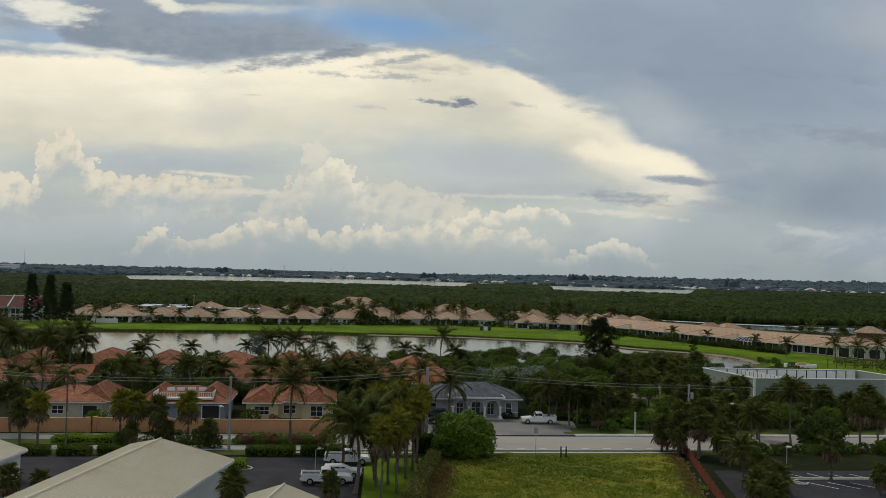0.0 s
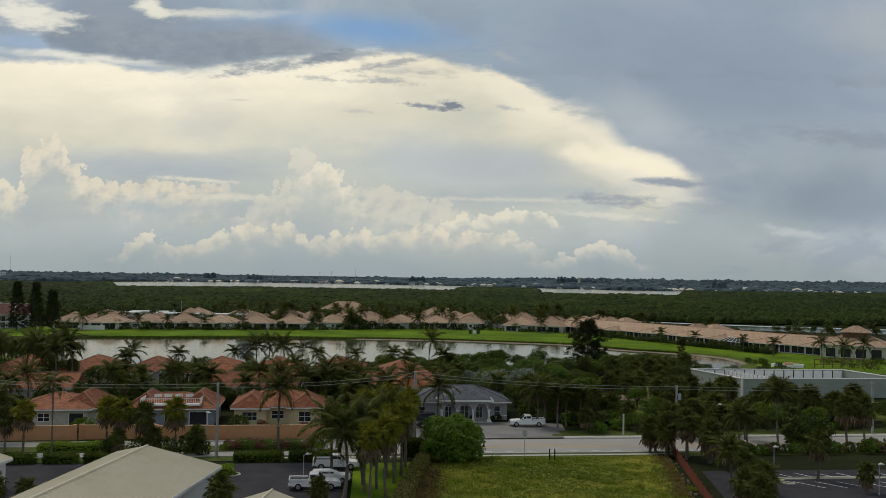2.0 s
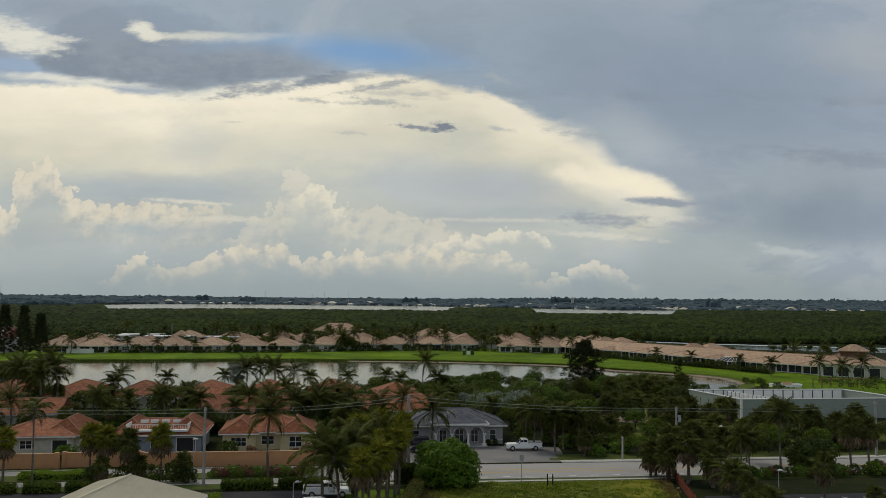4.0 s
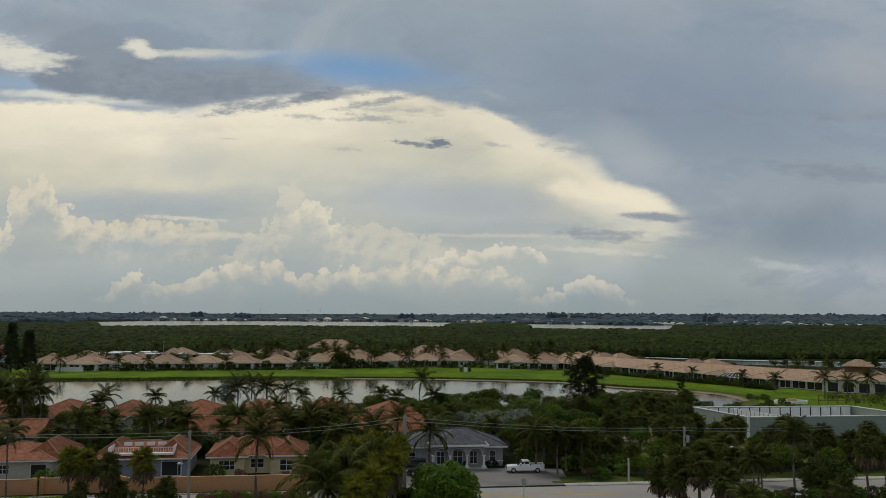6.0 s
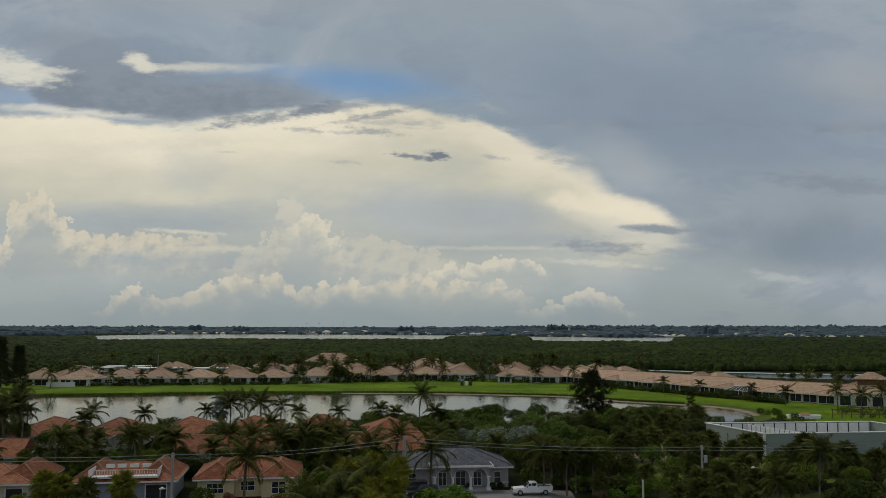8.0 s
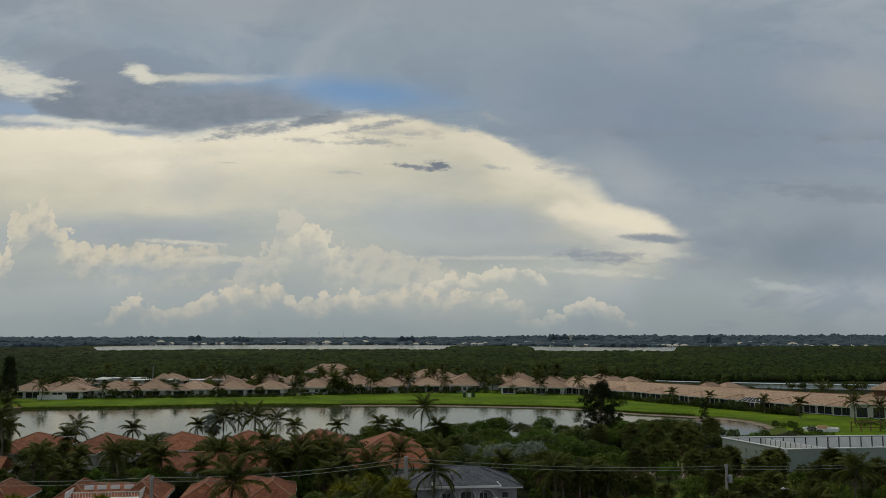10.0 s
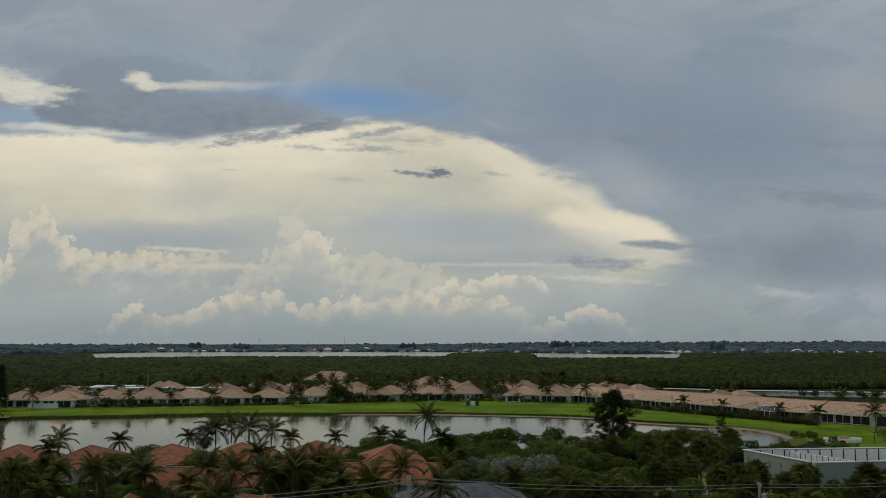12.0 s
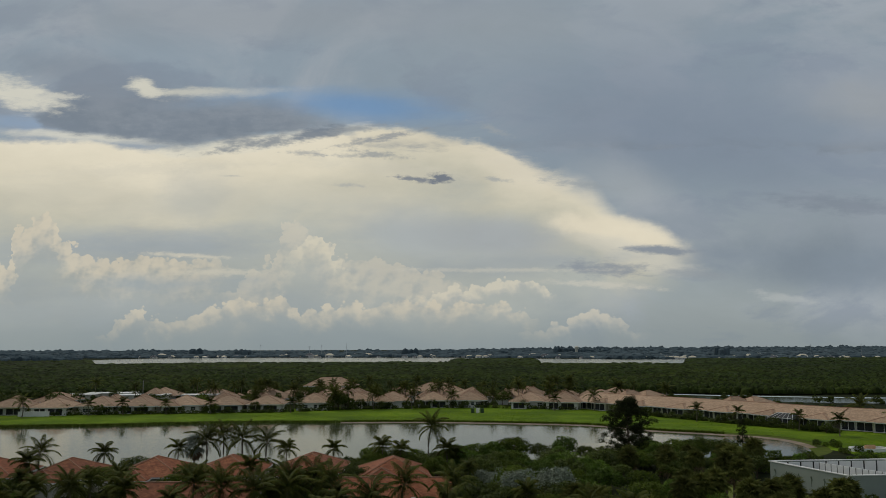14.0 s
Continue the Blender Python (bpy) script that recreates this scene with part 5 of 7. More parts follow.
FRONDS = [raw_mesh("frond", *feather(3.6, 74, 70, 36, 0.9, 1), M["frond"]), raw_mesh("frond", *feather(4.2, 52, 85, 40, 1.0, 2), M["frond"]),
          raw_mesh("frond", *feather(4.1, 24, 90, 40, 1.0, 3), M["frond"]), raw_mesh("frond", *feather(3.7, -12, 70, 36, 0.95, 4), M["frond"])]
DEADFROND = raw_mesh("dead_frond", *feather(3.2, -58, 28, 13, 0.55, 5), M["dead"])
SHORT = [raw_mesh("frond", *feather(2.6, 70, 90, 32, 0.75, 11), M["frond"]), raw_mesh("frond", *feather(2.8, 40, 100, 34, 0.8, 12), M["frond"]),
         raw_mesh("frond", *feather(2.6, 5, 85, 32, 0.75, 13), M["frond"])]
FANS = [raw_mesh("fan_leaf", *fan(0.60, 0.88, 19, 1), M["fan"]), raw_mesh("fan_leaf", *fan(1.0, 0.90, 19, 2), M["fan"]), raw_mesh("fan_leaf", *fan(0.8, 0.88, 19, 3), M["fan"])]
OLIVES = [raw_mesh("fan_leaf", *fan(p_, q_, 17, k_), M["olivefan"]) for p_, q_, k_ in ((0.60, 0.86, 21), (1.0, 0.90, 22), (0.8, 0.88, 23))]
DEADFAN = raw_mesh("dead_leaf", *fan(0.7, 1.1, 9, 4), M["dead"])
SILVERFAN = raw_mesh("fan_leaf", *fan(1.0, 1.25, 11, 6), M["silver"])


def crown_turns(n, lifts, seed):
    """Golden-angle places round a crown: (turn, tilt, size)."""
    r = random.Random(seed)
    for k in range(n):
        yield (137.5 * k + r.uniform(-14, 14)) % 360, lifts[0] + (lifts[1] - lifts[0]) * k / n + r.uniform(-6, 6), r.uniform(0.86, 1.1)


def joined(pieces):
    """Many posed meshes as one list of vertices and faces."""
    verts, faces = [], []
    for me, m in pieces:
        i = len(verts)
        verts += [tuple(m @ v.co) for v in me.vertices]
        faces += [tuple(i + k for k in p.vertices) for p in me.polygons]
    return verts, faces


def feather_palm(name, label, h, fronds, n, seed, r0=0.2, r1=0.13, bend=0.8, dead=3, m=None, whole=False, group="palms"):
    p = base(name, label, "palm tree", m, group)
    part("trunk", palm_trunk(h, r0, r1, bend, seed), M["trunk"], p)
    bm = tube(bmesh.new(), [(0, 0, h - 0.4), (0, 0, h + 0.1), (0, 0, h + 0.7)], [r1 * 1.2, r1 * 1.8, 0.04], 7)
    poses = []
    for k, (turn, tilt, s) in enumerate(crown_turns(n, (16, -10), seed)):
        me = fronds[min(len(fronds) - 1, k * len(fronds) // n)]
        poses.append((me, pose(0, 0, h + 0.15 - 0.3 * k / n, 0, -tilt, turn) @ Matrix.Scale(s, 4)))
    poses += [(DEADFROND, pose(0, 0, h - 0.1, 0, 0, 97 * k + 40 * seed) @ Matrix.Scale(0.8, 4)) for k in range(dead)]
    crown = part("crown", bm, M["trunk"] if not whole else M["frond"], p)
    if whole:
        crown.data = raw_mesh("crown", *joined(poses), fronds[0].materials[0])
    else:
        for me, mm in poses:
            f = part(me.name.split(".")[0], me, None, crown)
            f.matrix_basis = mm
    return p


def fan_palm(name, label, h, n, seed, leaves=FANS, skirt=9, m=None, whole=False, r=0.17, group="palms", size=1.0):
    skirt += 5
    p = base(name, label, "palm tree", m, group)
    part("trunk", palm_trunk(h, r, r * 0.95, 0.3, seed), M["trunk"], p)
    bm = tube(bmesh.new(), [(0, 0, h - 0.9), (0, 0, h - 0.2), (0, 0, h + 0.5)], [r, r * 2.1, 0.08], 7)
    poses = []
    for k, (turn, tilt, s) in enumerate(crown_turns(n, (86, -44), seed)):
        poses.append((leaves[k % len(leaves)], pose(0, 0, h + 0.25 - 0.3 * k / n, 0, -tilt, turn) @ pose(0, 0, 0, random.Random(k).uniform(-25, 25)) @ Matrix.Scale(s * size, 4)))
    rr = random.Random(seed + 9)
    dead = [(DEADFAN, pose(0, 0, h - 0.2 - 0.5 * rr.random(), 0, rr.uniform(30, 78), 360 * k / max(1, skirt) + rr.uniform(-15, 15)) @ Matrix.Scale(size * 1.15, 4)) for k in range(skirt)]
    crown = part("crown", bm, M["trunk"], p)
    if whole:
        crown.data = raw_mesh("crown", *joined(poses), leaves[0].materials[0])
        if dead:
            part("dead_skirt", raw_mesh("dead_skirt", *joined(dead), M["dead"]), None, p, "brown dead leaves")
    else:
        if dead:
            part("dead_skirt", raw_mesh("dead_skirt", *joined(dead), M["dead"]), None, p, "brown dead leaves")
        for me, mm in poses:
            f = part(me.name.split(".")[0], me, None, crown)
            f.matrix_basis = mm
    return p


def leafy(clumps, leaves, size, seed, droop=0.0, shell=0.55, slim=0.55):
    """Small leaves in rounded clumps: (x, y, z, rx, rz)."""
    r = np.random.default_rng(seed)
    V, n = [], 0
    for x, y, z, rx, rz in clumps:
        d = r.normal(size=(leaves, 3))
        d /= np.linalg.norm(d, axis=1)[:, None]
        d[:, 2] = np.where(d[:, 2] < -0.45, -d[:, 2], d[:, 2])
        rad = shell + (1 - shell) * r.random(leaves) ** 0.6
        c = np.array([x, y, z]) + d * rad[:, None] * np.array([rx, rx, rz])
        nrm = d + r.normal(scale=0.55, size=(leaves, 3)) + np.array([0, 0, 0.35])
        nrm /= np.linalg.norm(nrm, axis=1)[:, None]
        t1 = np.cross(nrm, r.normal(size=(leaves, 3)))
        t1 /= np.linalg.norm(t1, axis=1)[:, None]
        t2 = np.cross(nrm, t1)
        t1[:, 2] -= droop
        s = size * r.uniform(0.6, 1.25, leaves)[:, None]
        V.append(np.stack([c - t1 * s, c - t2 * s * slim, c + t1 * s, c + t2 * s * slim], 1).reshape(-1, 3))
        n += leaves
    verts = np.concatenate(V)
    return verts.tolist(), (np.arange(n)[:, None] * 4 + np.arange(4)).tolist()


def crown_clumps(rx, rz, z, n, seed, flat=0.0):
    r = random.Random(seed)
    out = []
    for k in range(n):
        a, e = 2.39996 * k + r.uniform(-0.4, 0.4), math.asin(max(-0.35, min(1, -0.3 + 1.3 * (k + 0.5) / n)))
        q = r.uniform(0.55, 0.95)
        s = r.uniform(0.26, 0.42)
        out.append((rx * q * math.cos(e) * math.cos(a), rx * q * math.cos(e) * math.sin(a), z + rz * q * math.sin(e), rx * s, rz * s * 1.05))
    return out


def broad_tree(name, label, h, rx, rz, mat, seed, m=None, leaves=60, clumps=26, size=0.24, group="", category="tree", droop=0.0):
    p = base(name, label, category, m, group)
    r = random.Random(seed)
    cs = crown_clumps(rx, rz, h - rz, clumps, seed)
    bm = bmesh.new()
    top = max(0.5, h - 1.4 * rz)
    tube(bm, [(0, 0, 0), (0.1, 0.05, top * 0.5), (0, 0, top)], [0.16 + 0.02 * h, 0.12 + 0.015 * h, 0.1 + 0.012 * h], 7)
    for x, y, z, _, _ in cs[::4]:
        tube(bm, [(0, 0, top * r.uniform(0.7, 1)), (x * 0.45, y * 0.45, (top + z) / 2 + 0.1), (x, y, z)], [0.09, 0.06, 0.025], 5)
    part("trunk", bm, M["bark"], p)
    part("crown", raw_mesh("crown", *leafy(cs, leaves, size, seed, droop), M[mat]), None, p)
    return p


def shrub(name, label, rx, rz, mat, seed, m=None, leaves=46, clumps=14, size=0.16, group="shrubs"):
    p = base(name, label, "shrub", m, group)
    cs = crown_clumps(rx, rz, rz * 0.75, clumps, seed)
    ring = max(6, clumps // 3)
    cs += [(rx * 0.74 * math.cos(6.283 * k / ring), rx * 0.74 * math.sin(6.283 * k / ring), rz * 0.34, rx * 0.3, rz * 0.32) for k in range(ring)]
    bm = bmesh.new()
    for x, y, z, _, _ in cs[::3]:
        tube(bm, [(0, 0, 0), (x * 0.5, y * 0.5, z * 0.6), (x, y, z)], [0.06, 0.04, 0.02], 5)
    part("woody_base", bm, M["bark"], p)
    part("foliage", raw_mesh("foliage", *leafy(cs, leaves, size, seed), M[mat]), None, p)
    return p


def spread(kinds, places, seed, height=None):
    """Copies of ready plants to (x, y, crown height), the first of each kind moved, not copied."""
    r = random.Random(seed)
    for x, y, h in places:
        ob, own = min(kinds, key=lambda k: abs(k[1] - h) + r.random() * 0.7)
        s = max(0.7, min(1.22, h / own))
        copy_thing(ob, pose(x, y, 0, r.uniform(-2, 2), r.uniform(-2, 2), r.uniform(0, 360)) @ Matrix.Scale(s, 4))


ROAD = "palms along the road"
coco = [(feather_palm("coconut_palm", "tall coconut palm with drooping feather fronds", 9.0, FRONDS, 19, 1, m=pose(-18.9, 118, 0, 0, 0, 20), group=ROAD), 9.0),
        (feather_palm("coconut_palm", "coconut palm with a dense drooping crown", 6.4, FRONDS, 20, 2, m=pose(2.9, 142.6, 0, 0, 0, 80), group=ROAD), 6.6)]
spread(coco, [(53.4, 129.5, 7.9), (-61, 127, 6.4), (-8.3, 96.6, 7.6), (-10.6, 104.6, 7.0), (46.4, 126.8, 5.0), (48.5, 128.5, 4.6), (36.6, 102.8, 4.0), (-6.5, 103, 7.6), (-4.4, 110, 7.4)], 3)
feather_palm("slender_palm", "very slender tall palm with a small ragged crown", 10.2, SHORT[1:], 8, 7, 0.13, 0.09, 0.4, 2, pose(-47.1, 112.9, 0), group=ROAD)
sabal = [(fan_palm("cabbage_palm", "cabbage palm with round fan-leaved crown and brown skirt", 5.6, 54, 1, m=pose(-42.9, 121, 0), group=ROAD, size=1.12), 5.8),
         (fan_palm("cabbage_palm", "tall cabbage palm with grey trunk and ragged crown", 7.4, 54, 2, skirt=12, m=pose(-3.7, 97, 0), group=ROAD, size=1.15), 7.6),
         (fan_palm("cabbage_palm", "short cabbage palm with full round crown", 3.2, 54, 3, OLIVES, skirt=12, m=pose(33.5, 124, 0), group=ROAD, r=0.2, size=1.1), 3.3),
         (fan_palm("cabbage_palm", "cabbage palm with tidy round crown", 4.5, 54, 4, OLIVES, skirt=14, m=pose(49.6, 108, 0), group=ROAD), 4.6)]
spread(sabal, [(-40.4, 119.3, 5.7), (-37.3, 119.2, 5.2), (-33.3, 119.0, 6.0), (-53.3, 118.6, 5.6), (-55.9, 119, 4.6), (-43.5, 90.4, 2.6), (-40.0, 90.2, 2.2), (-19.7, 87.2, 3.1),
               (-10.4, 91.4, 2.4), (-30.3, 119.4, 2.6), (-35.8, 118.2, 2.5), (-40.3, 117.6, 2.4), (-60, 116.5, 2.4), (-58.5, 112, 3.2)], 4)
spread(sabal, [(-4.9, 101, 7.4), (-3.0, 104, 7.2), (-2.3, 108, 7.6), (-7.0, 111, 8.2), (-1.9, 112.6, 7.8), (-4.7, 116, 8.2), (-1.6, 119, 7.6), (-5.4, 94.4, 7.2), (-6.2, 99.6, 6.8),
               (-4.0, 107, 7.2), (-3.2, 111, 7.0), (-6.0, 113, 7.8)], 5)
spread(sabal[2:] + [(fan_palm("cabbage_palm", "olive cabbage palm with ragged brown skirt", 5.4, 54, 6, OLIVES, 14, pose(34.9, 122, 0), group=ROAD, size=1.2), 5.6)], [(34.6, 92.2, 3.2), (37.4, 93.8, 3.4), (35.2, 89.4, 3.2), (36.4, 119.0, 5.2), (32.6, 123.6, 3.2), (37.2, 120.6, 4.4), (39.1, 117, 3.9), (40.2, 112.4, 3.0), (39.6, 106, 2.6), (39.4, 101, 2.6), (52.4, 101.5, 2.4),
               (64.8, 131.5, 5.6), (67.8, 132, 5.4), (36.2, 124.6, 4.8), (34.2, 121.0, 3.6)], 6)
MID = "palms and trees behind the road"
mid_sabal = [(fan_palm("cabbage_palm", "cabbage palm with a broad shaggy crown", 3.7, 120, 11, OLIVES, skirt=10, m=pose(29.7, 150, 0), whole=True, group=MID, size=1.2), 4.8),
             (fan_palm("cabbage_palm", "cabbage palm with brown skirt", 5.4, 120, 12, OLIVES, skirt=16, m=pose(21.4, 151, 0), whole=True, group=MID, size=1.2), 6.4)]
spread(mid_sabal, [(50.1, 134, 5.6), (45.7, 132.6, 4.6), (41.9, 133.6, 5.0), (47.3, 140, 5.4), (26.3, 138.4, 3.4), (26.7, 147, 4.6), (32.9, 149, 4.2), (44.4, 163, 5.3), (52.3, 158, 4.8),
                   (60.4, 154, 4.8), (67.1, 158, 5.0), (68.2, 152, 5.3), (77.6, 155, 5.6), (23.8, 150, 4.6), (18.8, 152, 6.6), (33.7, 142, 3.8), (43.8, 150, 5.4), (70.7, 148, 4.8)], 7)
feathers = [(feather_palm("coconut_palm", "coconut palm standing among houses", 6.4, FRONDS, 19, 21, m=pose(-17.6, 164.8, 0), whole=True, group=MID), 6.6),
            (feather_palm("queen_palm", "feather palm with a compact crown", 5.2, SHORT, 20, 22, 0.14, 0.1, 0.3, 1, m=pose(-45.6, 213, 0), whole=True, group=MID), 5.4),
            (feather_palm("coconut_palm", "leaning coconut palm beside the lake", 8.6, FRONDS, 19, 23, bend=1.6, m=pose(2.4, 217, 0), whole=True, group=MID), 8.8)]
spread(feathers, [(-40.6, 212.4, 7.0), (-37.6, 214, 7.6), (-33.5, 213, 7.2), (-29, 214, 6.4), (-25.2, 213, 5.2), (-66.2, 201, 6.2), (-57.6, 207, 5.4), (-16.5, 214, 5.0), (-6.8, 211, 5.8),
                  (-3.5, 208, 5.4), (4.8, 206, 5.8), (6.4, 208, 4.6), (-62.6, 185, 4.2), (-51.0, 183, 4.6), (-37.6, 189, 4.0), (-48.5, 176, 5.0)], 9)
spread(feathers, [(-15.0, 167.4, 6.4), (-26.3, 182, 6.0), (-43, 172, 5.2), (-47.7, 166.5, 5.5), (-56.2, 176, 4.6), (-64, 190, 5.9), (-79.5, 186, 5.8), (-81, 204, 6.0), (-58.1, 165, 6.0),
                  (-11, 160, 5.2), (-5.9, 150.4, 6.4), (-8.6, 141, 4.6), (-6, 137.4, 4.6), (-49.9, 158, 4.8), (-50.2, 153, 4.6), (-31, 155, 5.4), (-20.8, 165, 5.8)], 10)
spread(feathers, [(-17.4, 160, 6.2), (-12.4, 164, 6.3), (-25.9, 159, 6.6), (-30, 162.6, 6.4), (-2.2, 162, 6.4), (4.2, 162.4, 6.2), (-21.2, 157, 6.4), (8, 190, 4.4), (-38.4, 161, 6.0),
                  (-54.1, 170, 5.0), (-64, 152, 5.4), (-68, 146, 6), (-70, 156, 6.2), (-11.4, 148, 5.4), (-10, 152, 5.6), (14, 160, 5.4), (19, 143.6, 6.2), (22.4, 142.6, 5.6), (24.2, 145, 6.0), (26.4, 143.4, 5.4)], 11)
fan_palm("silver_palm", "broad silver-leaved fan palm", 5.4, 26, 31, [SILVERFAN], 4, pose(-42.6, 213.4, 0), True, 0.22, MID, 1.25)

dark_pine = base("casuarina_tree", "dark feathery casuarina tree with uneven crown", "tree", pose(42, 221, 0))
r = random.Random(4)
cs, bm = [], bmesh.new()
tube(bm, [(0, 0, 0), (0.2, 0, 5), (-0.1, 0.2, 9), (0.2, 0, 12.5)], [0.34, 0.26, 0.16, 0.05], 8)
for k in range(64):
    z = 2.6 + 10.4 * (k / 64) ** 0.9
    reach = (5.5 if z < 8.4 else 5.5 - 0.85 * (z - 8.4)) * r.uniform(0.45, 1.0)
    a = 2.4 * k + r.uniform(-0.5, 0.5)
    x, y = reach * math.cos(a), reach * math.sin(a)
    tube(bm, [(0, 0, z - 0.6), (x * 0.5, y * 0.5, z), (x, y, z + 0.5)], [0.09, 0.06, 0.02], 5)
    cs += [(x, y, z + 0.5, r.uniform(0.7, 1.25), r.uniform(0.6, 1.1)), (x * 0.6, y * 0.6, z + 0.2, 0.9, 0.7)]
part("trunk", bm, M["bark"], dark_pine)
part("crown", raw_mesh("crown", *leafy(cs, 210, 0.22, 6, 0.3, 0.2, 0.22), M["needle"]), None, dark_pine)
thin_pine = base("casuarina_tree", "slender young casuarina tree", "tree", pose(69, 231, 0))
cs, bm = [], tube(bmesh.new(), [(0, 0, 0), (0.1, 0, 4), (0, 0.1, 8.6)], [0.16, 0.1, 0.03], 7)
for k in range(22):
    z = 1.8 + 6.6 * k / 22
    a, reach = 2.4 * k, (1.9 - 0.17 * z) * r.uniform(0.5, 1.1)
    cs.append((reach * math.cos(a), reach * math.sin(a), z, 0.62, 0.55))
part("trunk", bm, M["bark"], thin_pine)
part("crown", raw_mesh("crown", *leafy(cs, 150, 0.17, 8, 0.3, 0.2, 0.22), M["needle"]), None, thin_pine)


def spire(name, label, h, rad, seed, m):
    p = base(name, label, "tree", m)
    q = random.Random(seed)
    bm_ = tube(bmesh.new(), [(0, 0, 0), (0, 0, h * 0.5), (0, 0, h)], [0.3, 0.2, 0.04], 7)
    c = []
    for k in range(120):
        z = 1.2 + (h - 1.6) * k / 120
        w = rad * (1 - 0.75 * (z / h) ** 1.6) * q.uniform(0.5, 1)
        a = 2.4 * k
        c.append((w * math.cos(a), w * math.sin(a), z, 0.95, 0.6))
    part("trunk", bm_, M["bark"], p)
    part("crown", raw_mesh("crown", *leafy(c, 90, 0.26, seed, 0.2, 0.2, 0.4), M["needle"]), None, p)
    return p


for k, (x, h) in enumerate(((-160.2, 19.6), (-153.4, 19.4), (-147.4, 16.4))):
    spire("pine_tree", "dark column-shaped pine beside the villas", h, 3.4 if k else 3.7, 40 + k, pose(x, 347 + 1.2 * k, 0))

# broadleaf trees behind the office and the yard
wood = [broad_tree("broadleaf_tree", "dense green broadleaf tree", 5.2, 3.2, 2.3, "leaf", 51, pose(16.6, 204, 0), 110, 30, 0.17, MID),
        broad_tree("broadleaf_tree", "spreading dark green broadleaf tree", 4.6, 3.4, 2.0, "darkleaf", 52, pose(33.7, 208, 0), 110, 30, 0.17, MID),
        broad_tree("broadleaf_tree", "mid-green broadleaf tree with dense crown", 5.0, 2.8, 2.2, "midleaf", 53, pose(24, 201, 0), 110, 30, 0.17, MID),
        broad_tree("broadleaf_tree", "dark green rounded broadleaf tree", 4.0, 2.6, 1.9, "darkleaf", 54, pose(44.7, 199, 0), 110, 30, 0.17, MID)]
silvery = broad_tree("buttonwood_tree", "silvery grey-green buttonwood tree", 4.2, 2.8, 1.9, "greyleaf", 55, pose(13.4, 188, 0), 90, 30, 0.16, MID)
copy_thing(silvery, pose(17.8, 186, 0, 0, 0, 70) @ Matrix.Scale(0.9, 4))
copy_thing(silvery, pose(21.4, 182, 0, 0, 0, 200) @ Matrix.Scale(1.25, 4))
copy_thing(silvery, pose(15.4, 181, 0, 0, 0, 250) @ Matrix.Scale(1.2, 4))
copy_thing(silvery, pose(10.4, 192, 0, 0, 0, 140) @ Matrix.Scale(0.85, 4))
grape = shrub("sea_grape", "large rounded bright green sea-grape bush", 4.1, 3.3, "brightleaf", 61, pose(4.3, 117.4, 0), 300, 52, 0.2, "")
seagrape = shrub("sea_grape", "dark glossy sea-grape bush", 3.2, 2.6, "darkleaf", 62, pose(57.4, 128.2, 0), 240, 44, 0.2, "")
bush = [shrub("shrub", "rounded green garden shrub", 1.5, 1.2, "leaf", 63, pose(-28.6, 139.2, 0)),
        shrub("shrub", "dark green garden shrub", 1.4, 1.3, "darkleaf", 64, pose(-46.0, 137.6, 0)),
        shrub("shrub", "light green spreading shrub", 1.7, 1.1, "brightleaf", 65, pose(-52.2, 136.0, 0))]
red_bush = shrub("red_shrub", "copper-red leaved garden shrub by a house", 1.2, 1.0, "redleaf", 66, pose(-16.6, 138.4, 0))
copy_thing(red_bush, pose(-25, 138.5, 0, 0, 0, 50) @ Matrix.Scale(0.8, 4))
copy_thing(red_bush, pose(-18.4, 138.8, 0, 0, 0, 150) @ Matrix.Scale(0.7, 4))

BLOCK = [(-63.5, -48.5, 136, 151), (-46, -29.5, 138, 152.5), (-31, -15, 140.5, 156), (-40.5, -22, 165, 177), (-13.5, 5, 168, 180), (-82, -64, 159, 171.5), (-93, -79, 162, 181),
         (-95, -81, 186, 204), (-78, -65.5, 188, 206), (-64, -51, 186, 205), (-50.5, -38, 187, 206), (-38, -25.5, 189, 208), (-24, -11.5, 191, 210), (-11, 2, 185, 204),
         (-2.5, 17, 145, 161), (-2, 24, 130, 147.5), (60, 106, 178, 203), (-100, -48, 172, 183)]


def free(x, y, pad=0.0):
    if any(a - pad < x < b + pad and c - pad < y < d + pad for a, b, c, d in BLOCK):
        return False
    return y > road_y(x, 8.4) + pad


def scatter(kinds, n, x0, x1, y0, y1, seed, lo=0.7, hi=1.2, pad=0.6, gap=1.6, keep=None):
    q = random.Random(seed)
    done = []
    for _ in range(n * 12):
        x, y = q.uniform(x0, x1), q.uniform(y0, y1)
        if not free(x, y, pad) or (keep and not keep(x, y)) or any((x - a) ** 2 + (y - b) ** 2 < gap * gap for a, b in done):
            continue
        copy_thing(q.choice(kinds), pose(x, y, 0, 0, 0, q.uniform(0, 360)) @ Matrix.Scale(q.uniform(lo, hi), 4))
        done.append((x, y))
        if len(done) == n:
            break


def off_lawn(x, y):
    return not (34 < x < 66 and 152 < y < 163) and not (37 < x < 66 and 168 < y < 203) and y < 233


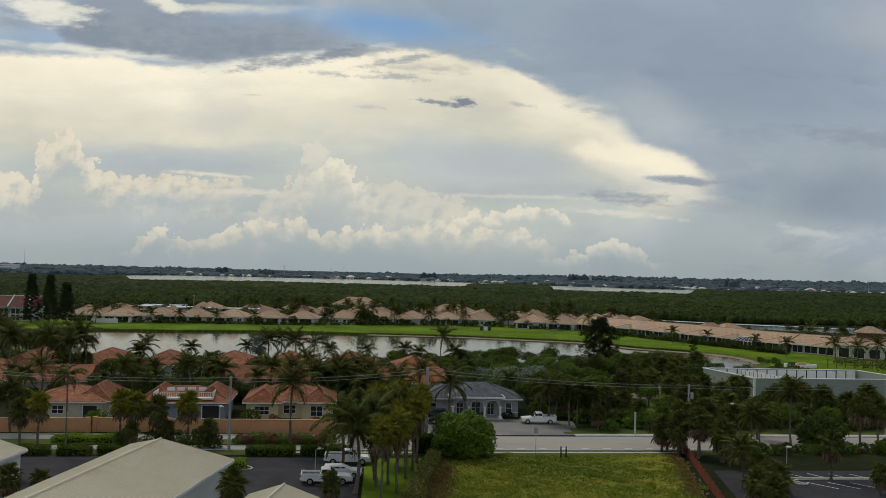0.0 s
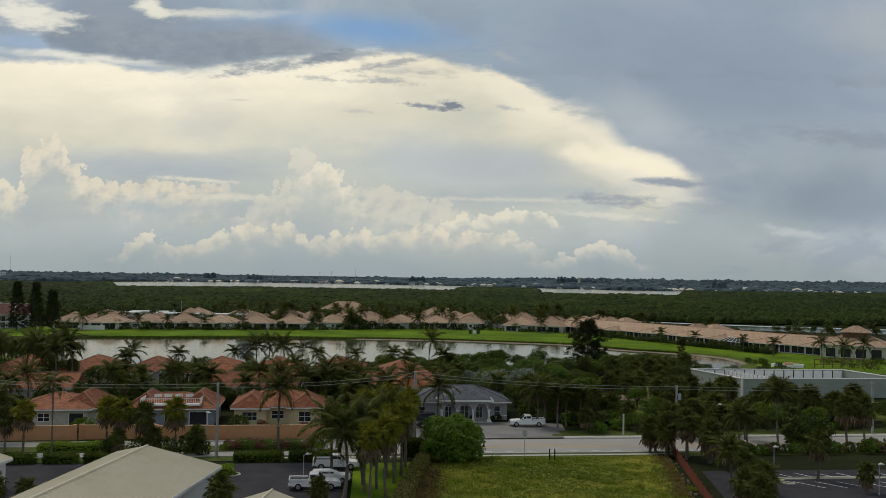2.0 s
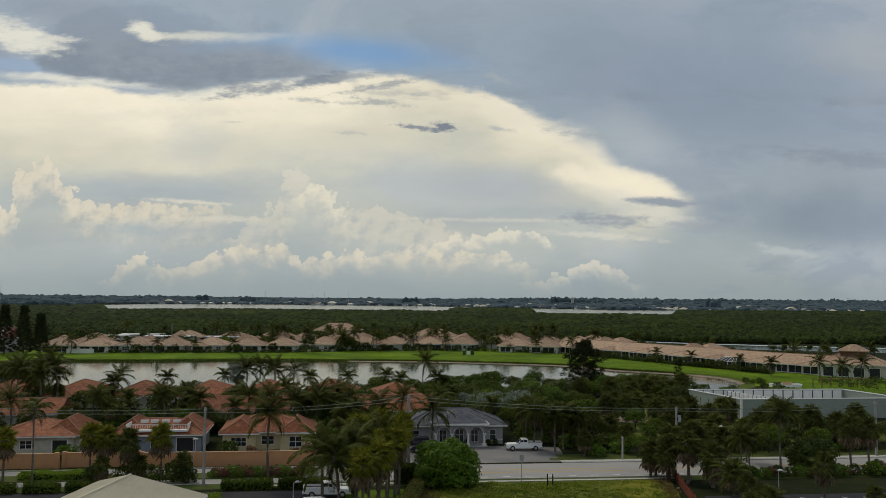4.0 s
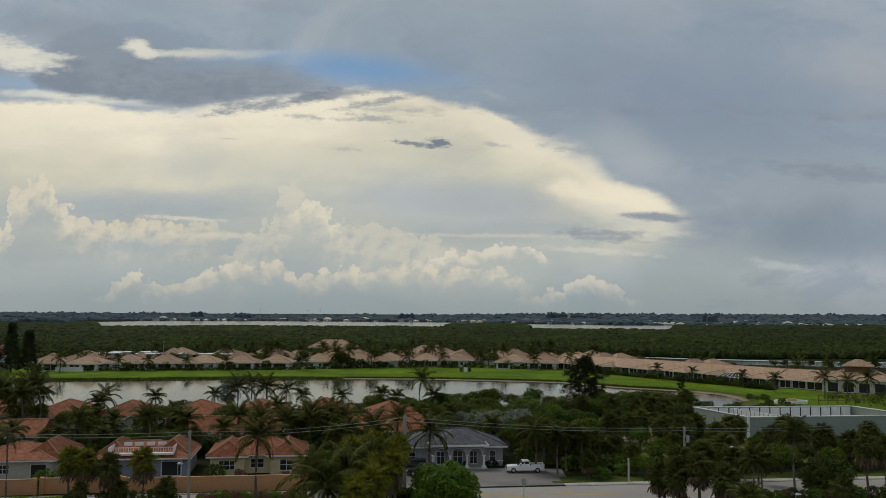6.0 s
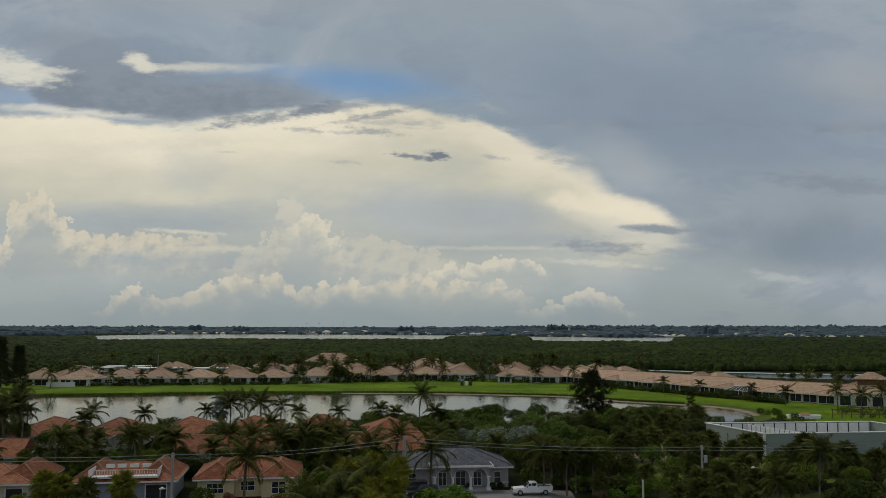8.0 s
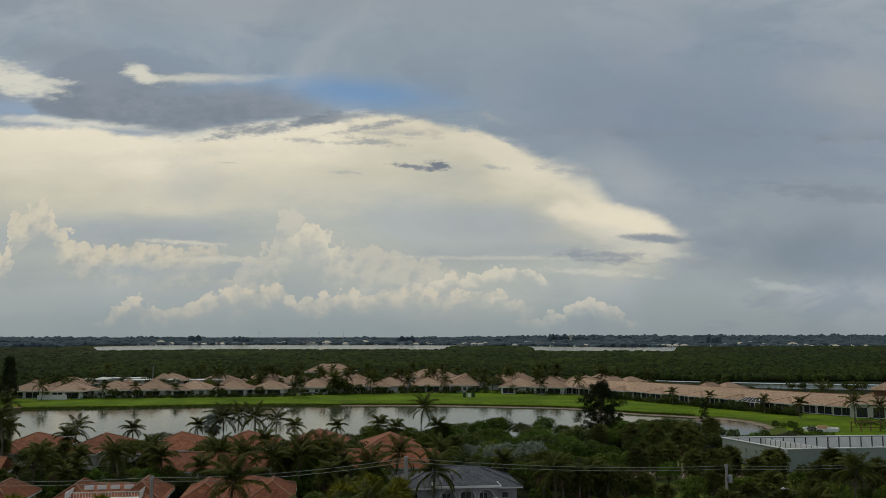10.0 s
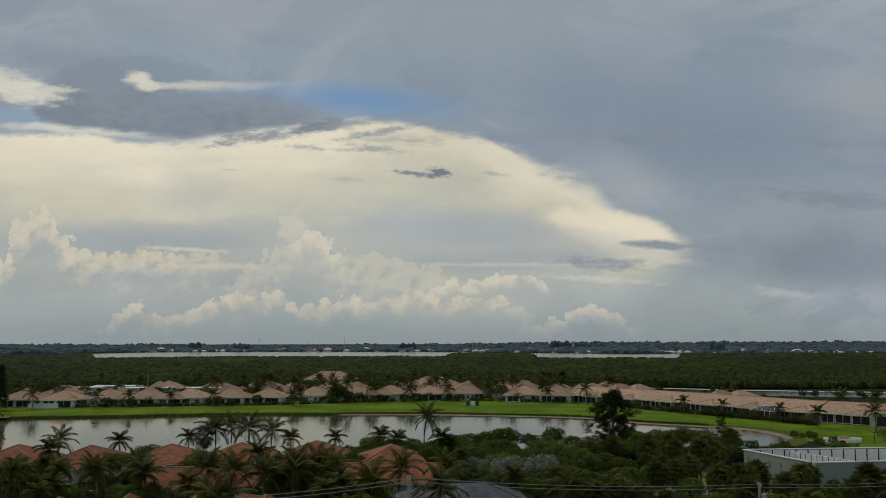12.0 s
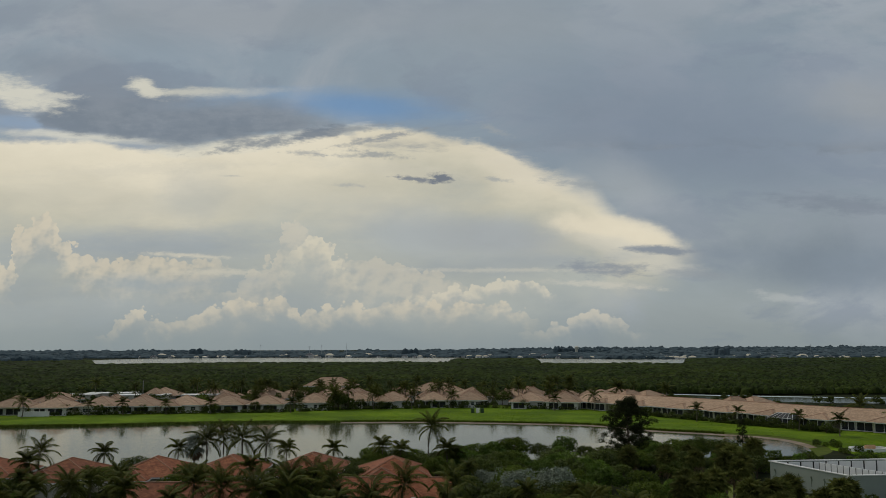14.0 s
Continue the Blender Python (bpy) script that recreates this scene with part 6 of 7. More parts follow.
scatter(wood, 62, 6, 60, 160, 231, 71, 0.75, 1.15, 1.6, 4.2, off_lawn)
spread(mid_sabal, [(40, 212, 4.4), (46, 208, 4.8), (52, 214, 4.2), (57, 209, 4.8), (50, 203, 4.6), (44, 200, 5.0), (38, 204, 4.8), (60, 215, 4.4), (35.1, 161.3, 6.0),
                   (46.4, 160, 5.8), (47.8, 161.5, 5.4), (55.5, 160, 5.8), (57, 161.6, 5.4), (65.2, 160, 5.6), (64, 212, 5.4), (47.4, 180, 6.8), (50.2, 181, 6.4), (48.8, 178.3, 6.0), (49.5, 183, 7.4), (51, 165, 5.4), (41, 172, 4.8), (43.6, 174, 5.2), (39.4, 175, 5.0)], 14)
scatter(wood[:2] + wood[3:], 22, 26, 88, 139, 160, 72, 0.6, 0.95, 1.5, 4.5, off_lawn)
scatter(bush, 110, -92, 4, 146, 217, 73, 0.7, 1.5, 0.6, 1.9)
scatter(wood, 54, -92, -4, 150, 188, 74, 0.6, 0.92, 1.4, 3.4)
scatter([f for f, _ in feathers], 13, -92, -4, 150, 192, 78, 0.6, 0.85, 1.0, 4.5)
scatter([f for f, _ in mid_sabal], 10, -92, -4, 150, 188, 79, 0.6, 0.85, 1.0, 5)
scatter(bush, 60, 17, 88, 136, 175, 75, 0.7, 1.3, 0.6, 2.0, off_lawn)
scatter(wood[:2] + wood[3:], 18, 40, 66, 203, 231, 82, 0.75, 1.0, 0.4, 3.4)
scatter(bush, 7, 95, 100, 238, 256, 83, 0.5, 0.8, 0.2, 1.4)
scatter(bush, 30, 62, 98, 204, 236, 76, 0.7, 1.2, 0.6, 2.5)
for k, (x, y) in enumerate(((-64.6, 192), (-50.6, 191), (-38.2, 194), (-24.8, 195), (-11.2, 194), (-79, 190), (-64, 184), (-44, 180), (-18, 184), (-8, 183), (-52, 208), (-18, 206), (-11, 207), (3, 200), (-1.5, 207))):
    copy_thing(wood[(1, 0, 1, 3)[k % 4]], pose(x, y, 0, 0, 0, 37 * k) @ Matrix.Scale(0.8 + 0.1 * (k % 3), 4))
scatter(wood, 12, -10, 8, 205, 222, 77, 0.6, 0.9, 1.0, 3.5)
scatter([f for f, _ in feathers], 12, -114, -95, 196, 236, 80, 0.9, 1.2, 0.5, 3.4)
spread(feathers[2:], [(-76, 185, 9.4), (-73.6, 183, 9.6), (-88, 182, 9.2), (-83, 187, 8.8), (-79, 180, 9.4), (-73.5, 176, 8.6), (-92, 190, 9.2)], 15)
scatter(wood, 14, -118, -95, 190, 240, 81, 0.8, 1.15, 0.8, 3.6)

# garden shrubs and palms by the far villas
VILLA = "planting by the villas"
far_palm = [(feather_palm("coconut_palm", "palm in front of the villas", 5.4, FRONDS, 17, 81, m=pose(-136.7, 352, 0), whole=True, group=VILLA), 5.4),
            (feather_palm("queen_palm", "small feather palm beside the villas", 4.2, SHORT, 17, 82, 0.14, 0.1, 0.2, 0, m=pose(-115.8, 357, 0), whole=True, group=VILLA), 4.2),
            (feather_palm("coconut_palm", "tall palm rising over the villa roofs", 8.4, FRONDS, 17, 83, m=pose(60.9, 430, 0), whole=True, group=VILLA), 8.4)]
spread(far_palm, [(-105.3, 361, 4.5), (-75.1, 364.6, 4.3), (-90.2, 362, 4.0), (-61.8, 379, 5.7), (-46.5, 366, 4.2), (-43.4, 368, 3.6), (-31.6, 379, 6), (-27.2, 382, 7.4), (-32.6, 384, 6.6),
                  (-17, 381, 6.1), (-2.4, 382, 5.3), (-1.4, 399, 7), (12.9, 386, 5.0), (29.5, 392, 5.2), (50.6, 371, 4.5), (65.4, 370, 5.6), (60.1, 396, 6.2), (53.8, 402, 6.3), (37, 404, 5.8)], 12)
spread(far_palm, [(88.0, 321, 4.4), (100.7, 398, 6.2), (7.3, 430, 7.4), (-28.1, 430, 7.1), (0, 440, 8.2), (44, 430, 8), (66, 426, 8.6), (83, 410, 7), (-88, 420, 7), (-50, 400, 6.6),
                  (130, 300, 6.4), (139, 296, 7.2), (122, 264, 5.6), (126, 258, 5), (134, 262, 5.4), (112, 276, 4.4), (142, 256, 5.2), (98, 312, 4), (108, 292, 4.2), (152, 292, 8)], 13)
r = random.Random(86)
cs = []
for k in range(260):
    x = r.uniform(-135, 60)
    y = float(np.interp(x, [-150, -100, -55, -22, 6, 25, 60], [358.5, 364.2, 369, 383, 388, 388, 376])) - r.uniform(0.4, 1.6)
    cs.append((x, y, 0.5, r.uniform(0.7, 1.4), r.uniform(0.6, 1.1)))
for k in range(260):
    s = r.random()
    x, y = float(np.interp(s, [0, 0.5, 1], [73, 97, 117])), float(np.interp(s, [0, 0.5, 1], [360, 318, 284]))
    cs.append((x - r.uniform(0.5, 2.5), y - r.uniform(0, 2), 0.5, r.uniform(0.7, 1.4), r.uniform(0.6, 1.2)))
for k in range(90):
    cs.append((r.uniform(118, 175), r.uniform(236, 262), 0.7, r.uniform(1.0, 1.9), r.uniform(0.8, 1.5)))
stuff("garden_planting", raw_mesh("garden_planting", *leafy(cs, 60, 0.26, 86), M["darkleaf"]), "dark green rounded bushes planted beside white porches", "shrubs")
far_tree = [broad_tree("broadleaf_tree", "dark tree behind the villas", 6.2, 3.8, 2.8, "darkleaf", 91, pose(-30.6, 381, 0), 34, 20, 0.42, VILLA),
            broad_tree("broadleaf_tree", "green tree behind the villas", 5.6, 3.6, 2.5, "leaf", 92, pose(-66, 392, 0), 34, 20, 0.42, VILLA)]
for x, y, s in ((-27.5, 380.5, 0.9), (-85, 392, 0.9), (-140, 388, 1), (34, 400, 0.9), (26, 410, 1.1), (-10, 412, 1), (70, 392, 0.8), (-104, 390, 0.9), (-48, 420, 1.1), (-20, 440, 1.1)):
    copy_thing(far_tree[int(abs(x)) % 2], pose(x, y, 0, 0, 0, x * 7) @ Matrix.Scale(s, 4))
for k in range(34):
    x = -138 + 198 * k / 34 + r.uniform(-2.5, 2.5)
    y = float(np.interp(x, [-150, -100, -55, -22, 6, 25, 60], [358.5, 364.2, 369, 383, 388, 388, 376])) - r.uniform(-3, 2.5)
    copy_thing(far_tree[0], pose(x, y, 0, 0, 0, r.uniform(0, 360)) @ Matrix.Scale(r.uniform(0.35, 0.62), 4))
for k in range(16):
    t_ = (k + r.random()) / 16
    copy_thing(far_tree[0], pose(71 + 45 * t_ - r.uniform(0, 3), 362 - 80 * t_, 0, 0, 0, r.uniform(0, 360)) @ Matrix.Scale(r.uniform(0.3, 0.5), 4))
cs = []


def belt_tree(x, y, size):
    """Clumps of one far tree: a few rounded masses on a common foot."""
    for _ in range(6):
        a, d = r.uniform(0, 6.283), r.uniform(0.2, 2.0) * size
        cs.append((x + d * math.cos(a), y + d * math.sin(a), r.uniform(1.2, 4.4) * size, r.uniform(1.3, 2.1) * size, r.uniform(1.0, 1.7) * size))


for k in range(150):
    x = r.uniform(-190, 110)
    belt_tree(x, r.uniform(402, 474) if x < 70 else r.uniform(410, 462), r.uniform(0.6, 1.0))
    if k % 3 == 0:
        copy_thing(far_palm[2][0], pose(r.uniform(-150, 100), r.uniform(398, 450), 0, 0, 0, r.uniform(0, 360)) @ Matrix.Scale(r.uniform(0.7, 1.0), 4))
for k in range(30):
    x = 108 + 190 * r.random()
    belt_tree(x, float(np.interp(x, [108, 150, 205, 300], [430, 408, 392, 370])) - r.uniform(1, 6), r.uniform(0.5, 0.85))
for k in range(46):
    t_ = r.random()
    belt_tree(92 + 62 * t_ + r.uniform(-4, 6), 398 - 92 * t_ + r.uniform(-4, 6), r.uniform(0.6, 0.95))
stuff("tree_belt", raw_mesh("tree_belt", *leafy(cs, 60, 0.36, 87), M["darkleaf"]), "belt of dark green trees growing behind the villas", "trees")

# ---- mangrove forest and far woods ----
def canopy(points, rng, flat=0.0):
    """Low uneven domes of leaves: (x, y, radius, height, base)."""
    V, Fc, n = [], [], 0
    for x, y, rad, h, z0 in points:
        k = 6
        off = rng.uniform(0, 6.28)
        ring1 = [(x + rad * rng.uniform(0.8, 1.15) * math.cos(off + 6.283 * i / k), y + rad * rng.uniform(0.8, 1.15) * math.sin(off + 6.283 * i / k), z0) for i in range(k)]
        ring2 = [(x + rad * rng.uniform(0.55, 0.85) * math.cos(off + 0.5 + 6.283 * i / k), y + rad * rng.uniform(0.55, 0.85) * math.sin(off + 0.5 + 6.283 * i / k),
                  z0 + (h - z0) * rng.uniform(0.55 + 0.3 * flat, 0.85 + 0.12 * flat)) for i in range(k)]
        V += ring1 + ring2 + [(x + rng.uniform(-0.2, 0.2) * rad, y + rng.uniform(-0.2, 0.2) * rad, h)]
        for i in range(k):
            j = (i + 1) % k
            Fc += [(n + i, n + j, n + k + i), (n + j, n + k + j, n + k + i), (n + k + i, n + k + j, n + 2 * k)]
        n += 2 * k + 1
    return V, Fc


rng = random.Random(7)
pts = []
y = 466.0
while y < 1470:
    s = 2.5 + (y - 466) / 125
    half = 0.56 * y + 60
    x = -half
    while x < half:
        px_, py_ = x + rng.uniform(-0.5, 0.5) * s, y + rng.uniform(-0.5, 0.5) * s
        front = float(np.interp(px_, [-150, 60, 112, 150, 186, 222, 300, 420, 600], [472, 476, 490, 468, 453, 442, 424, 402, 400]))
        rear = float(np.interp(px_ / py_, [-0.36, -0.352, -0.277, -0.272, -0.252, -0.247, 0.036, 0.042, 0.128, 0.134, 0.296, 0.304], [1440, 1090, 1100, 1140, 1140, 1160, 1150, 1440, 1420, 1060, 1040, 1400]))
        if front < py_ < rear:
            pts.append((px_, py_, s * rng.uniform(0.6, 0.95), rng.uniform(3.0, 4.6) + 1.1 * noise.noise((px_ * 0.02, py_ * 0.02, 0)), 0.6))
        x += s
    y += s * 0.9
stuff("mangrove_forest", raw_mesh("mangrove_forest", *canopy(pts, rng), M["mangrove"]), "dense low green mangrove canopy", "mangroves")
pts = []
for k in range(9000):
    y = rng.uniform(1480, 2350)
    x = rng.uniform(-0.62 * y, 0.62 * y)
    edge = float(np.interp(x, [-900, -560, -330, 60, 330, 560, 900], [1720, 1780, 1860, 1790, 1550, 1490, 1430]))
    if y > edge:
        h = (5.0 + 8 * (y - edge) / 500) * rng.uniform(0.7, 1.1) + 5 * max(0, noise.noise((x * 0.012, y * 0.012, 9)))
        pts.append((x, y, rng.uniform(7, 14), h, 0.5))
for x, y, h, rad in ((545, 1600, 23, 16), (300, 1900, 24, 18), (316, 1905, 23, 16), (345, 1900, 20, 20), (380, 1900, 18, 20), (-12, 1950, 19, 20), (-470, 1950, 20, 18), (-380, 1950, 18, 15)):
    for j in range(7):
        pts.append((x + rng.uniform(-1, 1) * rad, y + rng.uniform(-8, 8), rad * 0.45, h * rng.uniform(0.8, 1), 0.5))
# canopy colour already holds the blue of the haze
stuff("far_woods", raw_mesh("far_woods", *canopy(pts, rng, 0.35), M["hazewood"]), "dark wooded far shore of the lagoon", "woods")
pts = []
for k in range(420):
    t = rng.random()
    x = -860 + 330 * t
    pts.append((x, 1300 + 150 * rng.random() + 0.15 * abs(x + 400), rng.uniform(5, 9), rng.uniform(7, 11), 0.5))
stuff("wooded_spit", raw_mesh("wooded_spit", *canopy(pts, rng), M["hazewood"]), "dark trees tinted haze blue covering a low sandy spit", "woods")

# ---- hedges, fences and roadside things ----
def hedge(name, label, x0, x1, y0, y1, h, mat, seed, m=None, dense=70, size=0.13):
    """A clipped hedge: leaves over a box, on a core coloured dark as inner shade."""
    p = base(name, label, "hedge", m)
    q = np.random.default_rng(seed)
    n = int(dense * 2 * ((x1 - x0) * h + (y1 - y0) * h + (x1 - x0) * (y1 - y0)))
    c = q.random((n, 3))
    wx, wy = x1 - x0, y1 - y0
    area = np.array([wy * h, wy * h, wx * h, wx * h, wx * wy * 1.5])
    side = q.choice(5, n, p=area / area.sum())
    for k, (ax, val) in enumerate(((0, 0.0), (0, 1.0), (1, 0.0), (1, 1.0), (2, 1.0))):
        c[side == k, ax] = val
    c = c * np.array([wx, wy, h]) + np.array([x0, y0, 0.05]) + q.normal(scale=0.07, size=(n, 3))
    c[:, 2] += 0.10 * np.sin(c[:, 0] * 1.3 + seed) + 0.07 * np.sin(c[:, 1] * 2.1)
    c[:, 2] = np.maximum(c[:, 2], 0.06)
    t1 = q.normal(size=(n, 3))
    t1 /= np.linalg.norm(t1, axis=1)[:, None]
    t2 = np.cross(t1, q.normal(size=(n, 3)))
    t2 /= np.linalg.norm(t2, axis=1)[:, None]
    s = size * q.uniform(0.6, 1.3, n)[:, None]
    v = np.stack([c - t1 * s, c - t2 * s * 0.6, c + t1 * s, c + t2 * s * 0.6], 1).reshape(-1, 3)
    part("foliage", raw_mesh("foliage", v.tolist(), (np.arange(n)[:, None] * 4 + np.arange(4)).tolist(), M[mat]), None, p)
    # plain filler box; the shade behind the leaves is put into its colour
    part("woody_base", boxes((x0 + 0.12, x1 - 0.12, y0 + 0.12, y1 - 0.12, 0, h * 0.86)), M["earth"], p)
    return p


M["olive"] = material("dry olive hedge leaf", (0.24, 0.21, 0.055), (0.36, 0.28, 0.10), 0.8, 0.8, island=0.45, thin=0.2, c3=(0.16, 0.17, 0.04), spec=0.1)
hedge("field_hedge", "long dry olive hedge beside the field", -0.7, 0.7, -32, 0, 1.25, "olive", 3, pose(0.6, 115.2, 0, 0, 0, -7.2))
hedge("clipped_hedge", "dark square-clipped hedge by the road", -1.6, 1.2, -1.1, 1.0, 2.3, "leaf", 4, pose(-0.9, 119.2, 0, 0, 0, 6))
hedge("roadside_hedge", "bright clipped hedge on the median", -5.4, 5.4, -0.8, 0.8, 0.8, "hedge", 5, pose(-46.5, 120.6, 0.1, 0, 0, 5.7))
VERGE = "hedge blocks along the parking lot"
for k, (x, w) in enumerate(((-57, 2.6), (-51.5, 2.4), (-46, 2.0), (-41, 2.0), (-22.8, 1.5), (-19.6, 1.5), (-15.6, 1.6), (-12.2, 1.6))):
    hedge("verge_hedge", "dark hedge block beside the parking lot", -w, w, -0.8, 0.8, 1.0, "leaf", 20 + k, pose(x, road_y(x, -8.0), 0, 0, 0, 5.7))["group"] = VERGE
hedge("island_hedge", "two-tone hedge on a kerbed island", -1.4, 1.4, -0.9, 0.9, 0.9, "hedge", 31, pose(-24.2, 107.4, 0, 0, 0, 6))
r = random.Random(40)
for k in range(26):
    x = -27 + 12.6 * (k % 13) / 12 + r.uniform(-0.3, 0.3)
    copy_thing(red_bush if k % 3 else bush[2], pose(x, road_y(x, -0.9 + 1.4 * (k // 13)), 0.14, 0, 0, r.uniform(0, 360)) @ Matrix.Scale(r.uniform(0.45, 0.7), 4))
for k in range(24):
    x = 42.5 + 34 * k / 24 + r.uniform(-0.4, 0.4)
    copy_thing((bush[2], red_bush, bush[1], bush[0])[k % 4], pose(x, road_y(x, -7.0) + r.uniform(-0.5, 0.5), 0.04, 0, 0, r.uniform(0, 360)) @ Matrix.Scale(r.uniform(0.6, 1.0), 4))
for x, y, s in ((-38, 119.2, 1), (-34.6, 118.8, 1.1), (-31.5, 119, 1.2), (-29.6, 118.6, 1), (-42, 118.9, 0.9), (-62, 113, 1.3), (-59, 115, 1.2), (74, 126, 1.2), (70, 127, 1.2), (66, 126.4, 0.9)):
    copy_thing(bush[1], pose(x, y, 0, 0, 0, x * 31) @ Matrix.Scale(s, 4))
for x, y in ((8.6, 148.6), (12.2, 149.0), (13.4, 149.1), (-0.2, 148.4)):
    copy_thing(bush[1], pose(x, y, 0, 0, 0, x * 31) @ Matrix.Scale(0.4, 4))
strip("kerb_islet", 20.5, 23.5, 7.5, 8.8, 0.10, M["verge"], "small planted kerb island at the forecourt", "verge", 3)


def slat_fence(p, q, h, gap, label):
    f = base("slat_fence", label, "fence", pose(p[0], p[1], 0, 0, 0, math.degrees(math.atan2(q[1] - p[1], q[0] - p[0]))))
    n = int(math.dist(p, q) / gap)
    slat = mesh_of("slat", boxes((-0.09, 0.09, -0.02, 0.02, 0.08, h)), M["rust"])
    post = mesh_of("post", boxes((-0.07, 0.07, 0.03, 0.17, 0, h + 0.12)), M["rust"])
    for k in range(n):
        part("slat", slat, None, f).matrix_basis = pose(k * gap, 0, 0.03 * math.sin(k * 1.7), 0, 0.8 * math.sin(k * 2.3), 0)
    for k in range(0, n, 9):
        part("post", post, None, f).matrix_basis = pose(k * gap, 0, 0)
    for z in (0.3, h - 0.25):
        part("rail", boxes((0, n * gap, 0.02, 0.07, z, z + 0.09)), M["rust"], f)
    return f


slat_fence((35.7, 123.2), (31.0, 90.0), 1.35, 0.235, "long rust-red slatted fence beside the field")
bm = bmesh.new()
r = random.Random(9)
for k in range(70):
    s = r.random()
    box(bm, *(lambda x, y, w: (x, x + w, y, y + w, 0, 0.12 + w * 0.3))(34.6 - 4.2 * s + r.uniform(-1.4, 0.3), 121 - 30 * s, r.uniform(0.08, 0.3)))
solid("rubble", bm, M["sand"], "scattered rubble along the fence foot", "rubble", "stuff")


def pole(name, label, x, y, h, r0, mat, category, arm=True):
    p = base(name, label, category, pose(x, y, 0))
    part("pole", tube(bmesh.new(), [(0, 0, 0), (0, 0, h)], [r0, r0 * 0.72], 10), M[mat], p)
    if arm:
        part("crossarm", boxes((-0.06, 0.06, -0.55, 0.55, h - 0.45, h - 0.33)), M[mat], p)
        for yy in (-0.5, 0.5):
            part("insulator", tube(bmesh.new(), [(0, yy, h - 0.33), (0, yy, h - 0.2), (0, yy, h - 0.12)], [0.05, 0.07, 0.03], 7), M["lampgrey"], p)
    return p


POLES = [(-62.0, 113.6, 11.0), (-27.1, 117.2, 10.0), (-0.8, 120.5, 11.4), (40.3, 137.0, 7.9), (73.1, 140.0, 8.6), (-96, 111, 11.2), (104, 143, 9.0)]
POLES.sort()
for x, y, h in POLES:
    pole("utility_pole", "weathered timber utility pole carrying cables", x, y, h, 0.21 if abs(x) > 1 else 0.27, "pole", "utility pole")
tr = base("transformer", "grey pole transformer box on a bracket", "transformer", pose(40.75, 136.9, 5.6))
part("tank", tube(bmesh.new(), [(0, 0, 0), (0, 0, 0.9)], [0.27, 0.27], 12), M["lampgrey"], tr)
part("lid", tube(bmesh.new(), [(0, 0, 0.9), (0, 0, 1.0)], [0.29, 0.15], 12), M["lampgrey"], tr)
part("bracket", boxes((-0.5, -0.2, -0.05, 0.05, 0.2, 0.7)), M["black"], tr)
for yy in (-0.5, 0.5):
    for (x0, y0, h0), (x1, y1, h1) in zip(POLES, POLES[1:]):
        pts = []
        for k in range(13):
            s = k / 12
            pts.append((x0 + (x1 - x0) * s, y0 + (y1 - y0) * s + yy, h0 + (h1 - h0) * s - 0.12 - (0.55 if yy > 0 else 0) - 2.2 * s * (1 - s)))
        bm = tube(bmesh.new(), pts, [0.032] * 13, 5)
        solid("overhead_cable", bm, M["wire"], "grey overhead cable strung between utility poles", "cable", group="overhead cables")


def lamp_post(label, x, y, h, arm, turn=0):
    p = base("street_lamp", label, "street lamp", pose(x, y, 0, 0, 0, turn))
    part("post", tube(bmesh.new(), [(0, 0, 0), (0, 0, 0.3), (0, 0, h)], [0.11, 0.075, 0.05], 8), M["lampgrey"], p)
    if arm:
        part("arm", tube(bmesh.new(), [(0, 0, h - 0.1), (arm * 0.6, 0, h + 0.15), (arm, 0, h + 0.2)], [0.04, 0.035, 0.03], 6), M["lampgrey"], p)
    bm = bmesh.new()
    tube(bm, [(arm - 0.1, 0, h + 0.14), (arm + 0.15, 0, h + 0.22), (arm + 0.6, 0, h + 0.18)], [0.06, 0.16, 0.05], 8)
    part("lamp_head", bm, M["white"], p, "white lamp head")
    return p


lamp_post("pale concrete lamp post with small head", -29.2, 120.0, 5.3, 0.0)
lamp_post("thin pale lamp post in the parking lot", 44.6, 109.3, 3.6, 0.0)
lamp_post("short grey lamp post beside parked vehicles", -13.6, 103.0, 3.4, 0.3)
lamp_post("street lamp with white head over the road", 46.6, 131.9, 5.6, 1.2, 200)
lamp_post("thin pale lamp post at the lot's edge", 53.4, 100.6, 3.4, 0.0)
p = base("marker_post", "plain concrete marker post by the footpath", "post", pose(31.6, 135.6, 0))
part("shaft", boxes((-0.11, 0.11, -0.11, 0.11, 0, 3.4)), M["concrete"], p)
part("cap", boxes((-0.14, 0.14, -0.14, 0.14, 3.4, 3.5)), M["concrete"], p)
p = base("sign_pillar", "white rounded pillar sign at the forecourt", "sign", pose(6.7, 141.4, 0, 0, 0, 6))
bm = boxes((-0.32, 0.32, -0.16, 0.16, 0, 1.5))
tube(bm, [(0, -0.16, 1.5), (0, 0.16, 1.5)], [0.32, 0.32], 16)
part("pillar", bm, M["white"], p)
part("base", boxes((-0.42, 0.42, -0.26, 0.26, 0, 0.14)), M["concrete"], p)
p = base("road_sign", "grey-backed road sign on a slim post", "road sign", pose(14.3, 119.6, 0))
part("post", tube(bmesh.new(), [(0, 0, 0), (0, 0, 3.6)], [0.045, 0.04], 6), M["lampgrey"], p)
part("sign_board", boxes((-0.3, 0.3, -0.07, -0.04, 2.9, 3.7)), M["lampgrey"], p)
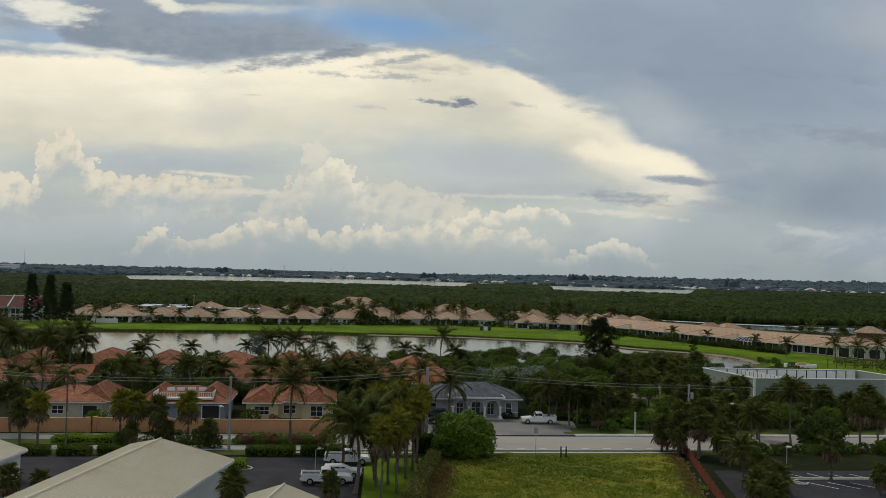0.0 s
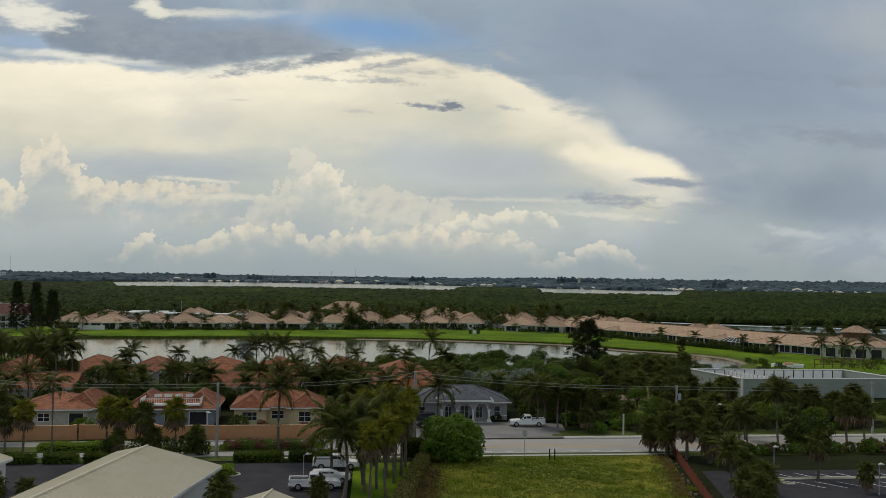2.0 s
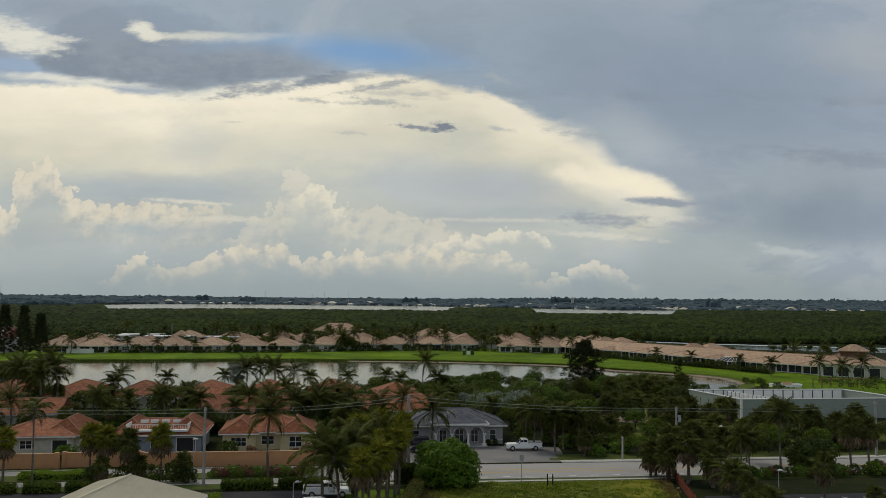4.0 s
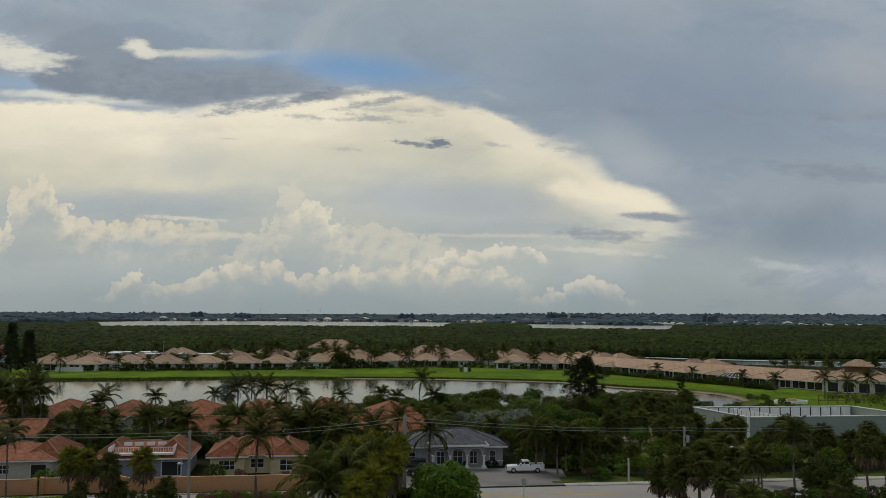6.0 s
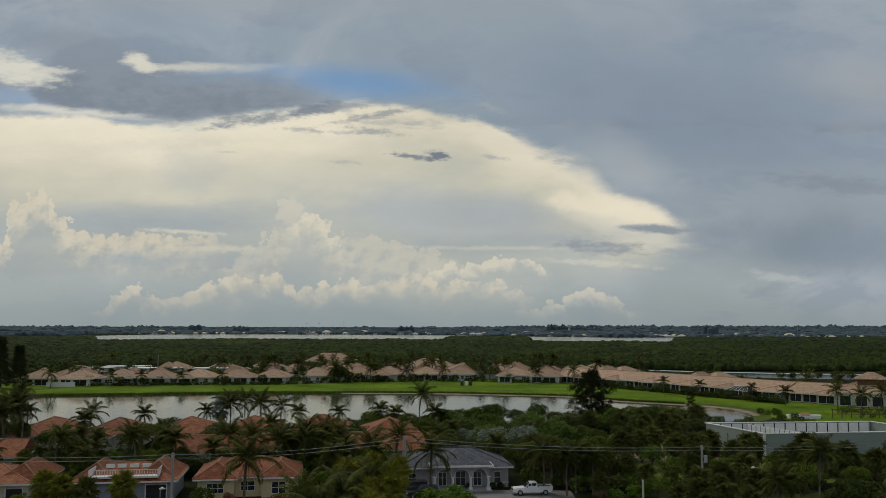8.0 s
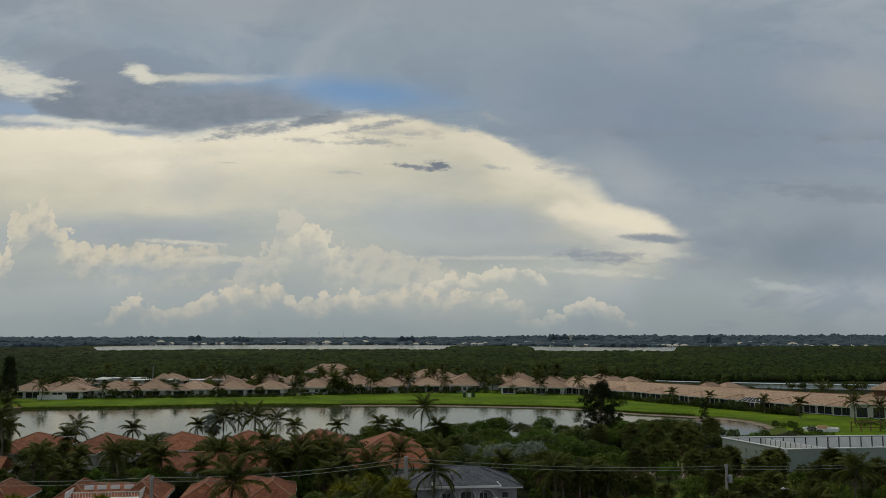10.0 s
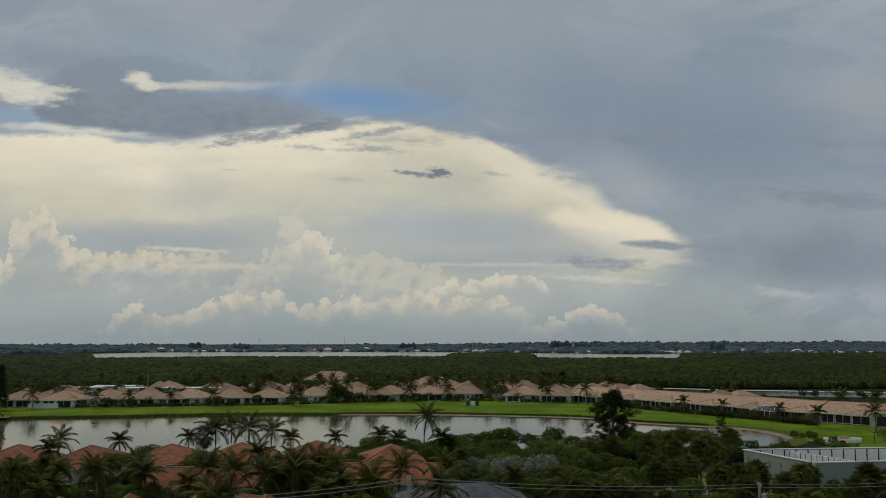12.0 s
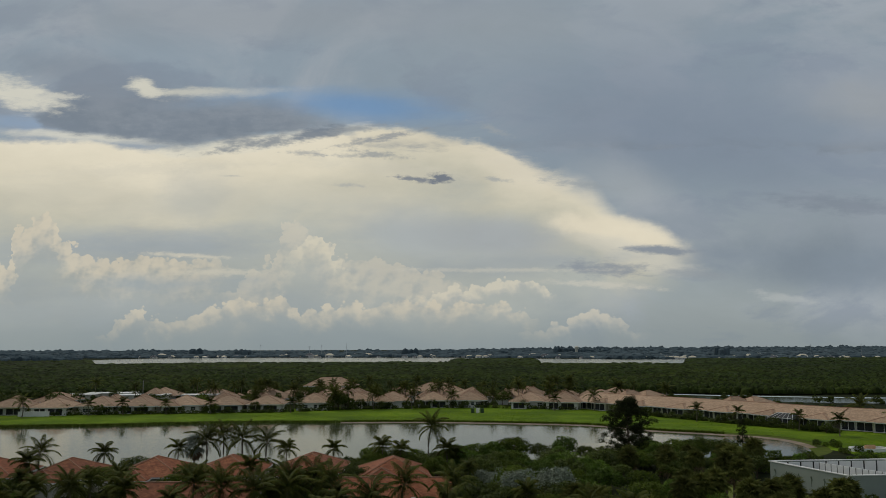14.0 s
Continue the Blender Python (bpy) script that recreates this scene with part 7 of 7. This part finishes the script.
for x in (17.4, 18.1):
    p = base("timber_post", "short dark timber post at the field edge", "post", pose(x, 117.2, 0))
    part("shaft", tube(bmesh.new(), [(0, 0, 0), (0, 0, 1.6)], [0.1, 0.085], 8), M["black"], p)
    part("cap", tube(bmesh.new(), [(0, 0, 1.6), (0, 0, 1.66)], [0.1, 0.05], 8), M["black"], p)
p = base("bollard", "small white bollard by the lot", "bollard", pose(-13.2, 113.6, 0))
part("shaft", tube(bmesh.new(), [(0, 0, 0), (0, 0, 0.7), (0, 0, 0.85)], [0.13, 0.13, 0.04], 8), M["white"], p)
part("collar", tube(bmesh.new(), [(0, 0, 0.5), (0, 0, 0.58)], [0.16, 0.16], 8), M["white"], p)


# ---- parking lots ----
def bar(x0, y0, x1, y1, w=0.13):
    a, b = Vector((x0, y0)), Vector((x1, y1))
    return slab(a, b, 0.032, 0.042, w)


for k in range(9):
    for x0, y0, x1, y1 in ((45.4, 111.4, 47.1, 108.9), (46.0, 106.8, 48.6, 103.8)):
        solid("stall_line", bar(x0 + 2.75 * k, y0 + 0.1 * k, x1 + 2.75 * k, y1 + 0.1 * k), M["paint"], "white stall line painted on asphalt", "road marking", "structure")
for k in range(4):
    solid("stall_line", bar(-12.8 - 0.15 * k, 109.2 - 3.0 * k, -8.2 - 0.1 * k, 109.5 - 3.0 * k), M["paint"], "white stall line painted on asphalt", "road marking", "structure")


def kerbed_island(name, outline, fill, label):
    p = base(name, label, "traffic island", None, "", "structure")
    inner = outline
    edge = bmesh.new()
    n = len(inner)
    o = grown(inner, 0.22)
    ring = [[edge.verts.new((x, y, z)) for x, y in loop] for loop, z in ((o, 0.0), (o, 0.17), (inner, 0.17), (inner, 0.05))]
    for a, b in zip(ring, ring[1:]):
        for i in range(n):
            edge.faces.new((a[i - 1], a[i], b[i], b[i - 1]))
    part("kerb", edge, M["concrete"], p, "pale concrete kerb")
    bm_ = bmesh.new()
    bm_.faces.new([bm_.verts.new((x, y, 0.12)) for x, y in inner])
    f = part("turf", bm_, M[fill], p)
    return p


kerbed_island("kerb_island", smooth_loop([(43.6, 107.2), (43.2, 108.3), (45.2, 108.6), (60, 109.9), (74, 111.2), (74, 110.2), (60, 108.9), (45.4, 107.6), (45.8, 105.6), (44.6, 105.2)], 3)[::-1], "drylawn", "kerbed grass island in the parking lot")
kerbed_island("kerb_island", smooth_loop([(-26.2, 106.2), (-26, 108.6), (-23, 108.6), (-21.8, 107.3), (-22.8, 106.2)], 4)[::-1], "verge", "kerbed planted island beside the storage building")


# ---- vehicles ----
def hull(profile, half, taper, bevel=0.05):
    """A body from its side outline (x, z), drawn in towards the top."""
    bm_ = bmesh.new()
    top = max(z for _, z in profile)
    low_ = min(z for _, z in profile)
    sides = []
    for s in (-1, 1):
        sides.append([bm_.verts.new((x, s * (half - taper * max(0, (z - low_) / (top - low_)) ** 1.5), z)) for x, z in profile])
    n = len(profile)
    for i in range(n):
        j = (i + 1) % n
        bm_.faces.new((sides[0][i], sides[0][j], sides[1][j], sides[1][i]))
    bm_.faces.new(sides[0][::-1])
    bm_.faces.new(sides[1])
    bmesh.ops.recalc_face_normals(bm_, faces=bm_.faces)
    if bevel:
        bmesh.ops.bevel(bm_, geom=list(bm_.edges), offset=bevel, segments=2, affect="EDGES", profile=0.6)
    return bm_


def wheels(car, xs, half, rad):
    for x in xs:
        for s in (-1, 1):
            w = part("wheel", tube(bmesh.new(), [(x, s * (half - 0.24), rad), (x, s * (half - 0.2), rad), (x, s * (half + 0.0), rad), (x, s * (half + 0.02), rad)], [rad * 0.9, rad, rad, rad * 0.9], 18), M["tyre"], car, "black tyre")
            part("rim", tube(bmesh.new(), [(x, s * (half + 0.0), rad), (x, s * (half + 0.035), rad)], [rad * 0.62, rad * 0.55], 14), M["rim"], w, "alloy rim")


def pickup(label, paint, m):
    c = base("pickup_truck", label, "pickup truck", m)
    part("body", hull([(-2.85, 0.55), (-2.9, 1.0), (-0.75, 1.05), (0.95, 1.05), (1.0, 1.12), (2.55, 1.02), (2.85, 0.85), (2.88, 0.5), (2.2, 0.4), (-2.3, 0.45)], 0.97, 0.08), M[paint], c)
    part("cab", hull([(-0.75, 1.0), (-0.62, 1.82), (0.35, 1.84), (1.15, 1.1), (1.15, 1.0)], 0.9, 0.2), M[paint], c)
    bm_ = boxes((-2.86, -0.8, -0.97, -0.87, 1.0, 1.3), (-2.86, -0.8, 0.87, 0.97, 1.0, 1.3), (-2.92, -2.82, -0.95, 0.95, 0.95, 1.3))
    part("bed_side", bm_, M[paint], c)
    part("bed_floor", boxes((-2.8, -0.8, -0.86, 0.86, 1.06, 1.1)), M["black"], c, "dark bed liner")
    for s in (-1, 1):
        part("side_window", slab(Vector((-0.5, s * 0.79)), Vector((0.12, s * 0.79)), 1.25, 1.72, 0.06), M["glass"], c)
        part("side_window", slab(Vector((0.2, s * 0.79)), Vector((0.62, s * 0.81)), 1.25, 1.66, 0.06), M["glass"], c)
        part("headlight", boxes((2.72, 2.9, s * 0.72 - 0.16, s * 0.72 + 0.16, 0.78, 0.96)), M["lampglass"], c)
        part("tail_light", boxes((-2.95, -2.85, s * 0.88 - 0.07, s * 0.88 + 0.07, 0.9, 1.25)), M["redglass"], c)
        part("mirror", boxes((0.78, 0.92, s * 1.02 - 0.1, s * 1.02 + 0.1, 1.15, 1.35)), M["black"], c)
    bm_ = bmesh.new()
    vs = [bm_.verts.new(v) for v in ((1.12, -0.72, 1.16), (1.12, 0.72, 1.16), (0.44, 0.62, 1.78), (0.44, -0.62, 1.78), (1.16, -0.72, 1.17), (1.16, 0.72, 1.17), (0.48, 0.62, 1.8), (0.48, -0.62, 1.8))]
    for f in ((0, 1, 2, 3), (7, 6, 5, 4), (0, 4, 5, 1), (1, 5, 6, 2), (2, 6, 7, 3), (3, 7, 4, 0)):
        bm_.faces.new([vs[i] for i in f])
    part("windscreen", bm_, M["glass"], c)
    part("bumper", boxes((2.8, 2.98, -0.92, 0.92, 0.42, 0.64)), M["rim"], c)
    part("bumper", boxes((-3.02, -2.86, -0.9, 0.9, 0.45, 0.65)), M["rim"], c)
    part("grille", boxes((2.84, 2.92, -0.5, 0.5, 0.68, 0.98)), M["black"], c)
    wheels(c, (-1.85, 1.85), 0.97, 0.4)
    return c


def suv(label, paint, m, h=1.75, name="suv"):
    c = base(name, label, "car", m)
    part("body", hull([(-2.3, 0.5), (-2.35, 1.02), (0.9, 1.02), (2.1, 0.95), (2.32, 0.75), (2.32, 0.42), (1.8, 0.34), (-1.8, 0.34)], 0.93, 0.06), M[paint], c)
    part("cab", hull([(-2.28, 0.98), (-2.0, h - 0.06), (0.1, h), (1.05, 1.02)], 0.86, 0.2), M[paint], c)
    for s in (-1, 1):
        for a, b in ((-1.8, -1.05), (-0.95, -0.15), (-0.05, 0.45)):
            part("side_window", slab(Vector((a, s * 0.76)), Vector((b, s * 0.76)), 1.14, h - 0.16, 0.06), M["glass"], c)
        part("headlight", boxes((2.2, 2.36, s * 0.68 - 0.18, s * 0.68 + 0.18, 0.68, 0.84)), M["lampglass"], c)
        part("tail_light", boxes((-2.4, -2.3, s * 0.78 - 0.1, s * 0.78 + 0.1, 0.8, 1.05)), M["redglass"], c)
        part("mirror", boxes((0.6, 0.74, s * 0.98 - 0.09, s * 0.98 + 0.09, 1.05, 1.2)), M[paint], c)
    part("bumper", boxes((2.26, 2.4, -0.85, 0.85, 0.4, 0.6)), M["black"], c)
    part("bumper", boxes((-2.42, -2.3, -0.85, 0.85, 0.42, 0.62)), M["black"], c)
    wheels(c, (-1.42, 1.45), 0.93, 0.36)
    return c


pickup("white crew-cab pickup truck parked at the forecourt", "carwhite", pose(17.5, 143.9, 0.035, 0, 0, 182))
suv("black estate car parked by the office", "carblack", pose(1.6, 141.8, 0.035, 0, 0, 188))
suv("black van parked by the office porch", "carblack", pose(0.2, 144.6, 0.035, 0, 0, 186), 1.95, "van")
pickup("white pickup truck parked in the lot", "carwhite", pose(-10.6, 111.4, 0.03, 0, 0, 4))
pickup("white work pickup parked beside the lamp post", "carwhite", pose(-12.0, 101.0, 0.03, 0, 0, 5))
suv("silver-white car parked in the lot", "carwhite", pose(-10.6, 104.2, 0.03, 0, 0, 4), 1.5, "car")

# ---- far-bank details ----
pav = house("pavilion", "two-tiered peach tiled pavilion by the pool", [(-10, 10, -7, 7, 4.0, 3.4, "hipx")],
            [(0, "s", -8.5 + 4.4 * k, -5.3 + 4.4 * k, 0.1, 3.2, "lanai") for k in range(4)], "peach", "ivory", pose(140, 279, 0, 0, 0, -30))
part("cupola_wall", boxes((-3.6, 3.6, -2.8, 2.8, 6.2, 8.0)), M["wood"], pav, "dark timber cupola wall")
caps = []
bm = bmesh.new()
roof_mesh(bm, -3.6, 3.6, -2.8, 2.8, 8.0, 2.0, "hipx", caps, 1.0)
part("cupola_roof", bm, M["peach"], pav)

cage = base("screen_enclosure", "white-framed screened pool enclosure", "screen enclosure", pose(110.2, 305.2, 0, 0, 0, -60))
part("screen", boxes((-4.4, 4.4, -3.2, 2.6, 0.02, 2.55)), M["screen"], cage)
bm = bmesh.new()
v = [bm.verts.new(c) for c in ((-4.4, -3.2, 2.55), (4.4, -3.2, 2.55), (4.4, 2.6, 2.55), (-4.4, 2.6, 2.55), (-2.6, -0.6, 3.9), (2.6, -0.6, 3.9))]
for f in ((0, 1, 5, 4), (1, 2, 5), (2, 3, 4, 5), (3, 0, 4)):
    bm.faces.new([v[i] for i in f])
part("roof_screen", bm, M["screen"], cage)
for k in range(6):
    x = -4.4 + 8.8 * k / 5
    part("post", boxes((x - 0.06, x + 0.06, -3.3, -3.18, 0, 2.6)), M["trim"], cage, "white post")
    xr = -2.6 + 5.2 * k / 5
    part("rafter", tube(bmesh.new(), [(x, -3.25, 2.6), (xr, -0.6, 3.95)], [0.07, 0.07], 4), M["trim"], cage, "white rafter")
part("beam", boxes((-4.5, 4.5, -3.32, -3.16, 2.5, 2.66)), M["trim"], cage)
part("beam", tube(bmesh.new(), [(-2.6, -0.6, 3.96), (2.6, -0.6, 3.96)], [0.07, 0.07], 4), M["trim"], cage)

pool = base("pool_terrace", "white-walled round pool terrace", "pool", pose(103, 244, 0))
bm = bmesh.new()
n = 20
ring = [[bm.verts.new((rr * 1.5 * math.cos(6.283 * k / n), rr * math.sin(6.283 * k / n), z)) for k in range(n)] for rr, z in ((3.0, 0), (3.0, 0.85), (2.75, 0.85), (2.75, 0.3))]
for a, b in zip(ring, ring[1:]):
    for k in range(n):
        bm.faces.new((a[k - 1], a[k], b[k], b[k - 1]))
part("wall", bm, M["white"], pool)
bm = bmesh.new()
bm.faces.new([bm.verts.new((4.1 * math.cos(6.283 * k / n), 2.74 * math.sin(6.283 * k / n), 0.35)) for k in range(n)])
part("deck", bm, M["concrete"], pool)
part("seat", boxes((-0.5, 1.8, 0.3, 0.9, 0.35, 1.3)), M["orangecap"], pool, "pale coral bench")
shelf = base("pergola", "brown timber pergola by the pool", "pergola", pose(118, 243, 0, 0, 0, 4))
for k in range(7):
    part("post", boxes((-8 + 2.6 * k - 0.1, -8 + 2.6 * k + 0.1, -0.1, 0.1, 0, 2.3)), M["wood"], shelf)
part("beam", boxes((-8.4, 8.4, -0.14, 0.14, 2.3, 2.5)), M["wood"], shelf)
part("rail", boxes((-8.2, 8.0, -0.06, 0.06, 0.9, 1.05)), M["wood"], shelf)
for k, x in enumerate((19.6, 21.4, 23.0)):
    p = base("utility_cabinet", "dark green metal cabinet standing on the lawn" if k != 1 else "pale metal cabinet standing on the lawn", "utility cabinet", pose(x, 362, 0.05))
    part("body", boxes((-0.6, 0.6, -0.4, 0.4, 0, 1.5)), M["greenbox" if k != 1 else "white"], p)
    part("lid", boxes((-0.66, 0.66, -0.46, 0.46, 1.5, 1.6)), M["greenbox" if k != 1 else "white"], p)
dock = base("dock", "small brown timber dock at the lake edge", "dock", pose(-131, 317, 0, 0, 0, 14))
part("deck", boxes((-2.6, 2.6, -3.0, 2.0, 0.25, 0.4)), M["wood"], dock)
for x in (-2.4, 2.4):
    for y in (-2.8, 1.6):
        part("pile", tube(bmesh.new(), [(x, y, -1.2), (x, y, 1.1)], [0.12, 0.1], 7), M["wood"], dock)
part("roof_frame", boxes((-2.4, 2.4, -0.2, 0.1, 1.1, 1.3)), M["wood"], dock)
gwall = base("low_wall", "low white garden wall by the villas", "garden wall", pose(-135.5, 355.6, 0, 0, 0, 4))
part("wall", boxes((-4, 6.5, -0.12, 0.12, 0, 1.7)), M["white"], gwall)
part("coping", boxes((-4.1, 6.6, -0.18, 0.18, 1.7, 1.8)), M["trim"], gwall)
for x, y, L_ in ((-118, 424, 22), (-90, 423, 20), (-148, 428, 18), (-136, 440, 20)):
    b = base("long_house", "long low house with a flat white roof", "house", pose(x, y, 0, 0, 0, 3))
    bm = bmesh.new()
    ring_walls(bm, -L_ / 2, L_ / 2, -4, 4, 3.6, 0.2, [("s", -3, -1.5, 1, 2.2), ("s", 2, 4, 1, 2.2)])
    part("wall", bm, M["ivory"], b)
    part("roof", boxes((-L_ / 2 - 0.5, L_ / 2 + 0.5, -4.5, 4.5, 3.6, 3.9)), M["white"], b, "flat white roof")
    window(b, "s", -3, -1.5, 1, 2.2, 0.2, "window", (-L_ / 2, L_ / 2, -4, 4))
    window(b, "s", 2, 4, 1, 2.2, 0.2, "window", (-L_ / 2, L_ / 2, -4, 4))

# houses, masts and a tower on the lagoon's far shore
shore_house = house("shore_house", "small pale house on the far lagoon shore", [(-9, 9, -6, 6, 4.5, 3.5, "hipx")],
                    [(0, "s", -7, -3, 1, 3, "window"), (0, "s", 2, 6, 1, 3, "window")], "tanroof", "white", pose(-180, 1846, 0), "houses on the far shore", cap="trim")
dark_house = house("shore_house", "small dark-roofed house on the far lagoon shore", [(-10, 8, -6, 6, 4.2, 4, "hipx")],
                   [(0, "s", -7, -3, 1, 3, "window"), (0, "s", 2, 6, 1, 3, "window")], "slate", "white", pose(-220, 1850, 0), "houses on the far shore", cap="trim")
r = random.Random(17)
for k in range(150):
    x = r.uniform(-560, 760)
    edge = float(np.interp(x, [-560, -330, 60, 330, 560, 900], [1765, 1856, 1775, 1545, 1484, 1425]))
    y = edge + (r.uniform(4, 40) if k < 90 else r.uniform(60, 330))
    copy_thing(shore_house if r.random() < 0.7 else dark_house, pose(x, y, 0, 0, 0, r.uniform(-30, 30)) @ Matrix.Scale(r.uniform(0.35, 0.7) * (1 if k < 90 else 1.5), 4))
hall = house("shore_hall", "long white hall on the far shore", [(-17, 17, -8, 8, 5, 2.5, "hipx")], [(0, "s", -14, -4, 2, 4, "window"), (0, "s", 4, 14, 2, 4, "window")],
             "slate", "ivory", pose(-405, 1852, 0) @ Matrix.Scale(0.6, 4), cap="trim")
hotel = base("shore_hotel", "white multi-storey building on the far shore", "building", pose(-850, 1722, 0))
for k in range(4):
    part("storey", boxes((-40 + 9 * k, 26, -9, 9, 4 * k, 4 * k + 3.4)), M["white"], hotel)
    part("window_band", boxes((-39 + 9 * k, 25, -8.8, 8.8, 4 * k + 3.4, 4 * k + 4)), M["glass"], hotel)


def mast(x, y, h, arms):
    p = base("radio_mast", "thin grey mast on the far shore", "mast", pose(x, y, 0), "masts on the far shore")
    part("shaft", tube(bmesh.new(), [(0, 0, 0), (0, 0, h * 0.8)], [0.35, 0.12], 6), M["lampgrey"], p)
    for k in range(arms):
        part("arm", boxes((-2.0, 2.0, -0.15, 0.15, h * 0.8 - 2 - 3 * k, h * 0.8 - 1.7 - 3 * k)), M["lampgrey"], p)


for x, y, h, arms in ((-200, 1880, 34, 2), (-228, 1900, 30, 2), (-150, 1900, 38, 0), (-330, 1900, 34, 1), (690, 1560, 30, 1), (780, 1560, 32, 2), (880, 1560, 32, 1), (-820, 1740, 62, 0), (120, 1860, 28, 1)):
    mast(x, y, h, arms)
tower = base("water_tower", "pale stepped tower rising over the far shore", "tower", pose(330, 1850, 0) @ Matrix.Scale(0.75, 4))
part("shaft", tube(bmesh.new(), [(0, 0, 0), (0, 0, 22)], [4, 3.6], 10), M["ivory"], tower)
part("tank", tube(bmesh.new(), [(0, 0, 20), (0, 0, 22), (0, 0, 27), (0, 0, 29)], [3.8, 5.5, 5.5, 1.0], 12), M["ivory"], tower)
pole("utility_pole", "slim timber pole behind the villas", -111, 402, 10.5, 0.2, "pole", "utility pole")

# reeds along the far waterline
def at_shore(r_):
    while True:
        k = r_.randrange(len(lake))
        a, b, s_ = Vector(lake[k - 1]), Vector(lake[k]), r_.random()
        p_ = a.lerp(b, s_)
        if p_.y > 284 or p_.x > 60:
            n_ = Vector((-(b - a).y, (b - a).x)).normalized()
            q_ = p_ + n_ * (r_.uniform(-0.6, 4.2) if p_.x < -25 else r_.uniform(2.4, 4.4))
            if not (p_.x > 82 and 238 < p_.y < 284):
                return q_.x, q_.y, -0.35


stuff("shore_reeds", raw_mesh("shore_reeds", *tufts(11000, at_shore, 0.75, 0.45, 4, 8), M["reeds"]), "tall olive green grass growing beside calm grey water", "reeds")


def within(x, y, loop):
    """Whether a point lies inside a closed line."""
    hit = False
    for (x0, y0), (x1, y1) in zip(loop, loop[1:] + loop[:1]):
        if (y0 > y) != (y1 > y) and x < x0 + (y - y0) * (x1 - x0) / (y1 - y0):
            hit = not hit
    return hit


def on_far_lawn(r_):
    while True:
        x_, y_ = r_.uniform(-170, 150), r_.uniform(232, 386)
        if within(x_, y_, far_lawn) and noise.noise((x_ * 0.05, y_ * 0.05, 3)) + r_.uniform(-0.4, 0.4) > -0.15:
            return x_, y_, 0.05


stuff("lawn_grass", raw_mesh("lawn_grass", *tufts(22000, on_far_lawn, 0.16, 0.6, 3, 12), material("lush lawn blades", (0.125, 0.225, 0.006), (0.230, 0.310, 0.012), 0.2, 0.9, island=0.35, thin=0.4, c3=(0.09, 0.165, 0.008), world_space=True, spec=0.1)),
      "uneven tufts of lush bright green lawn grass", "grass")
